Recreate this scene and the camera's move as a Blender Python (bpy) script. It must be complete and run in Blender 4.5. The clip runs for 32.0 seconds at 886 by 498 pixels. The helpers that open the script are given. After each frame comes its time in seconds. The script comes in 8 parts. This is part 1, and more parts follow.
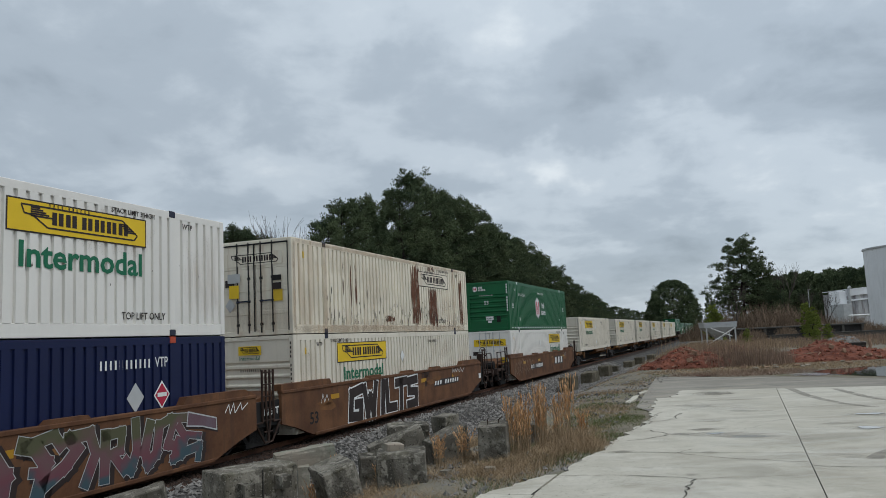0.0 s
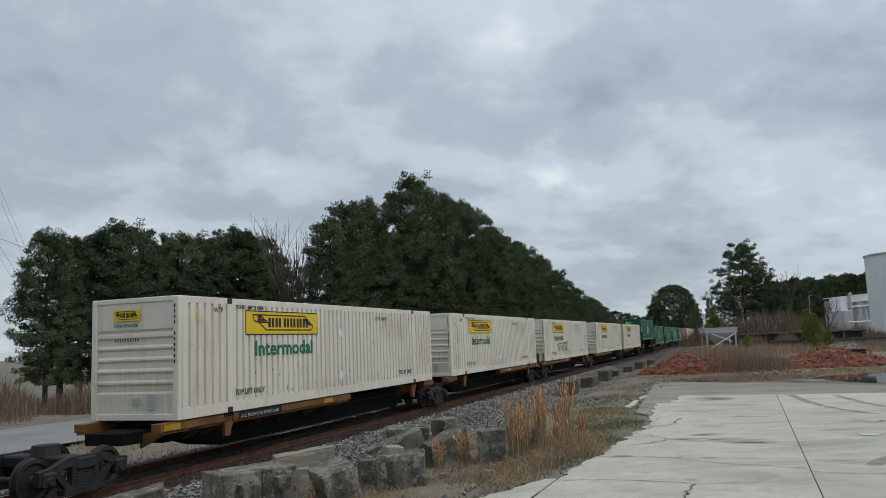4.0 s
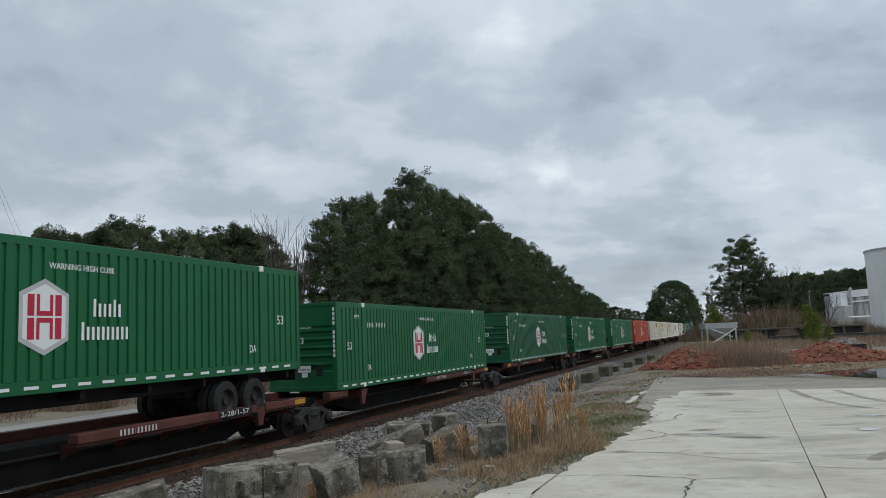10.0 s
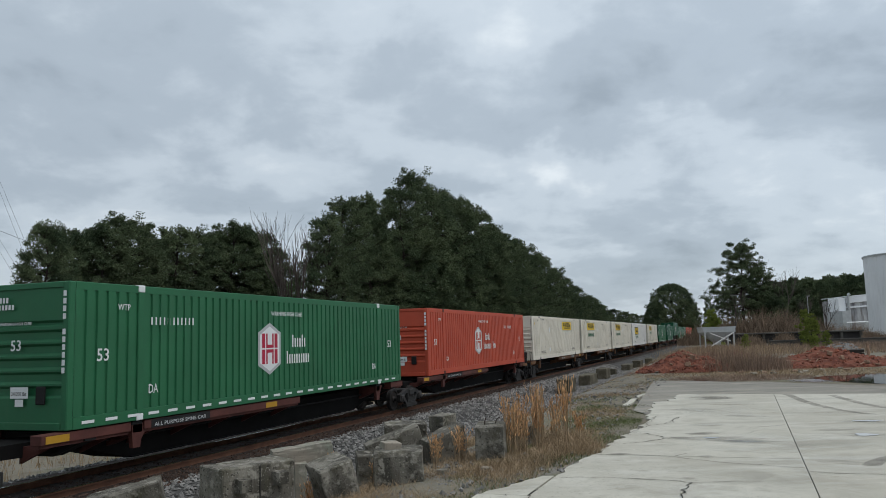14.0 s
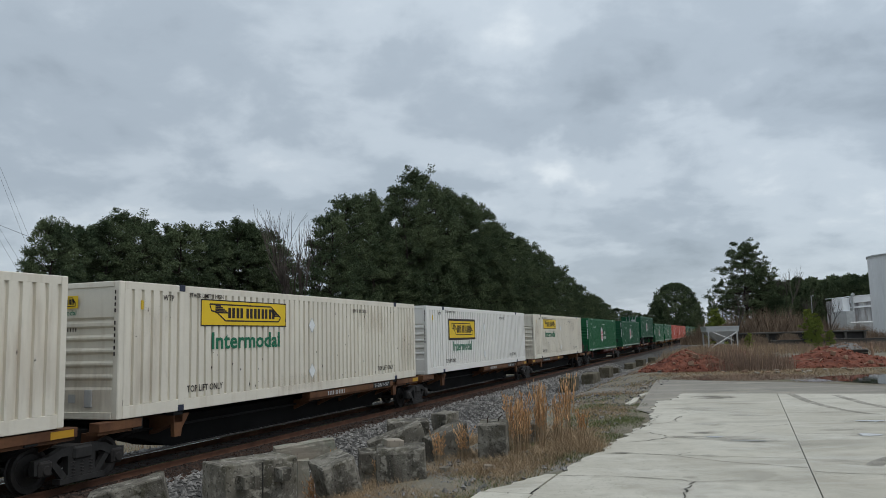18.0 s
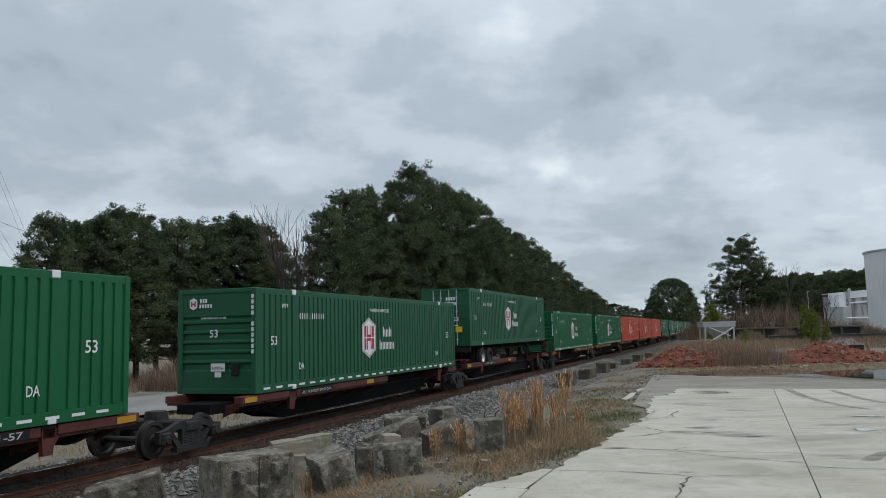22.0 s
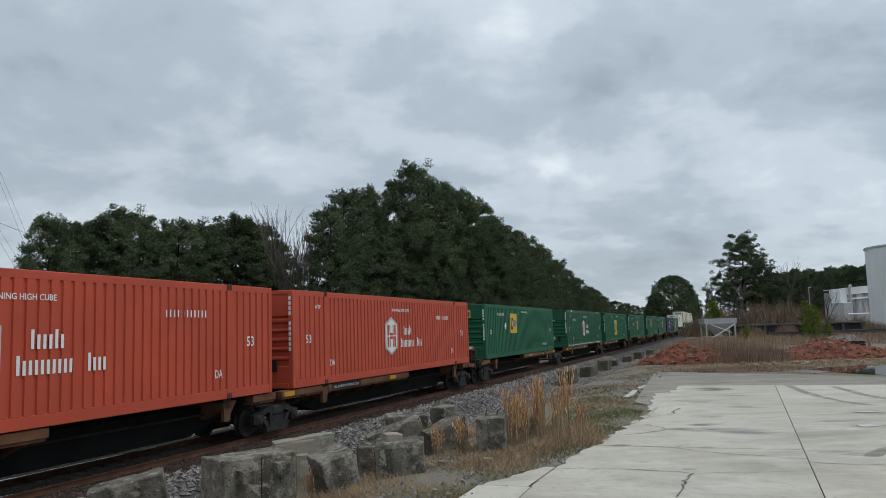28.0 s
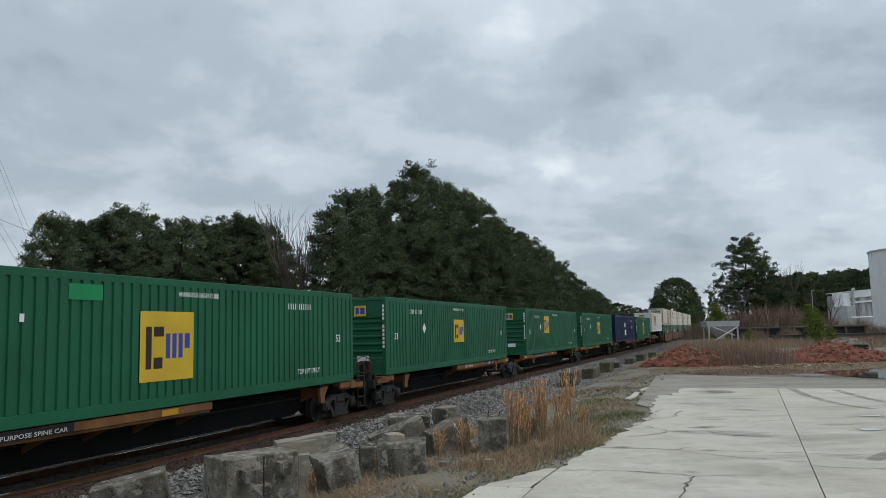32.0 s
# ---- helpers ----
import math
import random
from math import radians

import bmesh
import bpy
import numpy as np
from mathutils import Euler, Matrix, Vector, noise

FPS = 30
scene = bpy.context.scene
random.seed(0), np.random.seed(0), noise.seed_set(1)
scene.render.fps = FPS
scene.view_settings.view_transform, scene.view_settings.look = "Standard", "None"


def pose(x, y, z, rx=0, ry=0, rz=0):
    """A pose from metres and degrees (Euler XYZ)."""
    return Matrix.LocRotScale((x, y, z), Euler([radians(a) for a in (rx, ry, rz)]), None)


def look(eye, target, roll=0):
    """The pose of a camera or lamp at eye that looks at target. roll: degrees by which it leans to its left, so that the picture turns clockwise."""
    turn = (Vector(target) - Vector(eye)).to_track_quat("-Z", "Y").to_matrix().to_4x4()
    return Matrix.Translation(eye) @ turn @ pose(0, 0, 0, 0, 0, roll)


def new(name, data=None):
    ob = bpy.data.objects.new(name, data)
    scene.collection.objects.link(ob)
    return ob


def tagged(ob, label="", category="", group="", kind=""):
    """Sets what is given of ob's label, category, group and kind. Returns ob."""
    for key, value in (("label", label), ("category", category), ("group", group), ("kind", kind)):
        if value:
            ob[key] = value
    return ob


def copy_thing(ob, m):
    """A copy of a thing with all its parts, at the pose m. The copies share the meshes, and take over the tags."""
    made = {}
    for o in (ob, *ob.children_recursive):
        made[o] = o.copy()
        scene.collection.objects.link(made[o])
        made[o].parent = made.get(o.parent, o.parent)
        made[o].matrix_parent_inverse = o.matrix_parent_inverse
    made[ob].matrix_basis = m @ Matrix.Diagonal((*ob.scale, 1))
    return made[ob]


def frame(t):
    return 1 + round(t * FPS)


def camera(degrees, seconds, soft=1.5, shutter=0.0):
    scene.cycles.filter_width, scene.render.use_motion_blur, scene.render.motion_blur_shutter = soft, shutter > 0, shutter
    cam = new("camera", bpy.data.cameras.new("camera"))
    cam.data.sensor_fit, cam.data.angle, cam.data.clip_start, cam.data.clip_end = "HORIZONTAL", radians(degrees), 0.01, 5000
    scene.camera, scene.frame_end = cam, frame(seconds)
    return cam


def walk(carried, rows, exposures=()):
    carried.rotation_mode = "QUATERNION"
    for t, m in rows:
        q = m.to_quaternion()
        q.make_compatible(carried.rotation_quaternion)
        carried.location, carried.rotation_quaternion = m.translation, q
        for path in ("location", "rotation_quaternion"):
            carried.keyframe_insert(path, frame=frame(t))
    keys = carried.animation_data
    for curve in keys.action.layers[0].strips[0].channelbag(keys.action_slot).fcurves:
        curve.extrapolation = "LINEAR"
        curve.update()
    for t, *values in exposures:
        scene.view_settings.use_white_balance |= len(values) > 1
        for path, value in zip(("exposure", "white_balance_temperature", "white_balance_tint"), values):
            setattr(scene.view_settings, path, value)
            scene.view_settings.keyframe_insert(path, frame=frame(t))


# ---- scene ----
# ---- camera: held by a standing person, nearly still ----
cam = camera(60.29, 32.0, soft=0.65, shutter=0.0)
walk(cam, [
    (0, pose(0.007, 0.014, 2.731, 96.775, 2.733, 0.091)),
    (0.5, pose(0.009, -0.002, 2.732, 96.792, 2.615, 0.099)),
    (1, pose(0.004, -0.004, 2.731, 96.850, 2.602, 0.120)),
    (1.5, pose(-0.001, -0.008, 2.736, 96.918, 2.529, 0.099)),
    (2, pose(0.000, -0.007, 2.732, 97.024, 2.285, 0.120)),
    (2.5, pose(-0.000, -0.003, 2.731, 96.988, 2.162, 0.180)),
    (3, pose(0.000, 0.000, 2.734, 96.969, 2.166, 0.159)),
    (3.5, pose(0.003, -0.003, 2.729, 96.998, 2.201, 0.132)),
    (5.5, pose(0.005, -0.000, 2.731, 97.034, 2.489, 0.055)),
    (6, pose(0.004, -0.004, 2.735, 96.963, 2.465, 0.054)),
    (6.5, pose(0.005, -0.004, 2.733, 96.902, 2.506, 0.083)),
    (7, pose(0.001, 0.009, 2.732, 96.839, 2.475, 0.093)),
    (7.5, pose(0.004, 0.008, 2.731, 96.790, 2.493, 0.160)),
    (8, pose(0.002, 0.010, 2.733, 96.736, 2.440, 0.154)),
    (8.5, pose(0.008, -0.000, 2.728, 96.720, 2.542, 0.113)),
    (9, pose(0.006, 0.005, 2.729, 96.654, 2.470, 0.102)),
    (9.5, pose(0.002, 0.009, 2.732, 96.661, 2.362, 0.117)),
    (10, pose(0.005, 0.004, 2.728, 96.722, 2.400, 0.128)),
    (10.5, pose(0.005, 0.001, 2.725, 96.720, 2.452, 0.103)),
    (11, pose(0.002, 0.005, 2.730, 96.788, 2.356, 0.161)),
    (11.5, pose(-0.001, 0.002, 2.731, 96.814, 2.184, 0.232)),
    (12, pose(-0.000, 0.006, 2.729, 96.771, 2.054, 0.196)),
    (12.5, pose(0.003, 0.003, 2.729, 96.739, 1.943, 0.173)),
    (13, pose(-0.000, -0.001, 2.730, 96.745, 1.846, 0.218)),
    (13.5, pose(-0.005, -0.005, 2.732, 96.742, 1.744, 0.108)),
    (14, pose(-0.002, -0.007, 2.730, 96.751, 1.704, -0.026)),
    (14.5, pose(-0.005, 0.009, 2.727, 96.730, 1.695, -0.070)),
    (16.5, pose(-0.002, 0.004, 2.727, 96.616, 1.595, 0.119)),
    (17, pose(0.000, 0.000, 2.727, 96.614, 1.534, 0.147)),
    (17.5, pose(-0.001, -0.000, 2.725, 96.628, 1.536, 0.170)),
    (18, pose(-0.003, -0.002, 2.726, 96.614, 1.426, 0.194)),
    (18.5, pose(0.000, 0.000, 2.729, 96.561, 1.343, 0.171)),
    (19, pose(-0.003, 0.009, 2.726, 96.536, 1.344, 0.116)),
    (19.5, pose(0.002, -0.005, 2.725, 96.486, 1.433, 0.056)),
    (20, pose(0.000, -0.001, 2.728, 96.407, 1.433, -0.041)),
    (20.5, pose(0.001, 0.002, 2.726, 96.383, 1.342, -0.057)),
    (21, pose(-0.001, 0.000, 2.725, 96.381, 1.343, 0.044)),
    (21.5, pose(-0.005, -0.000, 2.726, 96.317, 1.306, 0.065)),
    (22, pose(0.004, 0.008, 2.724, 96.262, 1.418, -0.010)),
    (22.5, pose(0.003, -0.004, 2.724, 96.281, 1.575, -0.116)),
    (23, pose(0.002, -0.005, 2.728, 96.299, 1.656, -0.010)),
    (23.5, pose(0.003, 0.013, 2.726, 96.237, 1.685, 0.077)),
    (24, pose(0.004, 0.008, 2.727, 96.208, 1.766, 0.083)),
    (24.5, pose(0.007, 0.002, 2.726, 96.214, 1.735, 0.108)),
    (25, pose(0.006, 0.007, 2.725, 96.210, 1.741, 0.049)),
    (25.5, pose(0.008, 0.002, 2.726, 96.231, 1.784, 0.072)),
    (27.5, pose(0.003, -0.003, 2.729, 96.244, 1.856, 0.088)),
    (28, pose(0.003, 0.008, 2.724, 96.166, 1.790, 0.081)),
    (28.5, pose(-0.005, 0.015, 2.727, 96.118, 1.618, 0.091)),
    (29, pose(-0.004, -0.006, 2.728, 96.174, 1.545, 0.145)),
    (29.5, pose(-0.003, -0.001, 2.725, 96.260, 1.569, 0.118)),
    (30, pose(-0.005, -0.004, 2.725, 96.175, 1.515, 0.084)),
    (30.5, pose(-0.001, 0.009, 2.725, 96.089, 1.546, 0.121)),
    (31, pose(0.003, 0.005, 2.723, 96.155, 1.469, 0.213)),
    (31.5, pose(-0.002, 0.001, 2.726, 96.175, 1.365, 0.321)),
    (32, pose(-0.004, -0.004, 2.725, 96.225, 1.399, 0.239)),
], [(0, 0.0), (8.6, 0.0), (10.2, 0.08), (14.2, 0.08), (16.0, 0.0), (20.0, 0.0), (22.0, 0.08), (32, 0.08)])

# ---- sky and light: a closed, uneven overcast, brighter behind the viewer ----
world = bpy.data.worlds.new("overcast")
scene.world = world
world.use_nodes = True
wn, wl = world.node_tree.nodes, world.node_tree.links
wn.clear()


def wnode(kind, **kw):
    n = wn.new(kind)
    for k, val in kw.items():
        n.inputs[k].default_value = val
    return n


def wmath(op, a, b=None):
    n = wn.new("ShaderNodeMath")
    n.operation = op
    for i, q in enumerate((a, b)):
        if q is None:
            continue
        if isinstance(q, (int, float)):
            n.inputs[i].default_value = q
        else:
            wl.new(q, n.inputs[i])
    return n.outputs[0]


w_co = wn.new("ShaderNodeTexCoord")
w_sep = wn.new("ShaderNodeSeparateXYZ")
wl.new(w_co.outputs["Generated"], w_sep.inputs[0])
w_h = wmath("MAXIMUM", wmath("ADD", w_sep.outputs["Z"], 0.30), 0.08)
w_vec = wn.new("ShaderNodeCombineXYZ")
wl.new(wmath("DIVIDE", w_sep.outputs["X"], w_h), w_vec.inputs[0])
wl.new(wmath("DIVIDE", w_sep.outputs["Y"], w_h), w_vec.inputs[1])
w_big = wnode("ShaderNodeTexNoise", Scale=1.15, Detail=7.0, Roughness=0.5, Distortion=0.3)
w_small = wnode("ShaderNodeTexNoise", Scale=4.2, Detail=6.0, Roughness=0.55, Distortion=0.2)
for n in (w_big, w_small):
    wl.new(w_vec.outputs[0], n.inputs["Vector"])
w_warp = wnode("ShaderNodeTexNoise", Scale=5.0, Detail=5.0, Roughness=0.6)
wl.new(w_co.outputs["Generated"], w_warp.inputs["Vector"])
w_off = wn.new("ShaderNodeVectorMath")
w_off.operation = "MULTIPLY_ADD"
w_off.inputs[1].default_value, w_off.inputs[2].default_value = (0.16, 0.16, 0.16), (-0.08, -0.08, -0.08)
wl.new(w_warp.outputs["Color"], w_off.inputs[0])
w_dir = wn.new("ShaderNodeVectorMath")
wl.new(w_co.outputs["Generated"], w_dir.inputs[0])
wl.new(w_off.outputs[0], w_dir.inputs[1])


def wdot(v):
    n = wn.new("ShaderNodeVectorMath")
    n.operation = "DOT_PRODUCT"
    n.inputs[1].default_value = v
    wl.new(w_dir.outputs[0], n.inputs[0])
    return n.outputs["Value"]


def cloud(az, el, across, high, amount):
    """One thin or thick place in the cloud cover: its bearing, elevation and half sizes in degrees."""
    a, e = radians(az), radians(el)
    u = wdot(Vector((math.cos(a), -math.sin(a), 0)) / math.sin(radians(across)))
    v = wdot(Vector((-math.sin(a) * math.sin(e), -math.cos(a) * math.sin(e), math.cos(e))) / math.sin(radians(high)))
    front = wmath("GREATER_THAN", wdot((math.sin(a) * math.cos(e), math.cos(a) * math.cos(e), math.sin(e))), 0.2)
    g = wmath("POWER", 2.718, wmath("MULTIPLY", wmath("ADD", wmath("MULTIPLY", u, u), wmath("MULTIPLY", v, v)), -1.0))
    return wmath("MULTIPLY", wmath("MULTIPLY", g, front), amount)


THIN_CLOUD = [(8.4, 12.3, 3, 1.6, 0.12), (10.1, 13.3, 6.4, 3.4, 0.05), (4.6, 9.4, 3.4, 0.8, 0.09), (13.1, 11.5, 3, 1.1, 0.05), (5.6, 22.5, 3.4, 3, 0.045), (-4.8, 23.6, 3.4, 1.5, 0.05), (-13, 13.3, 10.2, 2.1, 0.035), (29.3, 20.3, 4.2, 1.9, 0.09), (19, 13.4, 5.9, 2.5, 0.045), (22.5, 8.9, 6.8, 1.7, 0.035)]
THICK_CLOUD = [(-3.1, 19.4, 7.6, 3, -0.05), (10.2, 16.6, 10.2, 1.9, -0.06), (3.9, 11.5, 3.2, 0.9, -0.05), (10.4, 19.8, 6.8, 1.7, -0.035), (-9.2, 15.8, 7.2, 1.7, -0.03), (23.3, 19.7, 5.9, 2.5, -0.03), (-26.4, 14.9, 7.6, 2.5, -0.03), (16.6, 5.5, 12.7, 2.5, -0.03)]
w_sum = wmath("ADD", wmath("ADD", wmath("MULTIPLY", w_big.outputs[0], 0.58), wmath("MULTIPLY", w_small.outputs[0], 0.30)), 0.06)
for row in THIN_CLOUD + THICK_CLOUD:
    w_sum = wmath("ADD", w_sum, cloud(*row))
w_ramp = wn.new("ShaderNodeValToRGB")
w_ramp.color_ramp.interpolation = "EASE"
for i, (at_, col) in enumerate(((0.36, (0.30, 0.355, 0.41)), (0.46, (0.395, 0.46, 0.525)), (0.54, (0.515, 0.585, 0.65)), (0.65, (0.72, 0.78, 0.82)))):
    e = w_ramp.color_ramp.elements[i] if i < 2 else w_ramp.color_ramp.elements.new(at_)
    e.position, e.color = at_, (*col, 1)
wl.new(w_sum, w_ramp.inputs[0])
w_sky = wn.new("ShaderNodeTexSky")
w_sky.sky_type, w_sky.sun_disc = "NISHITA", False
w_sky.sun_elevation, w_sky.sun_rotation = radians(61), radians(107)
w_dim = wn.new("ShaderNodeVectorMath")
w_dim.operation = "SCALE"
w_dim.inputs["Scale"].default_value = 0.10
wl.new(w_sky.outputs[0], w_dim.inputs[0])
w_mix = wn.new("ShaderNodeMix")
w_mix.data_type = "RGBA"
w_mix.inputs[0].default_value = 0.9
w_dot = wn.new("ShaderNodeVectorMath")
w_dot.operation = "DOT_PRODUCT"
w_dot.inputs[1].default_value = Vector((0.25, -0.1, 0.95)).normalized()
wl.new(w_co.outputs["Generated"], w_dot.inputs[0])
w_glow = wn.new("ShaderNodeVectorMath")
w_glow.operation = "SCALE"
wl.new(w_ramp.outputs[0], w_glow.inputs[0])
wl.new(wmath("ADD", wmath("MULTIPLY", w_dot.outputs["Value"], 0.50), 1.03), w_glow.inputs["Scale"])
wl.new(w_dim.outputs[0], w_mix.inputs[6])
wl.new(w_glow.outputs[0], w_mix.inputs[7])
w_bg = wn.new("ShaderNodeBackground")
wl.new(w_mix.outputs[2], w_bg.inputs[0])
w_bg.inputs[1].default_value = 1.0
w_out = wn.new("ShaderNodeOutputWorld")
wl.new(w_bg.outputs[0], w_out.inputs[0])

sun = new("sun", bpy.data.lights.new("sun", "SUN"))
sun.data.energy, sun.data.angle, sun.data.color = 1.1, radians(40), (1.0, 0.97, 0.93)
sun.matrix_world = look((32, -10, 60), (0, 0, 0))

# ---- materials ----
def material(name, color, rough=0.7, metal=0.0, vary=0.25, scale=2.0, fine=40.0, bump=0.15, bump_d=0.01, spec=0.3, second=None, streak=0.0, streak_col=(0.12, 0.07, 0.04), island=0.0, rnd=0.0):
    """Principled surface with two scales of variation, relief, and optional vertical streaks of grime."""
    m = bpy.data.materials.new(name)
    m.use_nodes = True
    nt = m.node_tree
    n, l = nt.nodes, nt.links
    b = n["Principled BSDF"]
    b.inputs["Roughness"].default_value, b.inputs["Metallic"].default_value = rough, metal
    b.inputs["Specular IOR Level"].default_value = spec
    co = n.new("ShaderNodeTexCoord")
    info = n.new("ShaderNodeObjectInfo")

    def nz(sc, detail=4.0, vec=None, dim="4D"):
        t = n.new("ShaderNodeTexNoise")
        t.noise_dimensions = dim
        t.inputs["Scale"].default_value, t.inputs["Detail"].default_value = sc, detail
        l.new(vec or co.outputs["Object"], t.inputs["Vector"])
        mm = n.new("ShaderNodeMath")
        mm.operation = "MULTIPLY"
        mm.inputs[1].default_value = 37.0
        l.new(info.outputs["Random"], mm.inputs[0])
        l.new(mm.outputs[0], t.inputs["W"])
        return t.outputs[0]

    def mix(fac, a, c, mode="MIX"):
        x = n.new("ShaderNodeMix")
        x.data_type, x.blend_type = "RGBA", mode
        for i, q in ((0, fac), (6, a), (7, c)):
            if isinstance(q, (int, float)):
                x.inputs[i].default_value = q
            elif isinstance(q, tuple):
                x.inputs[i].default_value = (*q, 1)
            else:
                l.new(q, x.inputs[i])
        return x.outputs[2]

    def ramp(v, lo, hi):
        r = n.new("ShaderNodeMapRange")
        r.inputs["From Min"].default_value, r.inputs["From Max"].default_value = lo, hi
        l.new(v, r.inputs[0])
        return r.outputs[0]

    dark = tuple(c * (1 - vary) for c in color)
    lite = tuple(min(1, c * (1 + vary * 0.6)) for c in color)
    big, small = nz(scale), nz(fine, 3.0)
    c = mix(ramp(big, 0.3, 0.7), dark, second or lite)
    c = mix(ramp(small, 0.35, 0.75), c, mix(1.0, c, tuple([1 - vary * 0.5] * 3), "MULTIPLY"))
    if streak:
        mp = n.new("ShaderNodeMapping")
        mp.inputs["Scale"].default_value = (3.2, 3.2, 0.22)
        l.new(co.outputs["Object"], mp.inputs[0])
        s = nz(1.6, 6.0, mp.outputs[0])
        mm = n.new("ShaderNodeMath")
        mm.operation = "MULTIPLY"
        mm.inputs[1].default_value = streak
        l.new(ramp(s, 0.52, 0.78), mm.inputs[0])
        c = mix(mm.outputs[0], c, streak_col)
    if island or rnd:
        g = n.new("ShaderNodeNewGeometry") if island else None
        src = g.outputs["Random Per Island"] if island else info.outputs["Random"]
        hs = n.new("ShaderNodeHueSaturation")
        a = island or rnd
        r = n.new("ShaderNodeMapRange")
        r.inputs["To Min"].default_value, r.inputs["To Max"].default_value = 1 - a, 1 + a
        l.new(src, r.inputs[0])
        l.new(r.outputs[0], hs.inputs["Value"])
        l.new(c, hs.inputs["Color"])
        c = hs.outputs[0]
    l.new(c, b.inputs["Base Color"])
    if bump:
        bp = n.new("ShaderNodeBump")
        bp.inputs["Strength"].default_value, bp.inputs["Distance"].default_value = bump, bump_d
        l.new(small, bp.inputs["Height"])
        l.new(bp.outputs[0], b.inputs["Normal"])
    return m


CREAM = material("cream_paint", (0.70, 0.65, 0.55), 0.5, vary=0.08, scale=0.7, fine=18, bump=0.04, streak=0.5, streak_col=(0.45, 0.375, 0.27))
WHITE = material("white_paint", (0.745, 0.725, 0.68), 0.45, vary=0.05, scale=0.7, fine=18, bump=0.04, streak=0.12, streak_col=(0.5, 0.48, 0.45))
RUSTY = material("stained_cream_paint", (0.74, 0.68, 0.56), 0.6, vary=0.12, scale=0.9, fine=14, bump=0.08, streak=0.55, streak_col=(0.42, 0.27, 0.14))
GREEN = material("green_paint", (0.006, 0.104, 0.036), 0.45, vary=0.12, scale=0.8, fine=20, bump=0.04, streak=0.12, streak_col=(0.02, 0.09, 0.05))
TEAL = material("faded_green_paint", (0.011, 0.088, 0.040), 0.5, vary=0.14, scale=0.8, fine=20, bump=0.04, streak=0.2, streak_col=(0.03, 0.08, 0.055))
PALEG = material("pale_green_paint", (0.022, 0.13, 0.056), 0.5, vary=0.14, scale=0.8, fine=20, bump=0.04, streak=0.2, streak_col=(0.05, 0.12, 0.06))
EMPG = material("worn_green_paint", (0.009, 0.102, 0.047), 0.55, vary=0.2, scale=0.6, fine=16, bump=0.05, streak=0.3, streak_col=(0.02, 0.085, 0.05))
RED = material("orange_red_paint", (0.46, 0.072, 0.036), 0.55, vary=0.14, scale=0.7, fine=18, bump=0.04, streak=0.35, streak_col=(0.34, 0.07, 0.04))
BLUE = material("navy_paint", (0.0035, 0.009, 0.050), 0.5, vary=0.15, scale=0.8, fine=20, bump=0.04, streak=0.15, streak_col=(0.01, 0.015, 0.05))
DARKBLUE = material("dark_casting", (0.03, 0.035, 0.06), 0.6, vary=0.3)
YELLOW = material("yellow_decal", (0.74, 0.50, 0.02), 0.5, vary=0.06, scale=1.5, bump=0)
GOLD = material("gold_decal", (0.60, 0.40, 0.03), 0.5, vary=0.12, scale=1.5, bump=0)
BROWNINK = material("dark_ink", (0.03, 0.02, 0.018), 0.6, vary=0.2, bump=0)
GREENINK = material("green_ink", (0.01, 0.14, 0.07), 0.5, vary=0.1, bump=0)
WHITEINK = material("white_decal", (0.72, 0.73, 0.72), 0.5, vary=0.06, bump=0)
GREYINK = material("grey_decal", (0.45, 0.46, 0.46), 0.5, vary=0.1, bump=0)
REDINK = material("crimson_decal", (0.42, 0.02, 0.05), 0.5, vary=0.06, bump=0)
BLUEINK = material("blue_decal", (0.03, 0.06, 0.32), 0.5, vary=0.06, bump=0)
CARBLACK = material("sooty_steel", (0.016, 0.0155, 0.0155), 0.8, vary=0.4, scale=1.5, fine=22, bump=0.12)
SILL = material("soot_black_sill", (0.009, 0.0085, 0.0085), 0.85, vary=0.4, scale=1.2, fine=18, bump=0.1, spec=0.12)
CARBROWN = material("brown_car_paint", (0.125, 0.050, 0.024), 0.75, vary=0.4, scale=1.5, fine=18, bump=0.15, second=(0.175, 0.080, 0.036), streak=0.6, streak_col=(0.05, 0.028, 0.02))
CARORANGE = material("orange_car_paint", (0.19, 0.085, 0.03), 0.7, vary=0.5, scale=1.6, fine=20, bump=0.1, streak=0.3, streak_col=(0.06, 0.035, 0.02))
CARMAROON = material("maroon_car_paint", (0.10, 0.032, 0.025), 0.7, vary=0.35, scale=1.6, fine=20, bump=0.1)
AMBER = material("amber_reflector", (0.45, 0.24, 0.02), 0.4, vary=0.12, bump=0)
TRUCK = material("grimy_cast_steel", (0.028, 0.026, 0.025), 0.7, vary=0.45, scale=4, fine=30, bump=0.25)
WHEEL = material("wheel_steel", (0.040, 0.036, 0.034), 0.55, metal=0.4, vary=0.4, scale=4, fine=30, bump=0.1)
RUBBER = material("rubber", (0.022, 0.022, 0.022), 0.85, vary=0.3, bump=0.1)
ALLOY = material("alloy_rim", (0.55, 0.56, 0.57), 0.4, metal=0.6, vary=0.15, bump=0.03)
RAILSIDE = material("rusty_rail", (0.105, 0.048, 0.028), 0.85, vary=0.4, scale=3, fine=40, bump=0.2)
RAILTOP = material("polished_rail_head", (0.88, 0.89, 0.90), 0.06, metal=1.0, vary=0.1, bump=0)
TIE = material("creosoted_wood", (0.030, 0.023, 0.019), 0.9, vary=0.4, scale=3, fine=40, bump=0.3)
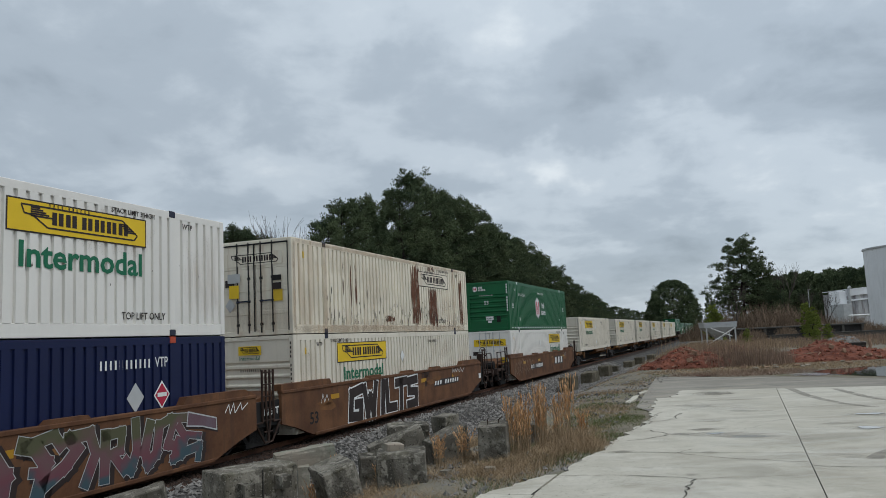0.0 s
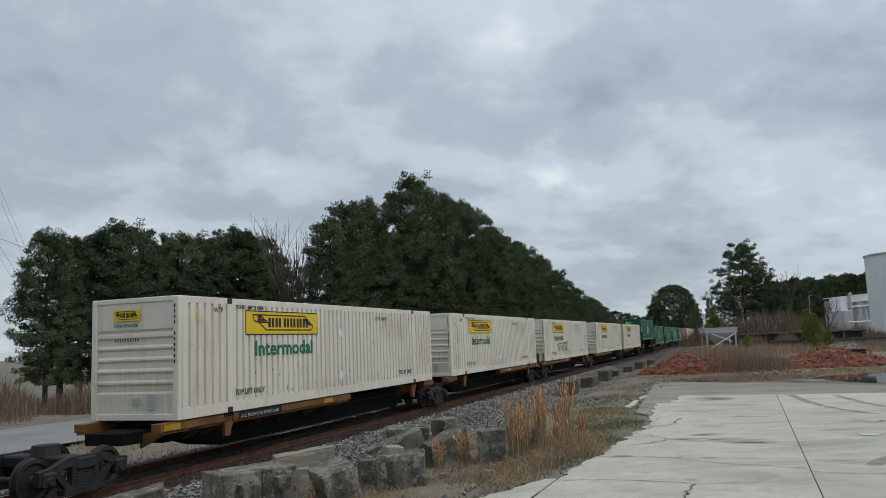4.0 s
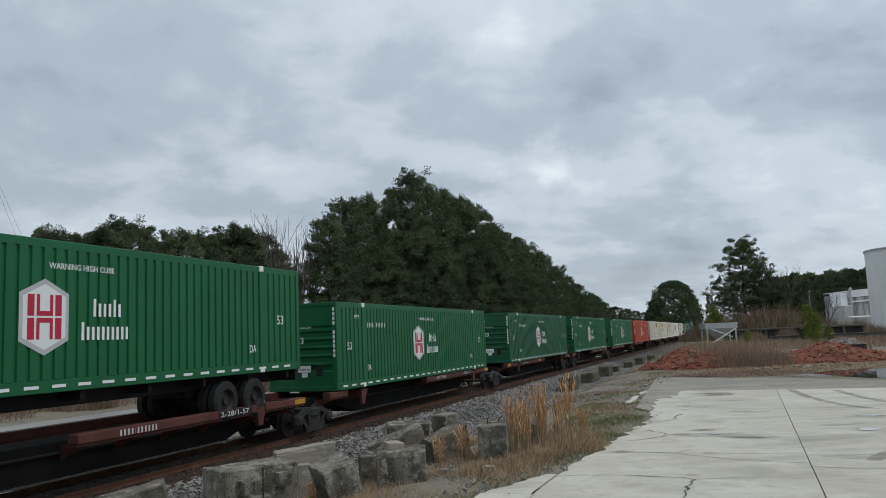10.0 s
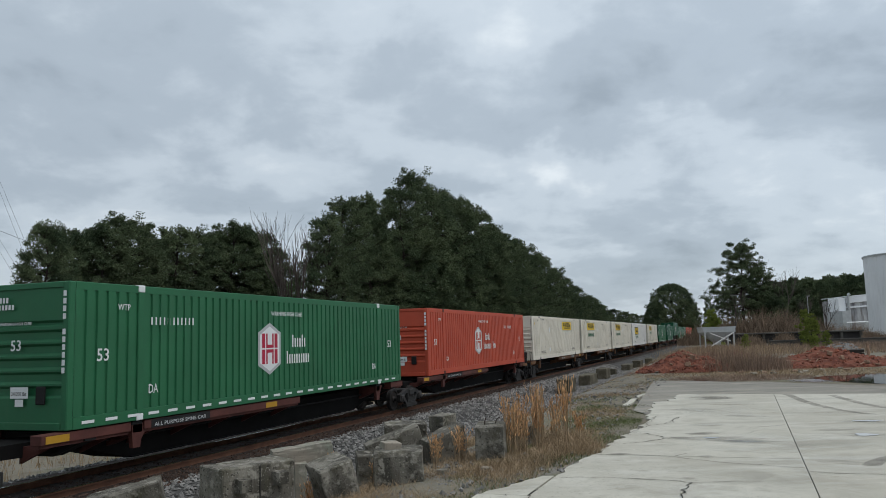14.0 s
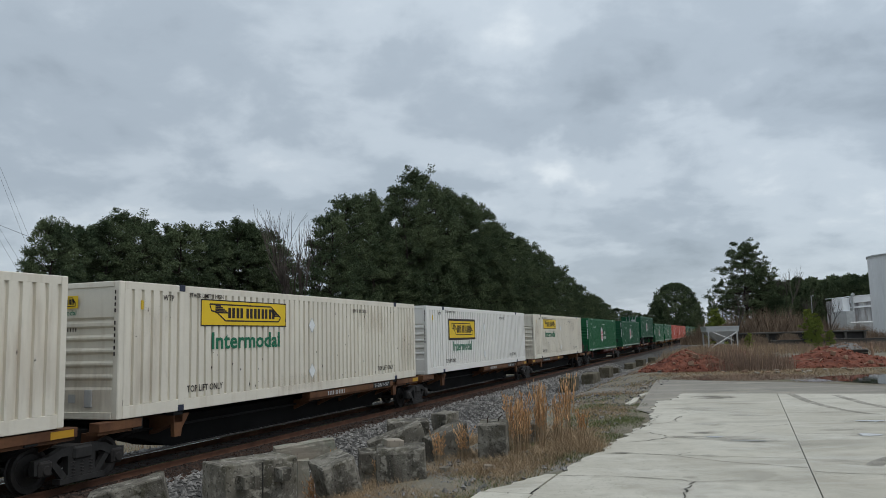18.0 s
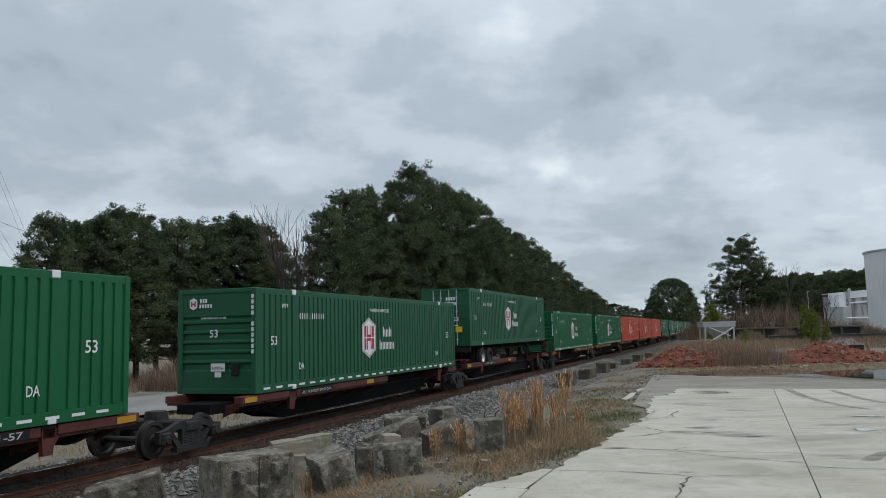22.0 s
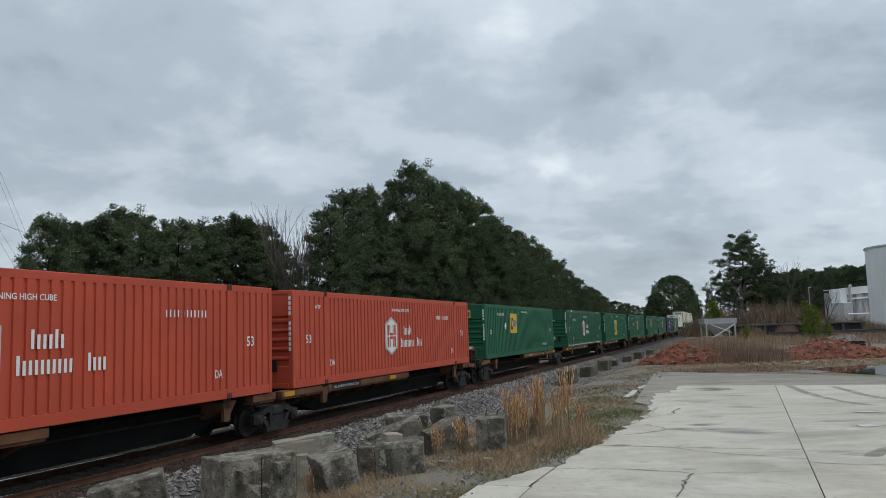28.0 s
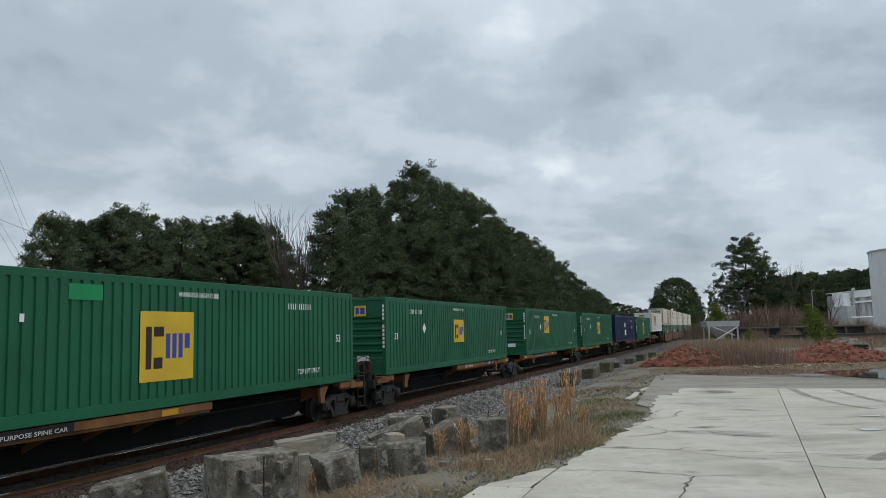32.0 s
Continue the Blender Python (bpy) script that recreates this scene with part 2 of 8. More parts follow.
BALLAST = material("ballast_stone", (0.21, 0.20, 0.187), 0.9, vary=0.35, scale=1.2, fine=60, bump=0.3, island=0.6)
RUSTSTONE = material("rust_stained_stone", (0.062, 0.039, 0.029), 0.95, vary=0.4, scale=1.5, fine=50, bump=0.3, island=0.5)
GRAVELBED = material("ballast_bed", (0.075, 0.072, 0.068), 0.95, vary=0.4, scale=1.2, fine=26, bump=0.8, bump_d=0.05)


def film(name, color, axes=("X", "Z"), rough=0.9, scale=6.0, stretch=(1, 1, 1), lo=0.35, hi=0.6, soft=3.0, strength=1.0, second=None, spec=0.3):
    """A thin ragged layer (rust, damp, dirt) that thins out towards its border and in patches."""
    m = material(name, color, rough, vary=0.35, scale=scale * 0.5, fine=scale * 5, bump=0.1, second=second, spec=spec)
    n, l = m.node_tree.nodes, m.node_tree.links
    co = n.new("ShaderNodeTexCoord")
    sep = n.new("ShaderNodeSeparateXYZ")
    l.new(co.outputs["Generated"], sep.inputs[0])

    def calc(op, a, b=0.0):
        q = n.new("ShaderNodeMath")
        q.operation = op
        for i, v_ in enumerate((a, b)):
            if isinstance(v_, (int, float)):
                q.inputs[i].default_value = v_
            else:
                l.new(v_, q.inputs[i])
        return q.outputs[0]

    r2 = None
    for ax in axes:
        d = calc("SUBTRACT", calc("MULTIPLY", sep.outputs[ax], 2.0), 1.0)
        d = calc("POWER", calc("ABSOLUTE", d), soft)
        r2 = d if r2 is None else calc("ADD", r2, d)
    mp = n.new("ShaderNodeMapping")
    mp.inputs["Scale"].default_value = stretch
    l.new(co.outputs["Object"], mp.inputs[0])
    nz = n.new("ShaderNodeTexNoise")
    nz.inputs["Scale"].default_value, nz.inputs["Detail"].default_value = scale, 6.0
    l.new(mp.outputs[0], nz.inputs["Vector"])
    v = calc("SUBTRACT", calc("ADD", nz.outputs[0], 0.12), calc("MULTIPLY", r2, 0.42))
    mr = n.new("ShaderNodeMapRange")
    mr.inputs["From Min"].default_value, mr.inputs["From Max"].default_value = lo, hi
    mr.inputs["To Max"].default_value = strength
    l.new(v, mr.inputs[0])
    tr = n.new("ShaderNodeBsdfTransparent")
    mx = n.new("ShaderNodeMixShader")
    l.new(mr.outputs[0], mx.inputs[0])
    l.new(tr.outputs[0], mx.inputs[1])
    l.new(n["Principled BSDF"].outputs[0], mx.inputs[2])
    l.new(mx.outputs[0], n["Material Output"].inputs["Surface"])
    return m


def layered(name, base, layers, rough=0.9, spec=0.3, bump=0.3, bump_d=0.01, bump_scale=40.0, rnd=0.0):
    """A surface of one colour under ragged patches of others: (colour, scale, from, to, strength, stretch)."""
    m = bpy.data.materials.new(name)
    m.use_nodes = True
    n, l = m.node_tree.nodes, m.node_tree.links
    b = n["Principled BSDF"]
    b.inputs["Roughness"].default_value, b.inputs["Specular IOR Level"].default_value = rough, spec
    co, info = n.new("ShaderNodeTexCoord"), n.new("ShaderNodeObjectInfo")
    seed_ = n.new("ShaderNodeMath")
    seed_.operation = "MULTIPLY"
    seed_.inputs[1].default_value = 37.0 if rnd else 0.0
    l.new(info.outputs["Random"], seed_.inputs[0])

    def noise_of(scale, stretch, detail=6.0):
        mp, t = n.new("ShaderNodeMapping"), n.new("ShaderNodeTexNoise")
        t.noise_dimensions = "4D"
        mp.inputs["Scale"].default_value = stretch
        t.inputs["Scale"].default_value, t.inputs["Detail"].default_value = scale, detail
        l.new(co.outputs["Object"], mp.inputs[0])
        l.new(mp.outputs[0], t.inputs["Vector"])
        l.new(seed_.outputs[0], t.inputs["W"])
        return t.outputs[0]

    col = None
    for k, (c, scale, lo, hi, strength, stretch) in enumerate(layers):
        r, x = n.new("ShaderNodeMapRange"), n.new("ShaderNodeMix")
        x.data_type = "RGBA"
        r.inputs["From Min"].default_value, r.inputs["From Max"].default_value, r.inputs["To Max"].default_value = lo, hi, strength
        l.new(noise_of(scale + 0.013 * k, stretch), r.inputs[0])
        l.new(r.outputs[0], x.inputs[0])
        x.inputs[7].default_value = (*c, 1)
        if col is None:
            x.inputs[6].default_value = (*base, 1)
        else:
            l.new(col, x.inputs[6])
        col = x.outputs[2]
    if rnd:
        hs, r = n.new("ShaderNodeHueSaturation"), n.new("ShaderNodeMapRange")
        r.inputs["To Min"].default_value, r.inputs["To Max"].default_value = 1 - rnd, 1 + rnd
        l.new(info.outputs["Random"], r.inputs[0])
        l.new(r.outputs[0], hs.inputs["Value"])
        l.new(col, hs.inputs["Color"])
        col = hs.outputs[0]
    l.new(col, b.inputs["Base Color"])
    bp = n.new("ShaderNodeBump")
    bp.inputs["Strength"].default_value, bp.inputs["Distance"].default_value = bump, bump_d
    l.new(noise_of(bump_scale, (1, 1, 1), 4.0), bp.inputs["Height"])
    l.new(bp.outputs[0], b.inputs["Normal"])
    return m


EVEN = (1, 1, 1)
RUSTFILM = film("rust_layer", (0.12, 0.045, 0.028), stretch=(5, 5, 0.55), scale=3.0, lo=0.50, hi=0.62, soft=9.0, second=(0.17, 0.075, 0.042))
CARDARK = material("rusty_black_steel", (0.045, 0.026, 0.019), 0.8, vary=0.45, scale=3, fine=24, bump=0.2)
RUSTWASH = film("rust_wash", (0.34, 0.21, 0.12), stretch=(2.5, 2.5, 0.35), scale=3.0, lo=0.42, hi=0.85, soft=3.0, strength=0.2)
SILLRUST = film("rusty_rail_wash", (0.40, 0.24, 0.12), stretch=(1.2, 1, 1), scale=2.0, lo=0.22, hi=0.62, soft=8.0, strength=0.32, second=(0.52, 0.36, 0.20))
SPECK = material("dark_grime_speck", (0.06, 0.05, 0.042), 0.9, vary=0.3, bump=0)


# ---- mesh building ----
class Mesh:
    """Vertices and faces gathered by hand, then made into one mesh."""

    def __init__(self):
        self.v, self.f = [], []

    def add(self, vs, fs):
        k = len(self.v)
        self.v += [tuple(q) for q in vs]
        self.f += [tuple(i + k for i in q) for q in fs]
        return self

    def box(self, x0, x1, y0, y1, z0, z1):
        return self.add([(x0, y0, z0), (x1, y0, z0), (x1, y1, z0), (x0, y1, z0), (x0, y0, z1), (x1, y0, z1), (x1, y1, z1), (x0, y1, z1)],
                        [(0, 3, 2, 1), (4, 5, 6, 7), (0, 1, 5, 4), (1, 2, 6, 5), (2, 3, 7, 6), (3, 0, 4, 7)])

    def bevel_box(self, x0, x1, y0, y1, z0, z1, c=0.02):
        """A box with its twelve edges cut."""
        P = []
        for sx in (0, 1):
            for sy in (0, 1):
                for sz in (0, 1):
                    q = [(x0, x1)[sx], (y0, y1)[sy], (z0, z1)[sz]]
                    d = [c if sx == 0 else -c, c if sy == 0 else -c, c if sz == 0 else -c]
                    P.append([(q[0], q[1] + d[1], q[2] + d[2]), (q[0] + d[0], q[1], q[2] + d[2]), (q[0] + d[0], q[1] + d[1], q[2])])
        vs = [w for t in P for w in t]
        I = lambda sx, sy, sz, a: (sx * 4 + sy * 2 + sz) * 3 + a
        fs = []
        for a in range(3):
            for side in (0, 1):
                o = [b for b in range(3) if b != a]
                loop = []
                for u, w in ((0, 0), (1, 0), (1, 1), (0, 1)):
                    s = [0, 0, 0]
                    s[a], s[o[0]], s[o[1]] = side, u, w
                    loop.append(I(*s, a))
                fs.append(loop if (side == 1) == (a != 1) else loop[::-1])
        for a in range(3):
            o = [b for b in range(3) if b != a]
            for u in (0, 1):
                for w in (0, 1):
                    e = []
                    for k in (0, 1):
                        s = [0, 0, 0]
                        s[a], s[o[0]], s[o[1]] = k, u, w
                        e.append((I(*s, o[0]), I(*s, o[1])))
                    fs.append((e[0][0], e[1][0], e[1][1], e[0][1]))
        for sx in (0, 1):
            for sy in (0, 1):
                for sz in (0, 1):
                    fs.append([I(sx, sy, sz, a) for a in range(3)])
        return self.add(vs, fs)

    def prism(self, pts, y0, y1, axis="y"):
        """A polygon in the plane across the axis, pushed from y0 to y1."""
        n = len(pts)
        put = {"y": lambda p, q: (p[0], q, p[1]), "x": lambda p, q: (q, p[0], p[1]), "z": lambda p, q: (p[0], p[1], q)}[axis]
        return self.add([put(p, y0) for p in pts] + [put(p, y1) for p in pts],
                        [tuple(range(n)), tuple(range(2 * n - 1, n - 1, -1))] + [(i, i + n, (i + 1) % n + n, (i + 1) % n) for i in range(n)])

    def tube(self, p, q, r0, r1=None, n=8, cap=True):
        p, q = Vector(p), Vector(q)
        r1 = r0 if r1 is None else r1
        d = (q - p).normalized()
        a = d.orthogonal().normalized()
        b = d.cross(a)
        vs = []
        for c, r in ((p, r0), (q, r1)):
            vs += [c + (a * math.cos(6.28318 * i / n) + b * math.sin(6.28318 * i / n)) * r for i in range(n)]
        fs = [(i, (i + 1) % n, (i + 1) % n + n, i + n) for i in range(n)]
        if cap:
            fs += [tuple(range(n - 1, -1, -1)), tuple(range(n, 2 * n))]
        return self.add(vs, fs)

    def lathe(self, prof, cx, cz, y0, n=20, axis="y"):
        """A profile of (radius, offset) turned about an axis along y through (cx, cz)."""
        vs, k = [], len(prof)
        for i in range(n):
            c, s = math.cos(6.28318 * i / n), math.sin(6.28318 * i / n)
            for r, o in prof:
                vs.append((cx + r * c, y0 + o, cz + r * s) if axis == "y" else (cx + r * c, y0 + r * s, cz + o))
        fs = [(i * k + j, i * k + j + 1, ((i + 1) % n) * k + j + 1, ((i + 1) % n) * k + j) for i in range(n) for j in range(k - 1)]
        return self.add(vs, fs)

    def data(self, name, mat, smooth=False):
        me = bpy.data.meshes.new(name)
        me.from_pydata(self.v, [], self.f)
        me.validate()
        bm = bmesh.new()
        bm.from_mesh(me)
        bmesh.ops.recalc_face_normals(bm, faces=bm.faces)
        bm.to_mesh(me)
        bm.free()
        me.materials.append(mat)
        if smooth:
            me.shade_smooth()
        return me


def part(name, me, mat, parent, label="", smooth=False):
    """One mesh object under a thing or a part."""
    ob = new(name, me.data(name, mat, smooth) if isinstance(me, Mesh) else me)
    ob.parent = parent
    if label:
        ob["label"] = label
    return ob


def thing(name, label, category, group="", kind=""):
    return tagged(new(name), label, category, group, kind)


def whole(name, me, mat, label, category, group="", kind="", smooth=False):
    return tagged(new(name, me.data(name, mat, smooth) if isinstance(me, Mesh) else me), label, category, group, kind)


FONT_CACHE = {}


def lettering(word, height, width=None, bold=0.018):
    """The outline of a word as (verts, faces) in the plane x, z, from its lower left corner."""
    if (word, bold) not in FONT_CACHE:
        cu = bpy.data.curves.new("word", "FONT")
        cu.body, cu.resolution_u, cu.offset = word, 2, bold
        ob = bpy.data.objects.new("word", cu)
        scene.collection.objects.link(ob)
        dg = bpy.context.evaluated_depsgraph_get()
        me = bpy.data.meshes.new_from_object(ob.evaluated_get(dg))
        vs = [tuple(q.co) for q in me.vertices]
        fs = [tuple(q.vertices) for q in me.polygons]
        bpy.data.objects.remove(ob)
        bpy.data.curves.remove(cu)
        bpy.data.meshes.remove(me)
        FONT_CACHE[(word, bold)] = (vs, fs)
    vs, fs = FONT_CACHE[(word, bold)]
    x0, x1 = min(q[0] for q in vs), max(q[0] for q in vs)
    y0, y1 = min(q[1] for q in vs), max(q[1] for q in vs)
    k = height / (y1 - y0)
    kx = width / (x1 - x0) if width else k
    return [((q[0] - x0) * kx, (q[1] - y0) * k) for q in vs], fs


# ---- the railway line: a long shallow bend, described by the distance s along it ----
V_TRAIN = 17.795
G_S = np.arange(-760.0, 1201.0, 1.0)
_h = np.radians(19.836) - np.where(G_S > 0, -0.452e-3 * np.minimum(G_S, 140) + 0.5 * 5.447e-6 * np.minimum(G_S, 140) ** 2, 0)
_x = np.r_[0, np.cumsum((np.sin(_h)[1:] + np.sin(_h)[:-1]) / 2)]
_y = np.r_[0, np.cumsum((np.cos(_h)[1:] + np.cos(_h)[:-1]) / 2)]
_k0 = 760
_x += -_x[_k0] - 13.209 * math.cos(math.radians(19.836))
_y += -_y[_k0] + 13.209 * math.sin(math.radians(19.836))
AL = np.array([math.sin(math.radians(19.836)), math.cos(math.radians(19.836))])
SIDE = np.array([AL[1], -AL[0]])


def line(s, lat=0.0):
    """Place (x, y) and heading (degrees about z) at s, lat metres from the middle of the track towards the viewer."""
    h = float(np.interp(s, G_S, _h))
    return float(np.interp(s, G_S, _x)) + lat * math.cos(h), float(np.interp(s, G_S, _y)) - lat * math.sin(h), 90 - math.degrees(h)


def land(x, y):
    """s and the lateral distance from the middle of the track, towards the viewer, of a place."""
    s = x * AL[0] + y * AL[1]
    w = x * SIDE[0] + y * SIDE[1]
    cx, cy = np.interp(s, G_S, _x), np.interp(s, G_S, _y)
    return s, w - (cx * SIDE[0] + cy * SIDE[1])


PROFILE_L = [-400, -30, -9, -4.6, -3.4, -2.2, -1.6, 1.6, 2.2, 3.4, 4.6, 6.5, 7.6, 8.6, 9.3, 10.3, 400]
PROFILE_Z = [-0.3, -0.5, -0.75, -0.85, -0.75, -0.25, -0.21, -0.21, -0.25, -0.7, -0.62, -0.2, 0.30, 0.80, 0.95, 1.02, 1.02]


def ground_z(x, y):
    s, l = land(x, y)
    return np.interp(l, PROFILE_L, PROFILE_Z)


# ---- the train ----
CL, CW, CH = 16.15, 2.6, 2.896
HL, HW = CL / 2, CW / 2
MOVING = []                     # (thing, s at the start, z, lateral)


def decal(name, mat, parent, shapes, label="", end=False):
    """Flat shapes, lists of (x, z), laid on the viewer's side, or on the front end, of a box."""
    me = Mesh()
    for k, (pts, lift) in enumerate(shapes):
        if end:
            me.add([(-HL - 0.012 - lift, -p[0], p[1]) for p in pts], [tuple(range(len(pts)))])
        else:
            me.add([(p[0], -HW - 0.002 - lift, p[1]) for p in pts], [tuple(range(len(pts)))])
    return part(name, me, mat, parent, label)


def rect(x0, x1, z0, z1, lift=0.0):
    return ([(x0, z0), (x1, z0), (x1, z1), (x0, z1)], lift)


def words(name, mat, parent, text, x, z, h, width=None, end=False, lift=0.004):
    vs, fs = lettering(text, h, width, 0.024 if h > 0.3 else 0.012)
    me = Mesh()
    if end:
        me.add([(-HL - 0.012 - lift, -(x + q[0]), z + q[1]) for q in vs], fs)
    else:
        me.add([(x + q[0], -HW - 0.002 - lift, z + q[1]) for q in vs], fs)
    return part(name, me, mat, parent)


def bars(x, z, h, widths, gap, lift=0.004, rise=()):
    """A row of plain upright bars, the size of a word whose letters are not given."""
    out = []
    for i, w in enumerate(widths):
        r = rise[i] if i < len(rise) else 1.0
        out.append(rect(x, x + w, z, z + h * r, lift))
        x += w + gap
    return out


def corrugated(x0, x1, z0, z1, y, out, period=0.272, depth=0.055):
    """A sheet with trapezoid ribs, facing out (-1 towards the viewer)."""
    n = max(2, round((x1 - x0) / period))
    p = (x1 - x0) / n
    xs = []
    for i in range(n):
        a = x0 + i * p
        xs += [(a, 1), (a + p * 0.66, 1), (a + p * 0.71, 0), (a + p * 0.95, 0)]
    xs.append((x1, 1))
    me = Mesh()
    for xx, up in xs:
        yy = y + out * (-0.005 if up else -0.005 - depth)
        me.v += [(xx, yy, z0), (xx, yy, z1)]
    me.f = [(2 * i, 2 * i + 2, 2 * i + 3, 2 * i + 1) for i in range(len(xs) - 1)]
    return me


def ribbed_end(z_list, x, flip=1):
    """The front wall: a sheet with level ribs between the heights given."""
    me = Mesh()
    prof = [(0.0, 0.14)]
    for a, b in z_list:
        prof += [(0.0, a), (0.055, a + 0.05), (0.055, b - 0.05), (0.0, b)]
    prof.append((0.0, CH - 0.12))
    for d, z in prof:
        me.v += [(x + d * flip, -HW + 0.12, z), (x + d * flip, HW - 0.12, z)]
    me.f = [(2 * i, 2 * i + 1, 2 * i + 3, 2 * i + 2) for i in range(len(prof) - 1)]
    return me


def box_shell(name, label, mat, cast, nose=True, low=0.27, group="containers on the train", doors_mat=None, depth=0.055):
    """A 53-foot container about its middle, its floor at z = 0."""
    c = thing(name, label, "container", group)
    for out in (-1, 1):
        side = Mesh()
        for a, b in ((-HL + 0.16, -6.18), (-6.02, 6.02), (6.18, HL - 0.16)):
            q = corrugated(a, b, low, CH - 0.13, out * HW, out, depth=depth)
            side.add(q.v, q.f)
        part("side_wall", side, mat, c)
        for z0, z1, nm in ((0, low, "bottom_rail"), (CH - 0.17, CH, "top_rail")):
            me = Mesh()
            y0, y1 = sorted((out * (HW - 0.004), out * (HW - 0.10)))
            me.bevel_box(-HL + 0.165, HL - 0.165, y0, y1, z0, z1, 0.012)
            part(nm, me, mat, c)
        for x in (-HL, HL - 0.165):
            me = Mesh()
            y0, y1 = sorted((out * HW, out * (HW - 0.16)))
            me.bevel_box(x, x + 0.165, y0, y1, 0, CH, 0.018)
            part("corner_post", me, mat, c)
        for x in (-6.1, 6.1):
            me = Mesh()
            y0, y1 = sorted((out * (HW + 0.006), out * (HW - 0.09)))
            me.bevel_box(x - 0.09, x + 0.09, y0, y1, 0.14, CH - 0.14, 0.015)
            post = part("lifting_post", me, mat, c)
            for z0, z1 in ((0.0, 0.14), (CH - 0.14, CH + 0.012)):
                me = Mesh()
                y0, y1 = sorted((out * (HW + 0.012), out * (HW - 0.12)))
                me.bevel_box(x - 0.1, x + 0.1, y0, y1, z0, z1, 0.012)
                part("corner_casting", me, cast, post)
    me = Mesh()
    n = 40
    for i in range(n + 1):
        x = -HL + 0.02 + (CL - 0.04) * i / n
        z = CH - 0.02 + (0.012 if i % 2 else -0.012)
        me.v += [(x, -HW + 0.06, z), (x, HW - 0.06, z)]
    me.f = [(2 * i, 2 * i + 1, 2 * i + 3, 2 * i + 2) for i in range(n)]
    part("roof", me, mat, c)
    me = Mesh()
    me.box(-HL + 0.17, HL - 0.17, -HW + 0.1, HW - 0.1, 0.06, 0.16)
    part("underframe", me, CARBLACK, c)
    for sgn, isn in ((-1, nose), (1, not nose)):
        if isn:
            q = ribbed_end([(0.62 + 0.275 * k, 0.62 + 0.275 * k + 0.235) for k in range(5)] + [(2.02, 2.14)], sgn * (HL - 0.03), -sgn)
            part("front_wall", q, mat, c)
        else:
            for s2 in (-1, 1):
                me = Mesh()
                xx = sgn * (HL - 0.05)
                y0, y1 = sorted((s2 * 0.012, s2 * (HW - 0.13)))
                me.bevel_box(min(xx, xx + sgn * 0.035), max(xx, xx + sgn * 0.035), y0, y1, 0.15, CH - 0.13, 0.01)
                for k in range(3):
                    za = 0.62 + k * 0.7
                    me.bevel_box(min(xx, xx + sgn * 0.045), max(xx, xx + sgn * 0.045), y0 + 0.06, y1 - 0.06, za, za + 0.12, 0.01)
                door = part("door", me, doors_mat or mat, c)
                for yy in (0.22, 0.62):
                    me = Mesh()
                    me.tube((xx + sgn * 0.06, s2 * yy, 0.08), (xx + sgn * 0.06, s2 * yy, CH - 0.06), 0.022, n=6)
                    for za in (0.3, 1.0, 1.7, 2.4):
                        me.box(xx + sgn * 0.04 - 0.02, xx + sgn * 0.04 + 0.02, s2 * yy - 0.05, s2 * yy + 0.05, za, za + 0.07)
                    part("lock_rod", me, cast if mat is CREAM else (TRUCK if mat is RUSTY else GREYINK), door)
                me = Mesh()
                me.bevel_box(xx + sgn * 0.06, xx + sgn * 0.085, s2 * 0.42 - 0.26, s2 * 0.42 + 0.24, 1.02, 1.06, 0.008)
                part("handle", me, cast, door)
        me = Mesh()
        x0, x1 = sorted((sgn * HL, sgn * (HL - 0.14)))
        me.bevel_box(x0, x1, -HW + 0.163, HW - 0.163, 0, 0.15, 0.012)
        part("end_sill", me, mat, c)
        me = Mesh()
        me.bevel_box(x0, x1, -HW + 0.163, HW - 0.163, CH - 0.12, CH, 0.012)
        part("end_header", me, mat, c)
    return c


def scroll(x0, x1, z0, z1, lift=0.008, end=False):
    """The dark outline of an unrolled scroll, its lines and the word bars on it."""
    w, h = x1 - x0, z1 - z0
    t = 0.018 * min(1, h / 0.6) * 2
    P = lambda a, b: (x0 + a * w, z0 + b * h)
    out = []

    def stroke(a, b):
        p, q = Vector(P(*a)), Vector(P(*b))
        n_ = Vector((-(q - p).y, (q - p).x)).normalized() * t * 0.5
        out.append(([tuple(p - n_), tuple(q - n_), tuple(q + n_), tuple(p + n_)], lift))

    ends = [(0.08, 0.86), (0.80, 0.86), (0.93, 0.36), (0.90, 0.18), (0.25, 0.18), (0.15, 0.55), (0.10, 0.58), (0.08, 0.86)]
    for a, b in zip(ends, ends[1:]):
        stroke(a, b)
    for k in range(5):
        stroke((0.14, 0.80 - k * 0.07), (0.20 + 0.02 * k, 0.80 - k * 0.07))
        stroke((0.78 + 0.015 * k, 0.72 - k * 0.07), (0.84 + 0.02 * k, 0.72 - k * 0.07))
    x = 0.28
    for k in range(6):
        lo_, hi_ = 0.30, 0.74
        for a, b, c, d in ((0.0, 0.032, lo_, hi_), (0.044, 0.076, lo_, hi_)):
            out.append(rect(P(x + a, 0)[0], P(x + b, 0)[0], P(0, c)[1], P(0, d)[1], lift))
        x += 0.094 if k != 1 else 0.115
    return out


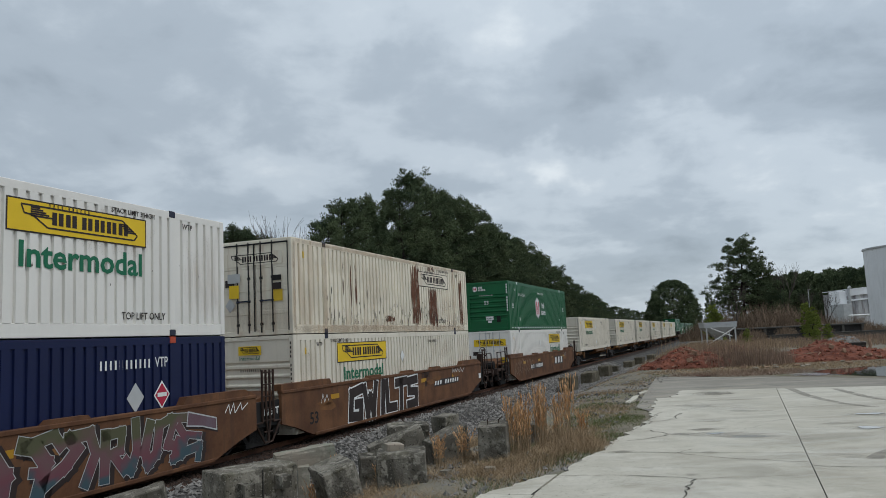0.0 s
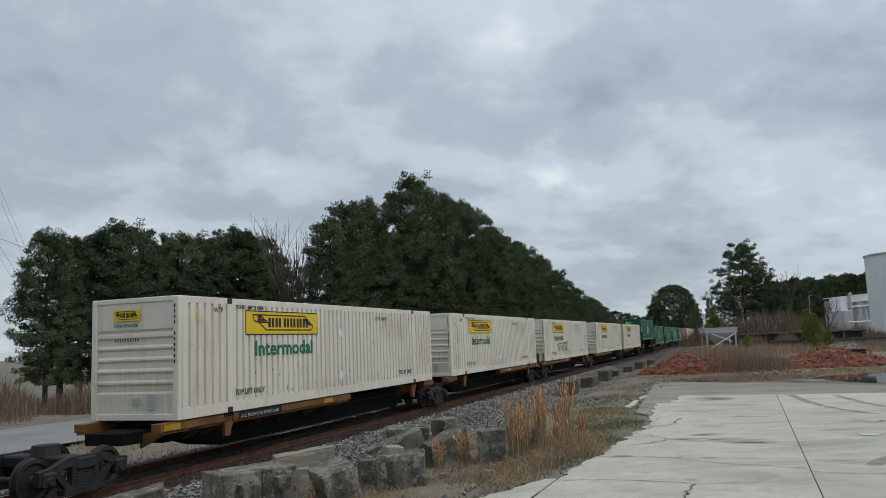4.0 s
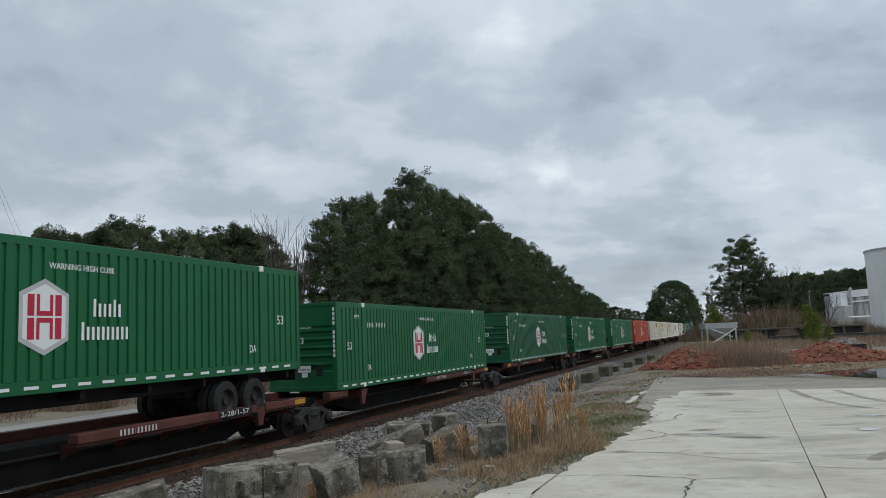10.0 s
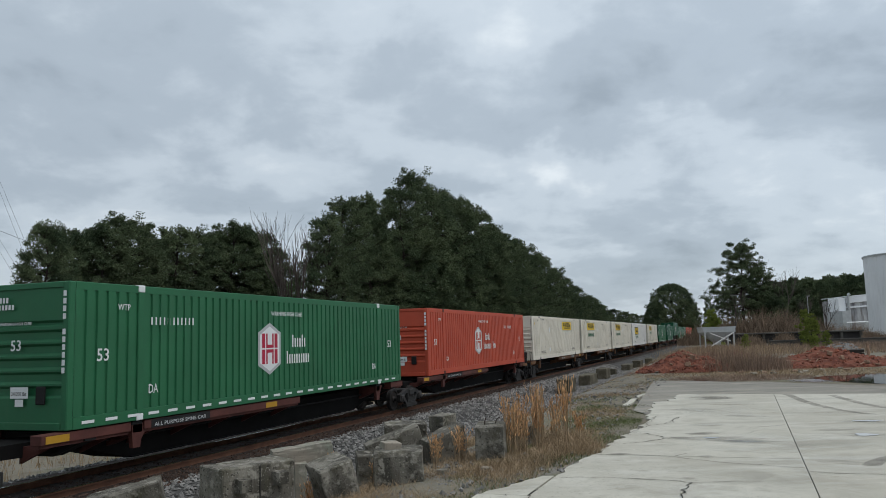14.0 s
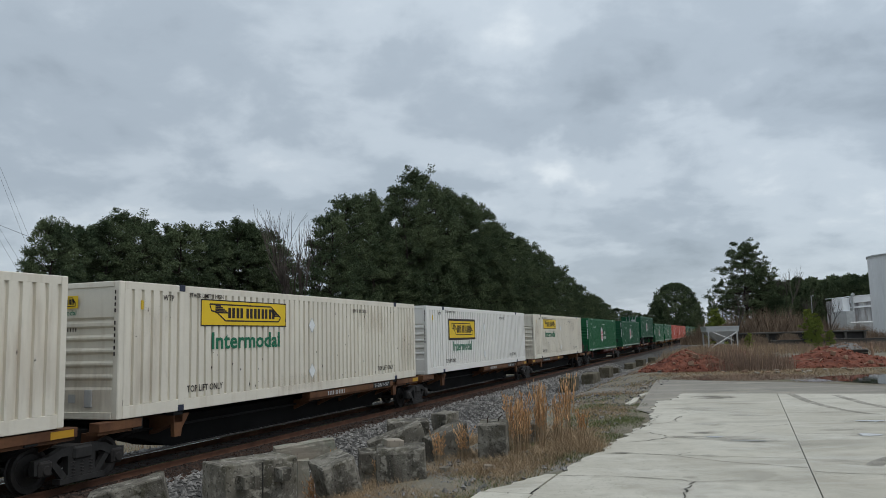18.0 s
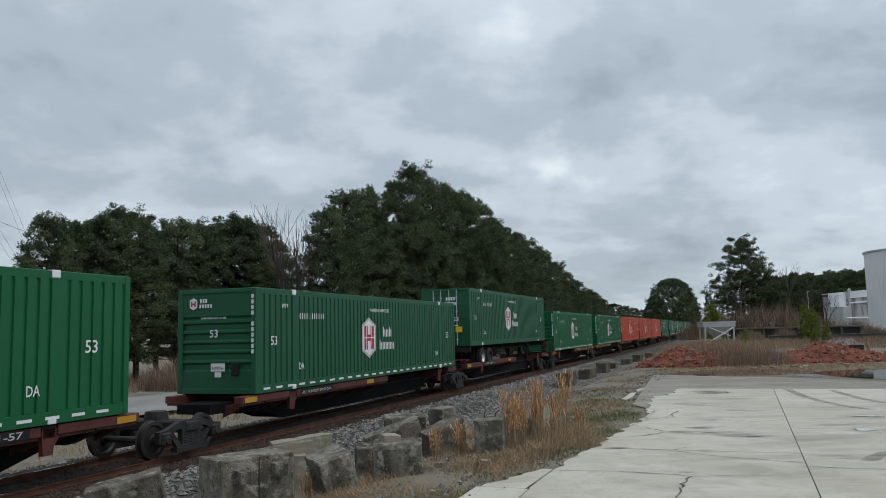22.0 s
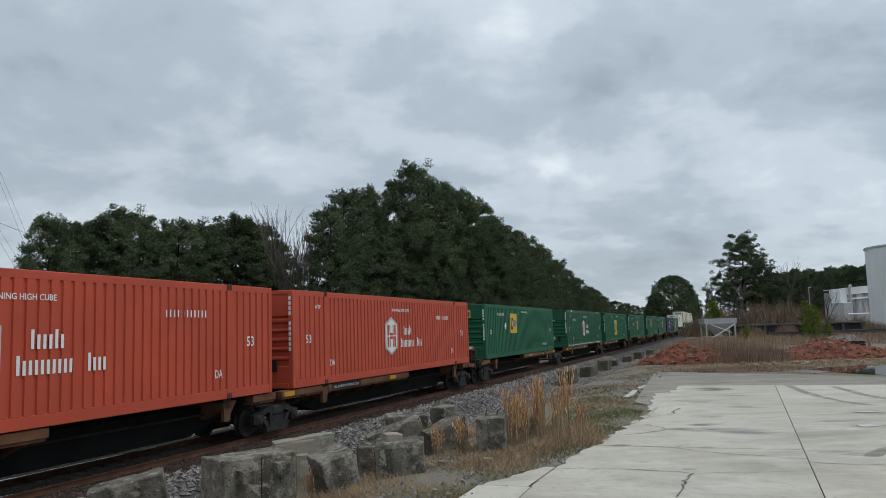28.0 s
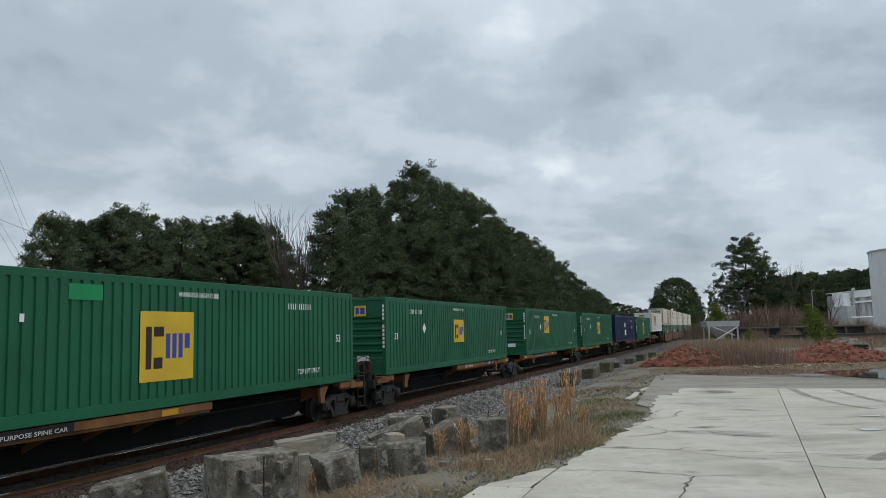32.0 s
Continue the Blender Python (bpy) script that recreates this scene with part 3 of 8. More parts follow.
def jb_marks(c, logo=(-5.4, -1.65, 1.98, 2.58), word=(-5.0, -1.95, 1.38, 0.42), lift_only=((-5.9, 0.40), (4.5, 0.40)), border=False, diamonds=(-0.15,), right=False, faded=False):
    yellow = GOLD if faded else YELLOW
    decal("logo_panel", BROWNINK, c, [rect(logo[0] - 0.03, logo[1] + 0.03, logo[2] - 0.03, logo[3] + 0.03, 0.001) if not border else rect(logo[0] - 0.12, logo[1] + 0.12, logo[2] - 0.1, logo[3] + 0.1, 0.001)])
    decal("logo_field", yellow if not faded else RUSTY, c, [rect(*logo, 0.004)])
    decal("logo_drawing", BROWNINK, c, scroll(*logo))
    if word:
        words("wording", GREENINK, c, "Intermodal", word[0], word[2], word[3], word[1] - word[0])
    for x, z in lift_only:
        words("wording", BROWNINK, c, "TOP LIFT ONLY", x, z, 0.16, 1.35)
    words("wording", BROWNINK, c, "STACK LIMIT 3 HIGH", -5.85 if not right else 4.2, 2.63, 0.11, 1.3)
    words("wording", BROWNINK, c, "WTP", -6.75 if not right else 6.45, 2.52, 0.13, 0.36)
    decal("serial_marking", BROWNINK, c, bars(2.6, 2.45, 0.12, [0.04] * 4 + [0.005] + [0.04] * 6, 0.06))
    for x in diamonds:
        for z in (2.0, 0.62):
            decal("placard_holder", GREYINK, c, [([(x, z - 0.24), (x + 0.2, z), (x, z + 0.24), (x - 0.2, z)], 0.004)])
            decal("placard_face", WHITEINK, c, [([(x, z - 0.21), (x + 0.175, z), (x, z + 0.21), (x - 0.175, z)], 0.008)])
    me = Mesh().box(-7.45, -7.38, -HW - 0.012, -HW, 2.3, 2.5)
    part("tag_plate", me, GOLD, c)
    if right:
        wide = (-0.98, 0.98, 2.02, 2.42) if not faded else (-0.98, 0.98, 2.12, 2.52)
        decal("end_logo", RUSTY if faded else YELLOW, c, [rect(*wide, 0.002)], end=True)
        decal("end_logo_drawing", BROWNINK, c, scroll(*wide, 0.006), end=True)
        decal("notice_plate", BROWNINK, c, [rect(-1.05, -0.72, 1.50, 1.72, 0.012)], end=True)
        decal("notice_plate", GREYINK, c, [([(-0.88, 0.72), (-0.7, 0.94), (-0.88, 1.16), (-1.06, 0.94)], 0.012)], end=True)
        decal("notice_plate", GOLD, c, [rect(0.66, 0.98, 1.0, 1.35, 0.012)], end=True)
        return
    # the front end: a small logo, the word below it, a number, a small hatch
    decal("end_logo", YELLOW, c, [rect(-0.62, 0.18, 2.35, 2.62, 0.002)], end=True)
    decal("end_logo_drawing", BROWNINK, c, scroll(-0.62, 0.18, 2.35, 2.62, 0.006), end=True)
    words("wording", GREENINK, c, "Intermodal", -0.58, 2.2, 0.11, 0.72, end=True)
    decal("serial_marking", BROWNINK, c, bars(-0.55, 1.85, 0.08, [0.03] * 10, 0.045), end=True)
    decal("serial_marking", BROWNINK, c, [rect(1.19, 1.23, 2.62 - 0.13 * k, 2.70 - 0.13 * k, 0.014) for k in range(11) if k != 4], end=True)
    decal("vent", GREYINK, c, [rect(-0.02, 0.18, 0.34, 0.52, 0.004)], end=True)
    me = Mesh().bevel_box(-HL - 0.02, -HL + 0.02, -0.62, -0.42, 0.25, 0.62, 0.01)
    part("document_box", me, GREYINK, c)


def hub_marks(c, inc=False, dashes=True, doors=False):
    hx, hz, r = -1.08, 1.42, 0.72
    w = 0.56
    hexa = lambda k: [(hx - w * k, hz - r * 0.62 * k), (hx, hz - r * k), (hx + w * k, hz - r * 0.62 * k), (hx + w * k, hz + r * 0.62 * k), (hx, hz + r * k), (hx - w * k, hz + r * 0.62 * k)]
    decal("logo_edge", GREYINK, c, [(hexa(1.0), 0.002)])
    decal("logo_field", WHITEINK, c, [(hexa(0.86), 0.006)])
    ink = REDINK if not inc else RED
    shp = []
    for q in (-1, 1):
        for h0, h1 in ((0.02, 0.42), (-0.42, -0.02)):
            shp.append(rect(hx + q * 0.31 - 0.075, hx + q * 0.31 + 0.075, hz + h0, hz + h1, 0.010))
            shp.append(rect(hx + q * 0.15 - 0.035, hx + q * 0.15 + 0.035, hz + h0, hz + h1, 0.010))
    shp += [rect(hx - 0.13, hx + 0.13, hz + 0.02, hz + 0.11, 0.011), rect(hx - 0.13, hx + 0.13, hz - 0.11, hz - 0.02, 0.011)]
    decal("logo_mark", ink, c, shp)
    # two rows of plain upright bars in place of the name
    top = bars(0.10, 1.44, 0.36, [0.07] * 6, 0.065, rise=(1, 0.74, 0.74, 0.74, 1, 0.74))
    low = bars(-0.2, 0.97, 0.36, [0.07] * 10, 0.062, rise=(1, 0.74, 0.74, 0.74, 0.74, 0.74, 0.74, 0.74, 0.74, 0.74))
    if inc:
        low += bars(1.45, 0.97, 0.36, [0.07] * 4, 0.062, rise=(1, 0.74, 0.74, 0.74))
    decal("brand_marking", WHITEINK, c, top + low)
    words("wording", WHITEINK, c, "WARNING HIGH CUBE", -1.0, 2.34, 0.12, 1.65)
    words("wording", WHITEINK, c, "WTP", -6.8, 2.35, 0.13, 0.36)
    words("wording", WHITEINK, c, "53", -7.35, 1.30, 0.26)
    words("wording", WHITEINK, c, "53", 6.85, 1.30, 0.26)
    words("wording", WHITEINK, c, "DA", -5.85, 0.55, 0.2, 0.3)
    words("wording", WHITEINK, c, "DA", 5.5, 0.55, 0.2, 0.3)
    decal("serial_marking", WHITEINK, c, bars(-5.8 if not inc else 3.7, 2.05, 0.17, [0.045] * 4 + [0.004, 0.004] + [0.045] * 6, 0.09))
    if dashes:
        strip_me = Mesh().box(0, 0.32, -HW - 0.008, -HW - 0.002, 0.09, 0.15).data("reflective_strip", WHITEINK)
        for k in range(25):
            part("reflective_strip", strip_me, None, c).matrix_basis = pose(-7.7 + 0.62 * k, 0, 0)
    if not doors:
        hx2 = -0.75
        decal("end_logo", WHITEINK, c, [([(hx2 - 0.13, 2.40), (hx2, 2.33), (hx2 + 0.13, 2.40), (hx2 + 0.13, 2.6), (hx2, 2.67), (hx2 - 0.13, 2.6)], 0.004)], end=True)
        decal("end_logo_mark", ink, c, [rect(hx2 - 0.08, hx2 - 0.035, 2.42, 2.58, 0.008), rect(hx2 + 0.035, hx2 + 0.08, 2.42, 2.58, 0.008), rect(hx2 - 0.04, hx2 + 0.04, 2.48, 2.52, 0.008)], end=True)
        decal("end_brand_marking", WHITEINK, c, bars(hx2 + 0.22, 2.52, 0.11, [0.06] * 3, 0.03) + bars(hx2 + 0.20, 2.38, 0.10, [0.06] * 5, 0.03), end=True)
        words("wording", WHITEINK, c, "WARNING HIGH CUBE", -0.5, 2.06, 0.06, 0.85, end=True)
        words("wording", WHITEINK, c, "53", -0.22, 1.55, 0.22, end=True, lift=-0.03)
        decal("serial_marking", WHITEINK, c, [rect(1.17, 1.25, 2.6 - 0.15 * k, 2.71 - 0.15 * k, 0.014) for k in range(11) if k != 4], end=True)
        decal("weight_plate", WHITEINK, c, [rect(-0.15, 0.32, 0.62, 0.84, 0.004), rect(-0.02, 0.2, 0.46, 0.6, 0.004)], end=True)
        words("wording", BROWNINK, c, "24,000 lbs", -0.12, 0.66, 0.09, 0.40, end=True, lift=0.008)
        me = Mesh().bevel_box(-HL - 0.03, -HL + 0.02, -0.75, -0.52, 0.5, 0.85, 0.015)
        part("document_box", me, CARBLACK, c)


def emp_marks(c, x0=-1.97, x1=-0.2, z0=0.6, z1=2.15, mirror=False):
    w, h = x1 - x0, z1 - z0
    decal("logo_field", GOLD, c, [rect(x0, x1, z0, z1, 0.003)])
    P = lambda a, b: (x0 + a * w, z0 + b * h)
    big = [[(0.10, 0.18), (0.20, 0.18), (0.20, 0.78), (0.10, 0.78)], [(0.24, 0.64), (0.42, 0.64), (0.42, 0.78), (0.24, 0.78)], [(0.24, 0.18), (0.40, 0.18), (0.40, 0.34), (0.24, 0.34)]]
    decal("brand_shape_dark", BROWNINK, c, [([P(*q) for q in s], 0.007) for s in big])
    rest = [[(0.46, 0.32), (0.54, 0.32), (0.54, 0.68), (0.46, 0.68)], [(0.58, 0.32), (0.66, 0.32), (0.66, 0.68), (0.58, 0.68)], [(0.70, 0.32), (0.78, 0.32), (0.78, 0.68), (0.70, 0.68)], [(0.82, 0.46), (0.92, 0.46), (0.92, 0.68), (0.82, 0.68)]]
    decal("brand_shape_blue", BLUEINK, c, [([P(*q) for q in s], 0.007) for s in rest])
    words("wording", WHITEINK, c, "WARNING HIGH CUBE", -0.75, 2.5, 0.12, 1.5)
    words("wording", WHITEINK, c, "TOP LIFT ONLY", 4.5, 0.40, 0.15, 1.3)
    words("wording", WHITEINK, c, "53", -7.3, 1.30, 0.24)
    words("wording", WHITEINK, c, "53", 6.85, 1.30, 0.24)
    decal("serial_marking", WHITEINK, c, bars(-5.8 if mirror else 4.0, 2.3, 0.17, [0.045] * 4 + [0.004] + [0.045] * 6, 0.08))
    decal("placard_face", WHITEINK, c, [([(-4.3, 1.5), (-4.1, 1.72), (-4.3, 1.94), (-4.5, 1.72)], 0.004)] if mirror else [rect(-5.0, -4.9, 1.9, 2.05, 0.004)])
    decal("end_logo", GOLD, c, [rect(0.0, 0.5, 2.2, 2.6, 0.004)], end=True)
    decal("end_logo_drawing", BLUEINK, c, [rect(0.06, 0.2, 2.28, 2.52, 0.008), rect(0.26, 0.44, 2.28, 2.52, 0.008)], end=True)
    decal("serial_marking", WHITEINK, c, [rect(1.17, 1.25, 2.5 - 0.15 * k, 2.61 - 0.15 * k, 0.014) for k in range(11) if k != 4], end=True)
    decal("weight_plate", WHITEINK, c, [rect(0.1, 0.6, 0.5, 0.72, 0.004)], end=True)


def send(ob, s_left, z, lat=0.0):
    """Note where a thing stands on the line at the start: its left end and height."""
    MOVING.append((ob, s_left + HL, z, lat))
    return ob


TEMPLATES = {}


def load(kind, s_left, z, label=None):
    """Put a container of that kind on the train."""
    if kind not in TEMPLATES:
        TEMPLATES[kind] = c = MAKERS[kind]()
    else:
        c = copy_thing(TEMPLATES[kind], Matrix.Identity(4))
    if label:
        c["label"] = label
    return send(c, s_left, z)


def grime(c, seed, n=45):
    """Small dark chips and scrapes, and rusty runs below the side's openings."""
    r = random.Random(seed)
    out = []
    for i in range(n):
        x, z = r.uniform(-7.9, 7.9), r.uniform(0.3, 2.6)
        w, h = r.uniform(0.006, 0.025), r.uniform(0.01, 0.07)
        out.append(([(x - w, z), (x - 0.4 * w, z - h), (x + w, z - 0.3 * h), (x + 0.3 * w, z + h)], 0.0045))
    decal("paint_chips", SPECK, c, out, "scattered dark paint chips")["kind"] = "stuff"
    for x0, x1, z0, z1 in ((-8.05, -6.4, 0.05, 2.7), (6.3, 8.05, 0.05, 2.7), (-3.0, 2.0, 0.02, 0.7), (2.5, 6.0, 1.6, 2.75)):
        decal("rust_wash", RUSTWASH, c, [rect(x0, x1, z0, z1, 0.0022)], "faint brown rust wash")
    decal("end_rust", RUSTWASH, c, [rect(-1.15, 1.15, 0.05, 1.3, 0.03)], end=True)


def make_jb():
    c = box_shell("container", "cream-white ribbed freight container with a yellow logo panel", CREAM, DARKBLUE)
    jb_marks(c)
    grime(c, 3)
    return c


def make_jb_plain():
    c = box_shell("container", "cream freight container with a yellow logo near one end", CREAM, DARKBLUE)
    jb_marks(c, logo=(1.2, 4.6, 1.98, 2.58), word=None, diamonds=(-3.2,))
    grime(c, 5)
    return c


def make_jb_bright():
    c = box_shell("container", "clean white freight container with a black-bordered yellow logo", WHITE, BLUE)
    jb_marks(c, logo=(-5.35, -1.75, 1.50, 2.28), word=(-4.87, -2.2, 0.90, 0.44), border=True)
    return c


def make_jb_right():
    c = box_shell("container", "white ribbed freight container, logo near its far end", WHITE, DARKBLUE, nose=False)
    jb_marks(c, logo=(1.7, 5.2, 1.98, 2.55), word=(1.95, 5.1, 1.30, 0.5), lift_only=((4.5, 0.36), (-5.9, 0.36)), diamonds=(-1.0,), right=True)
    grime(c, 8, 25)
    return c


def make_rusty():
    c = box_shell("container", "old cream freight container with heavy brown rust streaks", RUSTY, DARKBLUE, nose=False)
    jb_marks(c, logo=(1.85, 5.35, 1.92, 2.5), word=None, lift_only=((3.6, 0.36),), diamonds=(), right=True, faded=True)
    rng = random.Random(4)
    for k, (x0, x1, z0, z1) in enumerate(((0.95, 2.05, 0.1, 2.85), (2.85, 4.0, 0.1, 1.95), (2.9, 3.9, 2.5, 2.85), (6.85, 7.4, 0.1, 2.6), (-4.35, -4.25, 0.3, 2.7), (-4.0, -3.85, 0.9, 2.4), (-4.9, -4.82, 1.2, 2.4), (0.05, 0.12, 0.5, 0.9), (-1.7, -0.6, 0.36, 0.6))):
        pts, n = [], 9
        for i in range(n + 1):
            pts.append((x0 + (x1 - x0) * i / n, z1 + rng.uniform(-0.22, 0.06)))
        for i in range(n + 1):
            pts.append((x1 - (x1 - x0) * i / n, z0 + rng.uniform(-0.04, 0.28)))
        decal("rust_patch", RUSTFILM, c, [(pts, 0.003)], "ragged brown rust patch")
    for x0, x1, z0, z1 in ((-6.0, 1.0, 0.02, 0.5), (1.9, 7.9, 0.02, 0.4), (-8.0, -6.2, 0.02, 2.7), (-3.5, -1.5, 0.5, 2.7), (4.2, 6.0, 0.3, 1.8), (-6.0, -4.0, 1.8, 2.7)):
        decal("rust_wash", RUSTWASH, c, [rect(x0, x1, z0, z1, 0.0022)], "faint brown rust wash")
    specks = []
    for i in range(150):
        x, z = rng.uniform(-6, 7.8), 0.3 + abs(rng.gauss(0, 0.45))
        w, h = rng.uniform(0.008, 0.028), rng.uniform(0.02, 0.16)
        specks.append(([(x - w, z + 0.1 * h), (x - 0.5 * w, z - h), (x + 0.6 * w, z - 0.8 * h), (x + w, z + 0.4 * h), (x + 0.2 * w, z + h)], 0.004))
    decal("rust_specks", SPECK, c, specks, "scattered dark rust chips")["kind"] = "stuff"
    decal("rust_wash", SILLRUST, c, [rect(-8.0, 8.0, 0.01, 0.26, 0.0016)], "rust-stained bottom rail")
    for x0, x1, z0, z1 in ((-6.22, -5.98, 0.0, 2.85), (5.98, 6.22, 0.0, 2.85), (-8.07, -7.9, 0.0, 2.88), (-8.0, 8.0, 2.74, 2.88)):
        decal("rust_edge", SILLRUST, c, [rect(x0, x1, z0, z1, 0.012)], "rust-brown stained edge")
    for y0, y1, z0, z1, m_ in ((0.62, 0.95, 1.62, 1.78, CARBLACK), (0.62, 0.95, 1.35, 1.55, BROWNINK), (-0.9, -0.55, 1.15, 1.55, YELLOW), (-0.95, -0.5, 1.62, 1.9, GREYINK)):
        decal("door_sticker", m_, c, [rect(y0, y1, z0, z1, 0.03)], end=True)
    decal("door_rust", RUSTWASH, c, [rect(-1.2, 1.2, 0.05, 1.1, 0.05)], end=True)
    decal("door_gap", CARBLACK, c, [rect(-0.025, 0.025, 0.12, 2.75, 0.026), rect(-1.2, -1.16, 0.12, 2.75, 0.026), rect(1.16, 1.2, 0.12, 2.75, 0.026), rect(-1.2, 1.2, 2.74, 2.79, 0.026)], end=True)
    return c


def make_hub(mat, label, **kw):
    def build():
        c = box_shell("container", label, mat, WHITEINK if mat is not RED else CARMAROON, nose=not kw.get("doors"), low=0.24, depth=0.036)
        hub_marks(c, **kw)
        if kw.get("doors"):
            decal("end_serial_marking", WHITEINK, c, bars(0.05, 2.30, 0.16, [0.1] * 4, 0.03) + bars(0.0, 2.06, 0.16, [0.08] * 6, 0.03), end=True)
            words("wording", WHITEINK, c, "53", 0.45, 1.25, 0.22, end=True, lift=0.03)
            decal("end_plate", WHITEINK, c, [rect(0.05, 0.4, 0.72, 0.98, 0.03)], end=True)
            decal("end_sticker", YELLOW, c, [rect(0.55, 0.9, 0.70, 0.98, 0.03)], end=True)
        return c
    return build


def make_emp(label, **kw):
    def build():
        c = box_shell("container", label, EMPG, EMPG, nose=True, low=0.24, depth=0.036)
        emp_marks(c, **kw)
        return c
    return build


def make_blue():
    c = box_shell("container", "navy-blue ribbed freight container with white markings", BLUE, RED, nose=False, low=0.2, depth=0.04)
    decal("serial_marking", WHITEINK, c, bars(3.9, 2.24, 0.19, [0.05] * 4 + [0.004, 0.004] + [0.05] * 6, 0.085))
    words("wording", WHITEINK, c, "VTP", 5.5, 2.24, 0.22, 0.42)
    decal("placard_face", GREYINK, c, [([(4.9, 1.30), (5.16, 1.62), (4.9, 1.94), (4.64, 1.62)], 0.004)])
    decal("placard_face", WHITEINK, c, [([(5.72, 1.30), (5.98, 1.62), (5.72, 1.94), (5.46, 1.62)], 0.004)])
    decal("placard_mark", REDINK, c, [([(5.72, 1.36), (5.94, 1.62), (5.72, 1.88), (5.50, 1.62)], 0.008)])
    decal("placard_bar", WHITEINK, c, [rect(5.57, 5.87, 1.58, 1.67, 0.012)])
    decal("brand_marking", WHITEINK, c, bars(-1.2, 1.6, 0.5, [0.3, 0.3, 0.3], 0.08) + [rect(-1.0, 0.2, 0.7, 1.3, 0.004)])
    return c


MAKERS = {
    "jb": make_jb, "jb_plain": make_jb_plain, "jb_bright": make_jb_bright, "jb_right": make_jb_right, "rusty": make_rusty, "blue": make_blue,
    "hub": make_hub(GREEN, "green ribbed freight container with a white hexagon logo"),
    "hub_dark": make_hub(TEAL, "faded dark-green freight container with a white hexagon logo", dashes=True),
    "hub_pale": make_hub(PALEG, "sun-bleached green freight container with a white hexagon logo"),
    "hub_doors": make_hub(TEAL, "dark-green freight container, door end to the viewer", dashes=False, doors=True),
    "red": make_hub(RED, "orange-red freight container with a white hexagon logo", inc=True, dashes=False),
    "emp": make_emp("worn green freight container with a large gold square logo"),
    "emp_small": make_emp("worn green freight container with a small gold logo", x0=-0.68, x1=0.72, z0=1.05, z1=2.1, mirror=True),
    "emp_left": make_emp("worn green freight container with a high gold logo", x0=-3.3, x1=-1.8, z0=1.3, z1=2.45, mirror=True),
}


def make_bogie():
    """A freight bogie about its middle on the rail heads."""
    b = thing("rail_bogie", "grimy three-piece freight bogie on steel wheels", "bogie", "bogies under the train")
    for out in (-1, 1):
        y = out * 1.0
        y0, y1 = y - 0.07, y + 0.07
        me = Mesh()
        me.prism([(-1.12, 0.36), (-1.12, 0.62), (-0.82, 0.66), (-0.42, 0.80), (0.42, 0.80), (0.82, 0.66), (1.12, 0.62), (1.12, 0.36), (0.80, 0.36), (0.74, 0.50), (0.50, 0.62), (0.34, 0.62), (0.34, 0.26), (0.52, 0.12), (-0.52, 0.12), (-0.34, 0.26), (-0.34, 0.62), (-0.50, 0.62), (-0.74, 0.50), (-0.80, 0.36)][:], y0, y1)
        for s in (-1, 1):
            me.prism([(s * 0.78, 0.56), (s * 0.66, 0.60), (s * 0.30, 0.20), (s * 0.42, 0.13)], y0 + 0.02, y1 - 0.02)
        me.box(-0.55, 0.55, y0 - 0.03, y1 + 0.03, 0.10, 0.2)
        frame_ = part("side_frame", me, TRUCK, b)
        for s in (-1, 1):
            me = Mesh()
            me.bevel_box(s * 0.9 - 0.15, s * 0.9 + 0.15, y - 0.13, y + 0.13, 0.30, 0.60, 0.04)
            me.lathe([(0.0, -0.16), (0.08, -0.16), (0.105, -0.11), (0.105, 0.1)], s * 0.9, 0.43, y, 12)
            part("axle_box", me, WHEEL, frame_)
        me = Mesh()
        for x in (-0.22, 0.0, 0.22):
            for k in range(5):
                me.lathe([(0.07, 0.0), (0.098, 0.018), (0.07, 0.036)], x, 0.215 + 0.062 * k, y, 8, axis="z")
        part("spring_nest", me, WHEEL, frame_)
        for s in (-1, 1):
            me = Mesh()
            x = s * 0.9
            me.lathe([(0.0, -0.02), (0.11, -0.02), (0.13, 0.015), (0.30, 0.03), (0.345, -0.005), (0.42, 0.0), (0.425, 0.11), (0.45, 0.125), (0.45, 0.14), (0.34, 0.14), (0.3, 0.09), (0.12, 0.09), (0.1, 0.14), (0.0, 0.14)], x, 0.42, out * 0.72 - (0.0 if out < 0 else 0.12), 26)
            if out > 0:
                me.v = [(q[0], 2 * 0.72 - q[1], q[2]) for q in me.v]
            part("wheel", me, WHEEL, b)
    for s in (-1, 1):
        me = Mesh().tube((s * 0.9, -0.95, 0.42), (s * 0.9, 0.95, 0.42), 0.075, n=10)
        part("axle", me, TRUCK, b)
    me = Mesh().bevel_box(-0.24, 0.24, -1.12, 1.12, 0.52, 0.78, 0.04)
    part("bolster", me, TRUCK, b)
    me = Mesh().tube((0, 0, 0.76), (0, 0, 0.98), 0.3, 0.26, n=14)
    part("centre_plate", me, TRUCK, b)
    return b


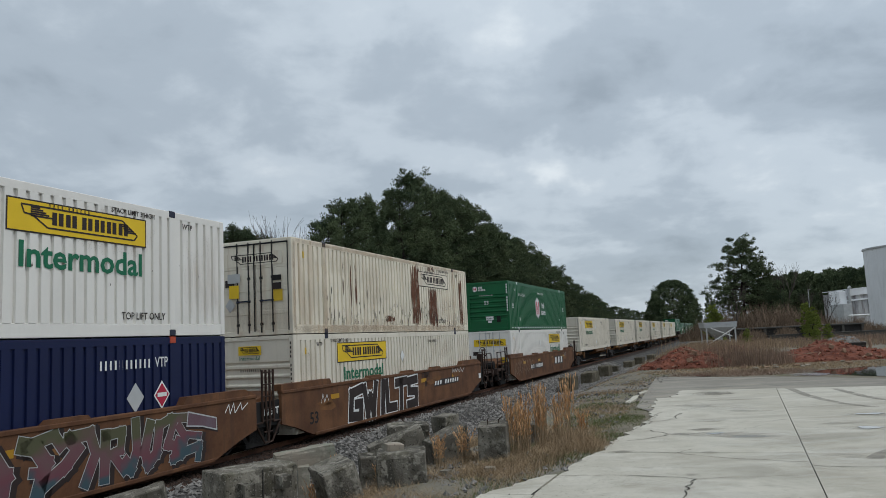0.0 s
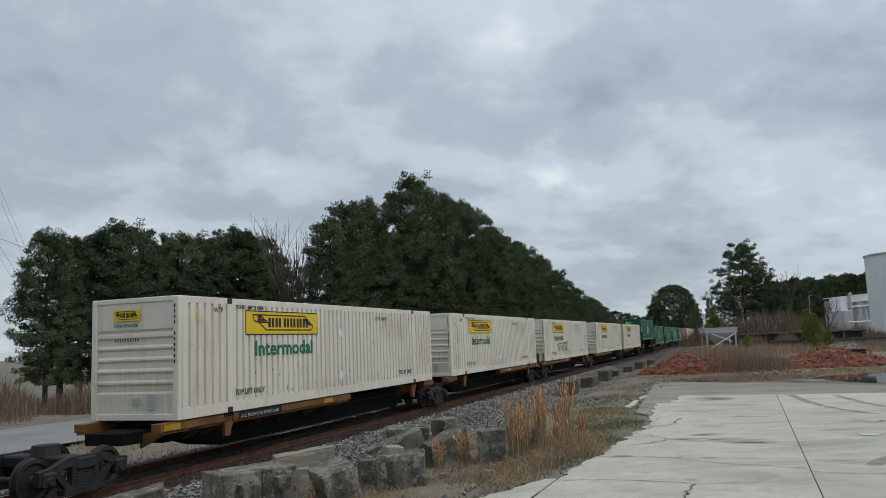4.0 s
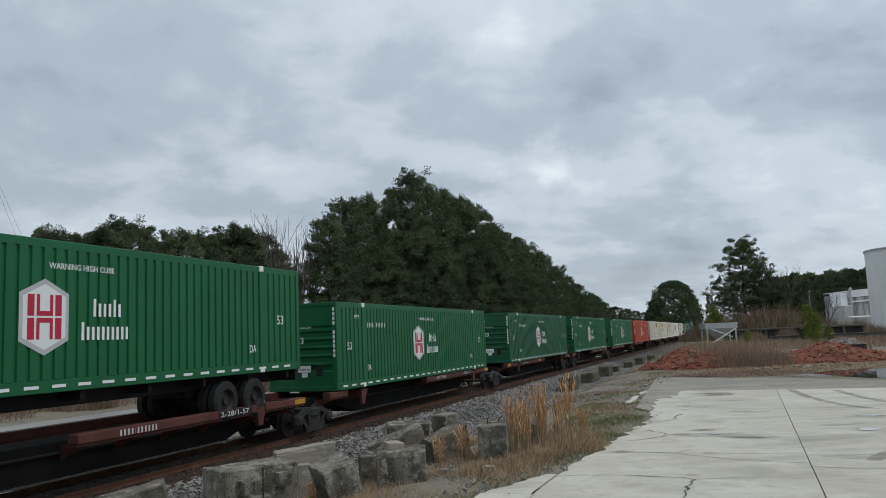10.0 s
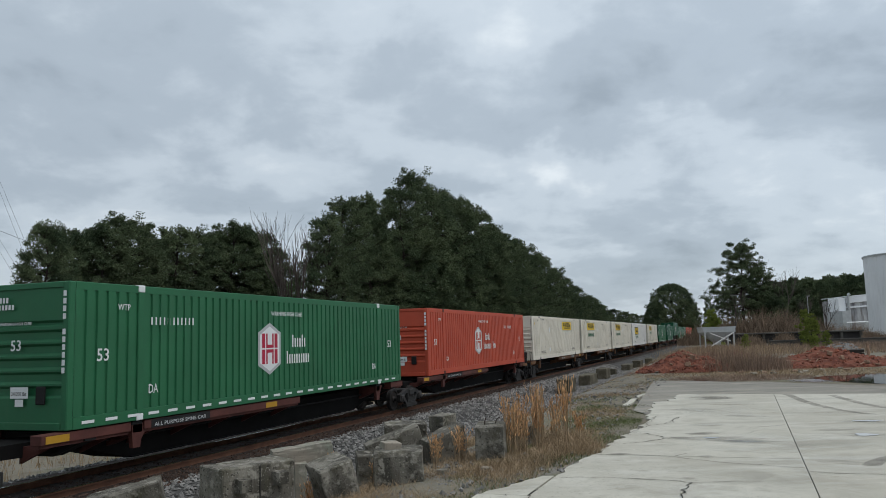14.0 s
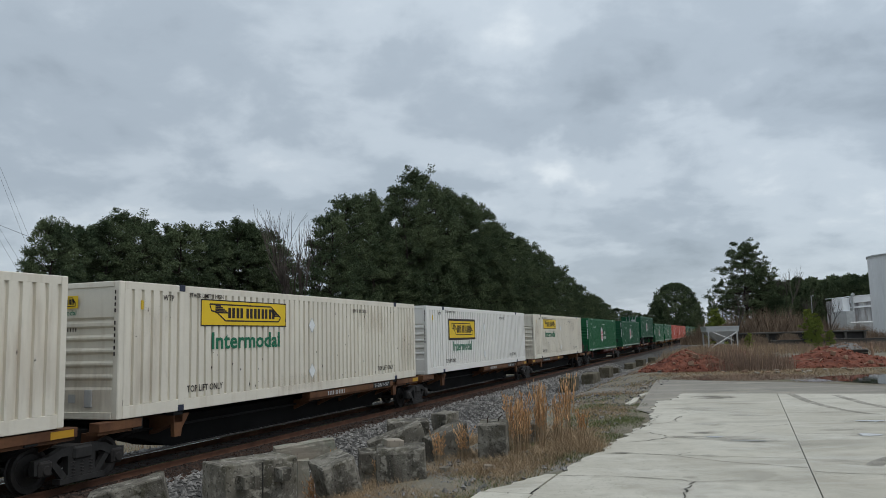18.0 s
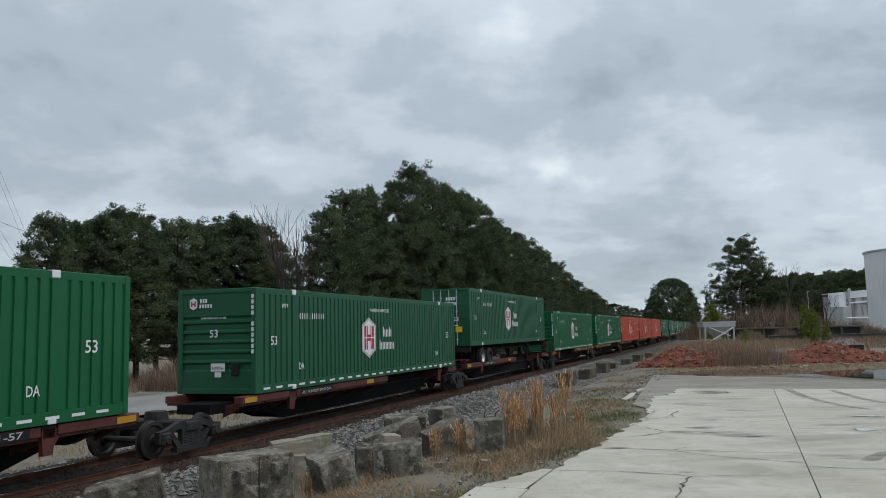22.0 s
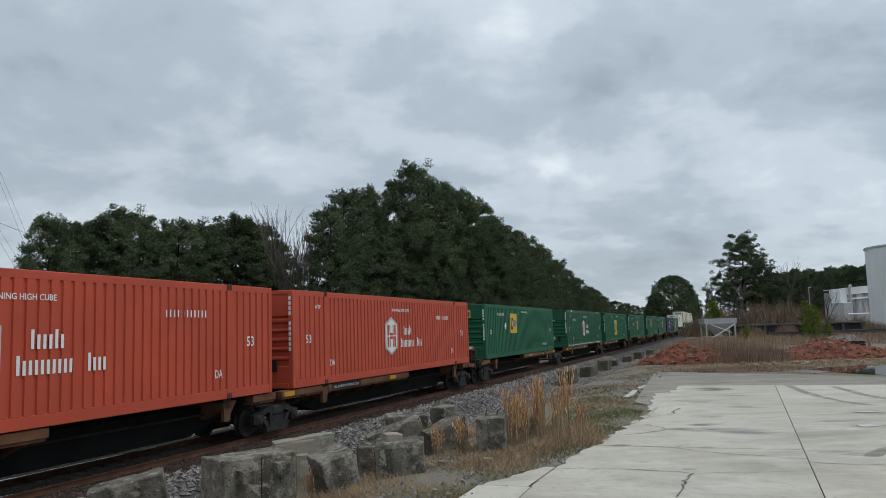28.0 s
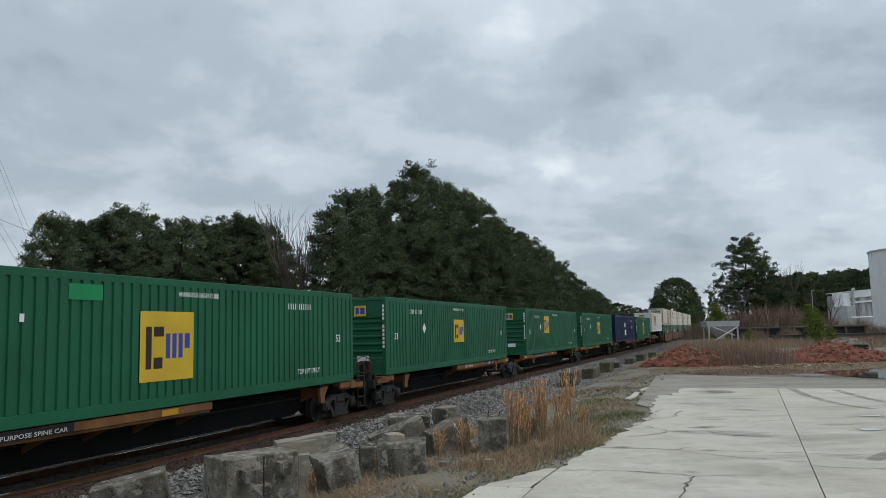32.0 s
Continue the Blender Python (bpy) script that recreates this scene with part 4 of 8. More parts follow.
def make_spine(paint, label, lead=False):
    """One unit of an articulated spine car, about its middle; a lead unit has its long side platform on the right half."""
    c = thing("spine_car", label, "rail car", "spine car units of the train")
    L = 9.0
    me = Mesh()
    me.prism([(-L, 1.0), (-L, 0.74), (-6.9, 0.70), (-5.6, 0.33), (5.6, 0.33), (6.9, 0.70), (L, 0.74), (L, 1.0)], -0.52, 0.52)
    me.box(-5.5, 5.5, -0.56, 0.56, 0.305, 0.332)
    part("centre_sill", me, SILL, c)
    for x in (-6.1, -7.4, 6.1, 7.4):
        me = Mesh()
        me.prism([(-1.24, 0.94), (-1.24, 1.10), (1.24, 1.10), (1.24, 0.94), (0.42, 0.62), (-0.42, 0.62)], x - 0.14, x + 0.14, axis="x")
        arm = part("cross_bearer", me, CARBLACK if abs(x) > 7 else paint, c)
        for out in (-1, 1):
            me = Mesh().bevel_box(x - 0.16, x + 0.16, out * 1.12 - 0.12, out * 1.12 + 0.12, 1.10, 1.19, 0.015)
            part("pedestal", me, CARBLACK, arm)
    for out in (-1, 1):
        for x0, x1, amb in ((-0.2, 5.9, ()), (6.3, 8.45, (7.8,)), (-8.5, -7.3, ())) if lead else ((-8.6, -6.3, (-8.5,)), (-5.9, 0.6, (-1.2,)), (7.2, 8.3, ())):
            me = Mesh()
            y0, y1 = sorted((out * 1.26, out * 0.98))
            me.bevel_box(x0, x1, y0, y1, 0.98, 1.17, 0.012)
            me.box(x0 + 0.02, x1 - 0.02, min(out * 1.20, out * 0.9), max(out * 1.20, out * 0.9), 0.92, 0.985)
            for x in np.arange(x0 + 0.3, x1, 1.45):
                me.prism([(out * 1.2, 0.93), (out * 0.44, 0.60), (out * 0.44, 0.93)], x - 0.04, x + 0.04, axis="x")
            rail = part("side_platform", me, paint, c)
            for a in amb:
                me = Mesh().box(a, a + 0.55, out * 1.262 - 0.003, out * 1.262 + 0.003, 1.0, 1.14)
                part("reflector", me, AMBER, rail, "amber reflector patch")
            if lead and x1 - x0 > 5 and out < 0:
                decal_ = Mesh()
                for pts, lf in bars(x0 + 1.1, 1.0, 0.13, [0.05] * 4 + [0.004] + [0.05] * 6, 0.06):
                    decal_.add([(q[0], -1.264, q[1]) for q in pts], [(0, 1, 2, 3)])
                part("serial_marking", decal_, GREYINK, rail)
            if 5 < x1 - x0 and out < 0:
                tx, tl, mt = (4.3, "2-28/1-57", GREYINK) if lead else (-5.6, "ALL PURPOSE SPINE CAR", GREYINK)
                part("marking_patch", Mesh().box(tx - 0.1, tx + (1.35 if lead else 1.95), -1.2635, -1.261, 0.985, 1.165), CARBLACK, rail, "dark painted-out patch")
                vs, fs = lettering(tl, 0.13 if lead else 0.085, 1.2 if lead else 1.8, 0.012)
                part("wording", Mesh().add([(tx + q[0], -1.2655, 1.01 + q[1]) for q in vs], fs), mt, rail)
    part("brake_pipe", Mesh().tube((-7.0, -0.60, 0.80), (7.0, -0.60, 0.80), 0.03, n=6), CARBLACK, c)
    for x in (-6.1, 6.1):
        for y0, y1 in ((-1.24, -1.14), (1.14, 1.24)):
            me = Mesh().prism([(x - 0.17, 1.1), (x + 0.17, 1.1), (x + 0.09, 0.62), (x - 0.13, 0.62)], y0, y1)
            me.prism([(x + 0.05, 1.12), (x + 0.42, 1.12), (x + 0.10, 0.72)], y0 + 0.03, y1 - 0.03)
            part("tie_down_leg", me, paint, c)
    return c


def make_coupling():
    """The two end platforms between coupled cars, with ladders, a hand brake and the couplers."""
    c = thing("end_platform", "sooty car end with ladders, hand brake wheel and coupler", "rail car end", "car ends between coupled cars")
    for s in (-1, 1):
        me = Mesh()
        me.bevel_box(min(s * 0.35, s * 2.2), max(s * 0.35, s * 2.2), -1.2, 1.2, 0.93, 1.05, 0.02)
        me.box(min(s * 0.3, s * 0.42), max(s * 0.3, s * 0.42), -1.25, 1.25, 0.80, 1.08)
        deck = part("deck", me, CARBLACK, c)
        me = Mesh().box(min(s * 0.6, s * 1.5), max(s * 0.6, s * 1.5), -1.28, -1.2, 0.94, 1.10)
        part("step_board", me, CARORANGE, deck)
        me = Mesh()
        for y in (-1.25,):
            for x in (s * 0.45, s * 0.95):
                me.tube((x, y, 0.25), (x, y, 1.75), 0.02, n=6)
            for z in (0.28, 0.6, 0.9, 1.3, 1.73):
                me.tube((s * 0.45, y, z), (s * 0.95, y, z), 0.018, n=6)
        part("ladder", me, TRUCK, c)
        me = Mesh()
        me.bevel_box(min(0, s * 0.35), max(0, s * 0.35), -0.14, 0.14, 0.62, 0.88, 0.04)
        part("coupler", me, TRUCK, c)
    me = Mesh()
    ring = [(0.30 * math.cos(a), 0.30 * math.sin(a)) for a in np.linspace(0, 6.2832, 17)]
    for a, b in zip(ring, ring[1:]):
        me.tube((0.62, -0.7 + a[0], 1.62 + a[1]), (0.62, -0.7 + b[0], 1.62 + b[1]), 0.016, n=5)
    for k in range(3):
        a = k * 2.094
        me.tube((0.62, -0.7, 1.62), (0.62, -0.7 + 0.3 * math.cos(a), 1.62 + 0.3 * math.sin(a)), 0.014, n=5)
    part("brake_wheel", me, CARORANGE, c)
    me = Mesh().bevel_box(0.66, 0.92, -0.9, -0.5, 1.05, 1.75, 0.03)
    part("brake_stand", me, CARBLACK, c)
    me = Mesh()
    pts = [(-0.5, -0.4, 0.8), (-0.25, -0.42, 0.5), (0, -0.43, 0.42), (0.25, -0.42, 0.5), (0.5, -0.4, 0.8)]
    for a, b in zip(pts, pts[1:]):
        me.tube(a, b, 0.03, n=6)
    part("air_hose", me, RUBBER, c)
    return c


def make_well():
    """A brown well car unit, open above, about its middle: deep side walls and raised ends."""
    c = thing("well_car", "rust-brown well car with spray-painted side walls", "rail car", "well cars of the train")
    for out in (-1, 1):
        me = Mesh()
        y0, y1 = sorted((out * 1.50, out * 1.40))
        me.prism([(-8.3, 0.42), (-7.4, 0.12), (7.4, 0.12), (8.3, 0.42), (9.1, 0.62), (9.1, 1.46), (-9.1, 1.46), (-9.1, 0.62)], y0, y1)
        wall = part("side_wall", me, CARBROWN, c)
        me = Mesh()
        y0, y1 = sorted((out * 1.53, out * 1.36))
        me.bevel_box(-9.1, 9.1, y0, y1, 1.44, 1.53, 0.012)
        part("top_flange", me, CARBROWN, wall)
        me = Mesh()
        me.bevel_box(-7.3, 7.3, y0, y1, 0.08, 0.17, 0.012)
        part("bottom_flange", me, CARBROWN, wall)
        for x0, x1 in ((-9.1, -6.2), (6.2, 9.1)):
            me = Mesh()
            me.prism([(x0, 1.53), (x1, 1.53), (x1 - (0.5 if x0 > 0 else 0.0) + (0 if x0 > 0 else -0.12), 1.70), (x0 + (0.12 if x0 > 0 else 0.0), 1.70)], min(out * 1.5, out * 1.2), max(out * 1.5, out * 1.2))
            part("corner_guide", me, CARBROWN, wall)
        for x in (-3.6, -0.6, 2.4):
            me = Mesh().prism([(x, 1.53), (x + 1.1, 1.53), (x + 1.0, 1.61), (x + 0.1, 1.61)], min(out * 1.5, out * 1.34), max(out * 1.5, out * 1.34))
            part("guide_lug", me, CARBROWN, wall)
        for x in (-6.3, -2.6, 1.2, 4.9):
            me = Mesh().box(x, x + 0.55, out * 1.502 - 0.003, out * 1.502 + 0.003, 1.05, 1.2)
            part("reflector", me, AMBER, wall, "amber reflector patch")
    for s in (-1, 1):
        me = Mesh()
        me.prism([(s * 8.3, 0.62), (s * 10.6, 0.72), (s * 10.6, 1.02), (s * 8.3, 1.5)], -0.75, 0.75)
        me.bevel_box(min(s * 8.3, s * 9.5), max(s * 8.3, s * 9.5), -1.4, 1.4, 1.12, 1.24, 0.02)
        part("end_structure", me, CARBROWN, c)
        me = Mesh().bevel_box(min(s * 9.0, s * 9.9), max(s * 9.0, s * 9.9), -1.42, -1.34, 0.62, 1.3, 0.02)
        part("end_plate", me, CARBLACK, c)
        me = Mesh()
        for x in (9.62, 9.98):
            me.tube((s * x, -1.46, 0.75), (s * x, -1.46, 2.15), 0.035, n=6)
        for z in (0.8, 1.12, 1.44, 1.76, 2.08):
            me.tube((s * 9.62, -1.46, z), (s * 9.98, -1.46, z), 0.02, n=5)
        for z in (0.22, 0.5):
            me.tube((s * (9.66 + 0.2 * z), -1.46, z), (s * (9.94 - 0.1 * z), -1.46, z), 0.025, n=5)
        me.tube((s * 9.62, -1.46, 0.75), (s * 9.74, -1.46, 0.2), 0.03, n=5).tube((s * 10.3, -1.46, 0.75), (s * 9.88, -1.46, 0.2), 0.03, n=5).tube((s * 9.98, -1.46, 0.75), (s * 10.3, -1.46, 0.75), 0.03, n=5)
        part("ladder", me, CARDARK, c)
    for x in np.arange(-6.6, 6.7, 2.2):
        me = Mesh().bevel_box(x - 0.12, x + 0.12, -1.4, 1.4, 0.05, 0.185, 0.02)
        part("floor_beam", me, CARBROWN, c)
    return c


def make_well_end():
    """The walkways between two coupled well cars: rails, steps, an air reservoir and a hand brake."""
    c = thing("well_car_end", "rusty well car ends with railings, reservoir and brake wheel", "rail car end", "car ends between coupled cars")
    for s in (-1, 1):
        me = Mesh().bevel_box(min(s * 0.35, s * 2.5), max(s * 0.35, s * 2.5), -1.35, 1.35, 0.86, 0.98, 0.015)
        me.box(min(s * 0.32, s * 0.46), max(s * 0.32, s * 0.46), -1.42, 1.42, 0.72, 1.02)
        part("walkway", me, CARDARK, c)
        for y in (-1.38, 1.38):
            for x in (0.55, 1.3, 2.1):
                part("post", Mesh().tube((s * x, y, 0.5), (s * x, y, 1.92), 0.028, n=6), CARDARK, c)
            part("handrail", Mesh().tube((s * 0.55, y, 1.9), (s * 2.1, y, 1.9), 0.024, n=6), CARDARK, c)
            part("handrail", Mesh().tube((s * 0.55, y, 1.42), (s * 2.1, y, 1.42), 0.02, n=6), CARDARK, c)
            part("step", Mesh().bevel_box(min(s * 0.55, s * 1.05), max(s * 0.55, s * 1.05), y - 0.05, y + 0.05, 0.42, 0.47, 0.01), CARDARK, c)
        part("coupler", Mesh().bevel_box(min(0, s * 0.4), max(0, s * 0.4), -0.15, 0.15, 0.6, 0.88, 0.04), TRUCK, c)
        part("reservoir", Mesh().tube((s * 1.3, -0.95, 1.2), (s * 1.3, 0.5, 1.2), 0.22, n=14), CARBLACK, c)
    me = Mesh()
    ring = [(0.28 * math.cos(a), 0.28 * math.sin(a)) for a in np.linspace(0, 6.2832, 17)]
    for a, b in zip(ring, ring[1:]):
        me.tube((-0.8 + a[0] * 0.5, -1.0 + a[0] * 0.85, 1.95 + a[1]), (-0.8 + b[0] * 0.5, -1.0 + b[0] * 0.85, 1.95 + b[1]), 0.018, n=5)
    for k in range(3):
        q = k * 2.094
        me.tube((-0.8, -1.0, 1.95), (-0.8 + 0.14 * math.cos(q), -1.0 + 0.24 * math.cos(q), 1.95 + 0.28 * math.sin(q)), 0.014, n=5)
    part("brake_wheel", me, CARDARK, c)
    part("brake_stand", Mesh().bevel_box(-0.95, -0.72, -0.95, -0.7, 0.98, 1.9, 0.02), CARDARK, c)
    return c


def make_chassis(front_left=True):
    """A road chassis under a container, about its middle; wheels on the right when the front is on the left."""
    c = thing("trailer_chassis", "black container chassis on twin road axles", "trailer", "road chassis on the train")
    k = 1 if front_left else -1
    me = Mesh()
    for y in (-0.48, 0.48):
        me.bevel_box(-7.9, 7.9, y - 0.08, y + 0.08, -0.32, -0.02, 0.01)
    for x in np.arange(-7.6, 7.7, 1.9):
        me.box(x - 0.06, x + 0.06, -1.15, 1.15, -0.2, -0.02)
    part("beam_frame", me, CARBLACK, c)
    for x in (-7.95, 7.95):
        me = Mesh().bevel_box(x - 0.09, x + 0.09, -1.25, 1.25, -0.3, 0.0, 0.015)
        part("bolster", me, CARBLACK, c)
    for ax in (4.6, 5.85):
        me = Mesh().tube((k * ax, -1.0, -0.62), (k * ax, 1.0, -0.62), 0.07, n=8)
        part("road_axle", me, CARBLACK, c)
        for y in (-1.24, -0.92, 0.65, 0.97):
            me = Mesh().lathe([(0.29, 0.0), (0.44, 0.0), (0.5, 0.05), (0.5, 0.22), (0.44, 0.27), (0.29, 0.27)], k * ax, -0.62, y, 24)
            w = part("tyre", me, RUBBER, c)
            me = Mesh().lathe([(0.0, 0.04), (0.10, 0.03), (0.12, 0.10), (0.24, 0.12), (0.29, 0.02), (0.30, 0.25), (0.0, 0.25)], k * ax, -0.62, y, 18)
            part("rim", me, ALLOY if not front_left and ax > 5 else WHEEL, w)
    me = Mesh()
    me.box(min(k * 3.9, k * 6.6), max(k * 3.9, k * 6.6), -0.5, 0.5, -0.5, -0.3)
    part("suspension", me, CARBLACK, c)
    for y in (-0.62, 0.62):
        me = Mesh()
        me.bevel_box(-k * 5.35 - 0.09, -k * 5.35 + 0.09, y - 0.08, y + 0.08, -1.15, -0.1, 0.01)
        me.box(-k * 5.35 - 0.16, -k * 5.35 + 0.16, y - 0.14, y + 0.14, -1.19, -1.14)
        me.prism([(-k * 5.3, -0.3), (-k * 4.6, -0.3), (-k * 5.3, -0.95)], y - 0.03, y + 0.03)
        part("landing_leg", me, CARBLACK, c)
    if not front_left:
        me = Mesh().bevel_box(-8.02, -7.92, -1.2, 1.2, -0.72, -0.64, 0.01)
        me.box(-8.0, -7.94, -0.8, -0.74, -0.7, -0.1)
        me.box(-8.0, -7.94, 0.74, 0.8, -0.7, -0.1)
        bar = part("rear_guard", me, CARBLACK, c)
        me = Mesh()
        for i in range(8):
            me.box(-8.028, -8.022, -1.15 + 0.29 * i, -1.0 + 0.29 * i, -0.71, -0.65)
        part("rear_stripe", me, REDINK, bar)
        for y in (-0.95, 0.95):
            me = Mesh().bevel_box(-8.03, -7.95, y - 0.2, y + 0.2, -0.28, -0.16, 0.01)
            part("tail_lamp", me, REDINK, c)
    return c


def make_hitch():
    h = thing("trailer_hitch", "black steel trailer hitch on a spine car deck", "trailer hitch", "trailer hitches")
    me = Mesh()
    me.prism([(-0.35, 0.0), (-0.12, 0.82), (0.12, 0.82), (0.35, 0.0), (0.2, 0.0), (0.0, 0.6), (-0.2, 0.0)], -0.32, -0.24)
    me.prism([(-0.35, 0.0), (-0.12, 0.82), (0.12, 0.82), (0.35, 0.0), (0.2, 0.0), (0.0, 0.6), (-0.2, 0.0)], 0.24, 0.32)
    part("stand", me, CARBLACK, h)
    me = Mesh().bevel_box(-0.45, 0.45, -0.45, 0.45, 0.80, 0.90, 0.02)
    part("plate", me, TRUCK, h)
    me = Mesh().tube((0.1, 0, 0.7), (1.7, 0, 0.06), 0.08, n=6)
    part("brace", me, CARBLACK, h)
    return h


# what the train carries: kind of load, left end of each unit at the start
FLOOR, WELL_FLOOR, ON_CHASSIS = 1.195, 0.19, 2.02
UNITS = [
    ("stack", 0.36, "jb_right", "blue"), ("stack", 19.79, "rusty", "jb_low"), ("stack", 43.55, "hub", "jb_right"),
    ("spine", 64.8, "jb"), ("spine", 85.9, "jb"), ("spine", 104.5, "jb"), ("spine", 123.2, "jb"), ("spine", 144.3, "jb"), ("spine", 162.8, "jb"),
    ("trailer", 181.9, "hub", True), ("spine", 200.35, "hub"), ("spine", 221.1, "hub_dark"), ("spine", 240.0, "hub"), ("spine", 260.7, "hub_pale"), ("spine", 279.8, "red"),
    ("spine", 298.3, "jb_plain"), ("spine", 315.6, "jb"), ("spine", 333.1, "jb"), ("spine", 350.55, "jb_bright"), ("spine", 369.05, "jb"),
    ("spine", 388.55, "hub"), ("spine", 409.4, "hub_dark"), ("trailer", 427.85, "hub_doors", False),
    ("spine", 446.9, "hub"), ("spine", 465.7, "hub"), ("spine", 483.1, "red"), ("spine", 500.75, "red"), ("spine", 518.0, "red"),
    ("spine", 536.95, "emp_left"), ("spine", 558.0, "hub_dark"), ("spine", 576.7, "emp"), ("spine", 595.5, "emp_small"), ("spine", 616.0, "emp_left"), ("spine", 634.5, "emp_small"),
    ("spine", 653.0, "blue"), ("spine", 671.8, "emp"), ("trailer", 691.0, "jb_bright", True),
    ("stack", 711.5, "rusty", "hub_dark"), ("stack", 731.0, "jb", "hub"), ("stack", 750.5, "jb", "hub"), ("stack", 774.0, "jb", "hub_dark"), ("stack", 793.5, "jb", "hub"),
]
COUPLED = {1, 2, 5, 8, 11, 14, 19, 22, 27, 30, 33, 36, 39}     # units with a coupler behind them
PAINTS = {"ol": make_spine(CARORANGE, "leading spine car unit with flaking orange-brown side platforms", True), "ml": make_spine(CARMAROON, "leading spine car unit with dull maroon side platforms", True),
          "bl": make_spine(CARBROWN, "leading spine car unit with brown and yellow side platforms", True),
          "o": make_spine(CARORANGE, "spine car unit with flaking orange-brown side platforms"), "m": make_spine(CARMAROON, "spine car unit with dull maroon side platforms"),
          "b": make_spine(CARBROWN, "spine car unit with brown and yellow side platforms")}
MAKERS["jb_low"] = make_jb
FIRST = set()
WELLS = []


def one_of(key, ob):
    """The template itself the first time, a copy after that."""
    if key not in FIRST:
        FIRST.add(key)
        return ob
    return copy_thing(ob, Matrix.Identity(4))


BOGIE, COUPLING, WELL = make_bogie(), make_coupling(), make_well()
WELL_END = make_well_end()
CH_A, CH_B, HITCH = make_chassis(True), make_chassis(False), make_hitch()
for i, u in enumerate(UNITS):
    s0 = u[1]
    if u[0] == "stack":
        WELLS.append(send(one_of("well", WELL), s0, 0.0))
        load(u[3], s0, WELL_FLOOR)
        load(u[2], s0, WELL_FLOOR + CH + 0.03)
    else:
        p_ = "o" if i < 9 or 23 <= i < 25 or i >= 28 else ("m" if i < 15 or 20 <= i < 23 else "b")
        p_ += "l" if (i - 1 in COUPLED) != (i in (5, 6, 10, 16, 17, 18)) else ""
        send(one_of(p_, PAINTS[p_]), s0, 0.0)
        if u[0] == "spine":
            load(u[2], s0, FLOOR)
        else:
            send(one_of("ch%d" % u[3], CH_A if u[3] else CH_B), s0, ON_CHASSIS)
            load(u[2], s0, ON_CHASSIS + 0.01)
            hx = -7.1 if u[3] else 7.1
            send(one_of("hitch", HITCH), s0 + hx, 0.99)
    s1 = UNITS[i + 1][1] if i + 1 < len(UNITS) else s0 + 19
    mid = (s0 + CL + s1) / 2
    wide = 1.9 if u[0] != "stack" else 2.4
    for m_ in ([mid - wide, mid + wide] if i in COUPLED else [mid]):
        send(one_of("bogie", BOGIE), m_ - HL, 0.0)
    if i in COUPLED:
        if u[0] == "stack" and i + 1 < len(UNITS) and UNITS[i + 1][0] == "stack":
            send(one_of("well_end", WELL_END), mid - HL, 0.0)
        else:
            send(one_of("coupling", COUPLING), mid - HL, 0.0)
send(one_of("bogie", BOGIE), UNITS[0][1] - 1.6 - HL, 0.0)


def motions():
    """The whole train runs along the line at one steady speed."""
    for ob, s0, z, lat in MOVING:
        rows = []
        for k in range(0, 17):
            t = 2.0 * k
            x, y, a = line(s0 - V_TRAIN * t, lat)
            rows.append((t, pose(x, y, z, 0, 0, a)))
        walk(ob, rows)


# ---- ground ----
def grid_axis(stops):
    out = []
    for a, b, st in stops:
        out += list(np.arange(a, b, st))
    return out + [stops[-1][1]]


GROUND = layered("winter_ground", (0.172, 0.152, 0.115), [((0.205, 0.193, 0.172), 0.45, 0.48, 0.62, 0.8, EVEN), ((0.0943, 0.0943, 0.041), 0.9, 0.52, 0.66, 0.7, EVEN), ((0.0984, 0.0779, 0.0574), 2.3, 0.52, 0.70, 0.7, EVEN),
                                                         ((0.254, 0.213, 0.148), 5.0, 0.52, 0.72, 0.6, EVEN), ((0.271, 0.262, 0.246), 24.0, 0.60, 0.70, 0.6, EVEN), ((0.0574, 0.0492, 0.0369), 17.0, 0.58, 0.72, 0.6, EVEN)], 0.95, 0.2, 0.8, 0.03, 22.0)
sa = grid_axis([(-3000, -200, 400), (-200, -20, 20), (-20, 60, 0.8), (60, 200, 5), (200, 1000, 50), (1000, 4000, 500)])
la = grid_axis([(-3000, -400, 400), (-400, -60, 40), (-60, -10, 5), (-10, -1.6, 0.5), (-1.6, 14, 0.4), (14, 60, 3), (60, 400, 40), (400, 3000, 400)])
gm = Mesh()
for s in sa:
    bx, by = float(np.interp(s, G_S, _x)), float(np.interp(s, G_S, _y))
    w0 = bx * SIDE[0] + by * SIDE[1]
    if s < -760 or s > 1200:
        w0 = -13.209
    for l in la:
        x, y = AL[0] * s + SIDE[0] * (l + w0), AL[1] * s + SIDE[1] * (l + w0)
        z = float(np.interp(l, PROFILE_L, PROFILE_Z))
        if l < -3.0 or 3.6 < l < 10.2:
            z += 0.10 * noise.noise((x * 0.3, y * 0.3, 0)) + 0.04 * noise.noise((x * 1.3, y * 1.3, 5))
        gm.v.append((x, y, z))
n_l = len(la)
gm.f = [(i * n_l + j, (i + 1) * n_l + j, (i + 1) * n_l + j + 1, i * n_l + j + 1) for i in range(len(sa) - 1) for j in range(n_l - 1)]
whole("ground", gm, GROUND, "dry winter grass and bare earth sloping to the tracks", "ground", kind="structure", smooth=True)


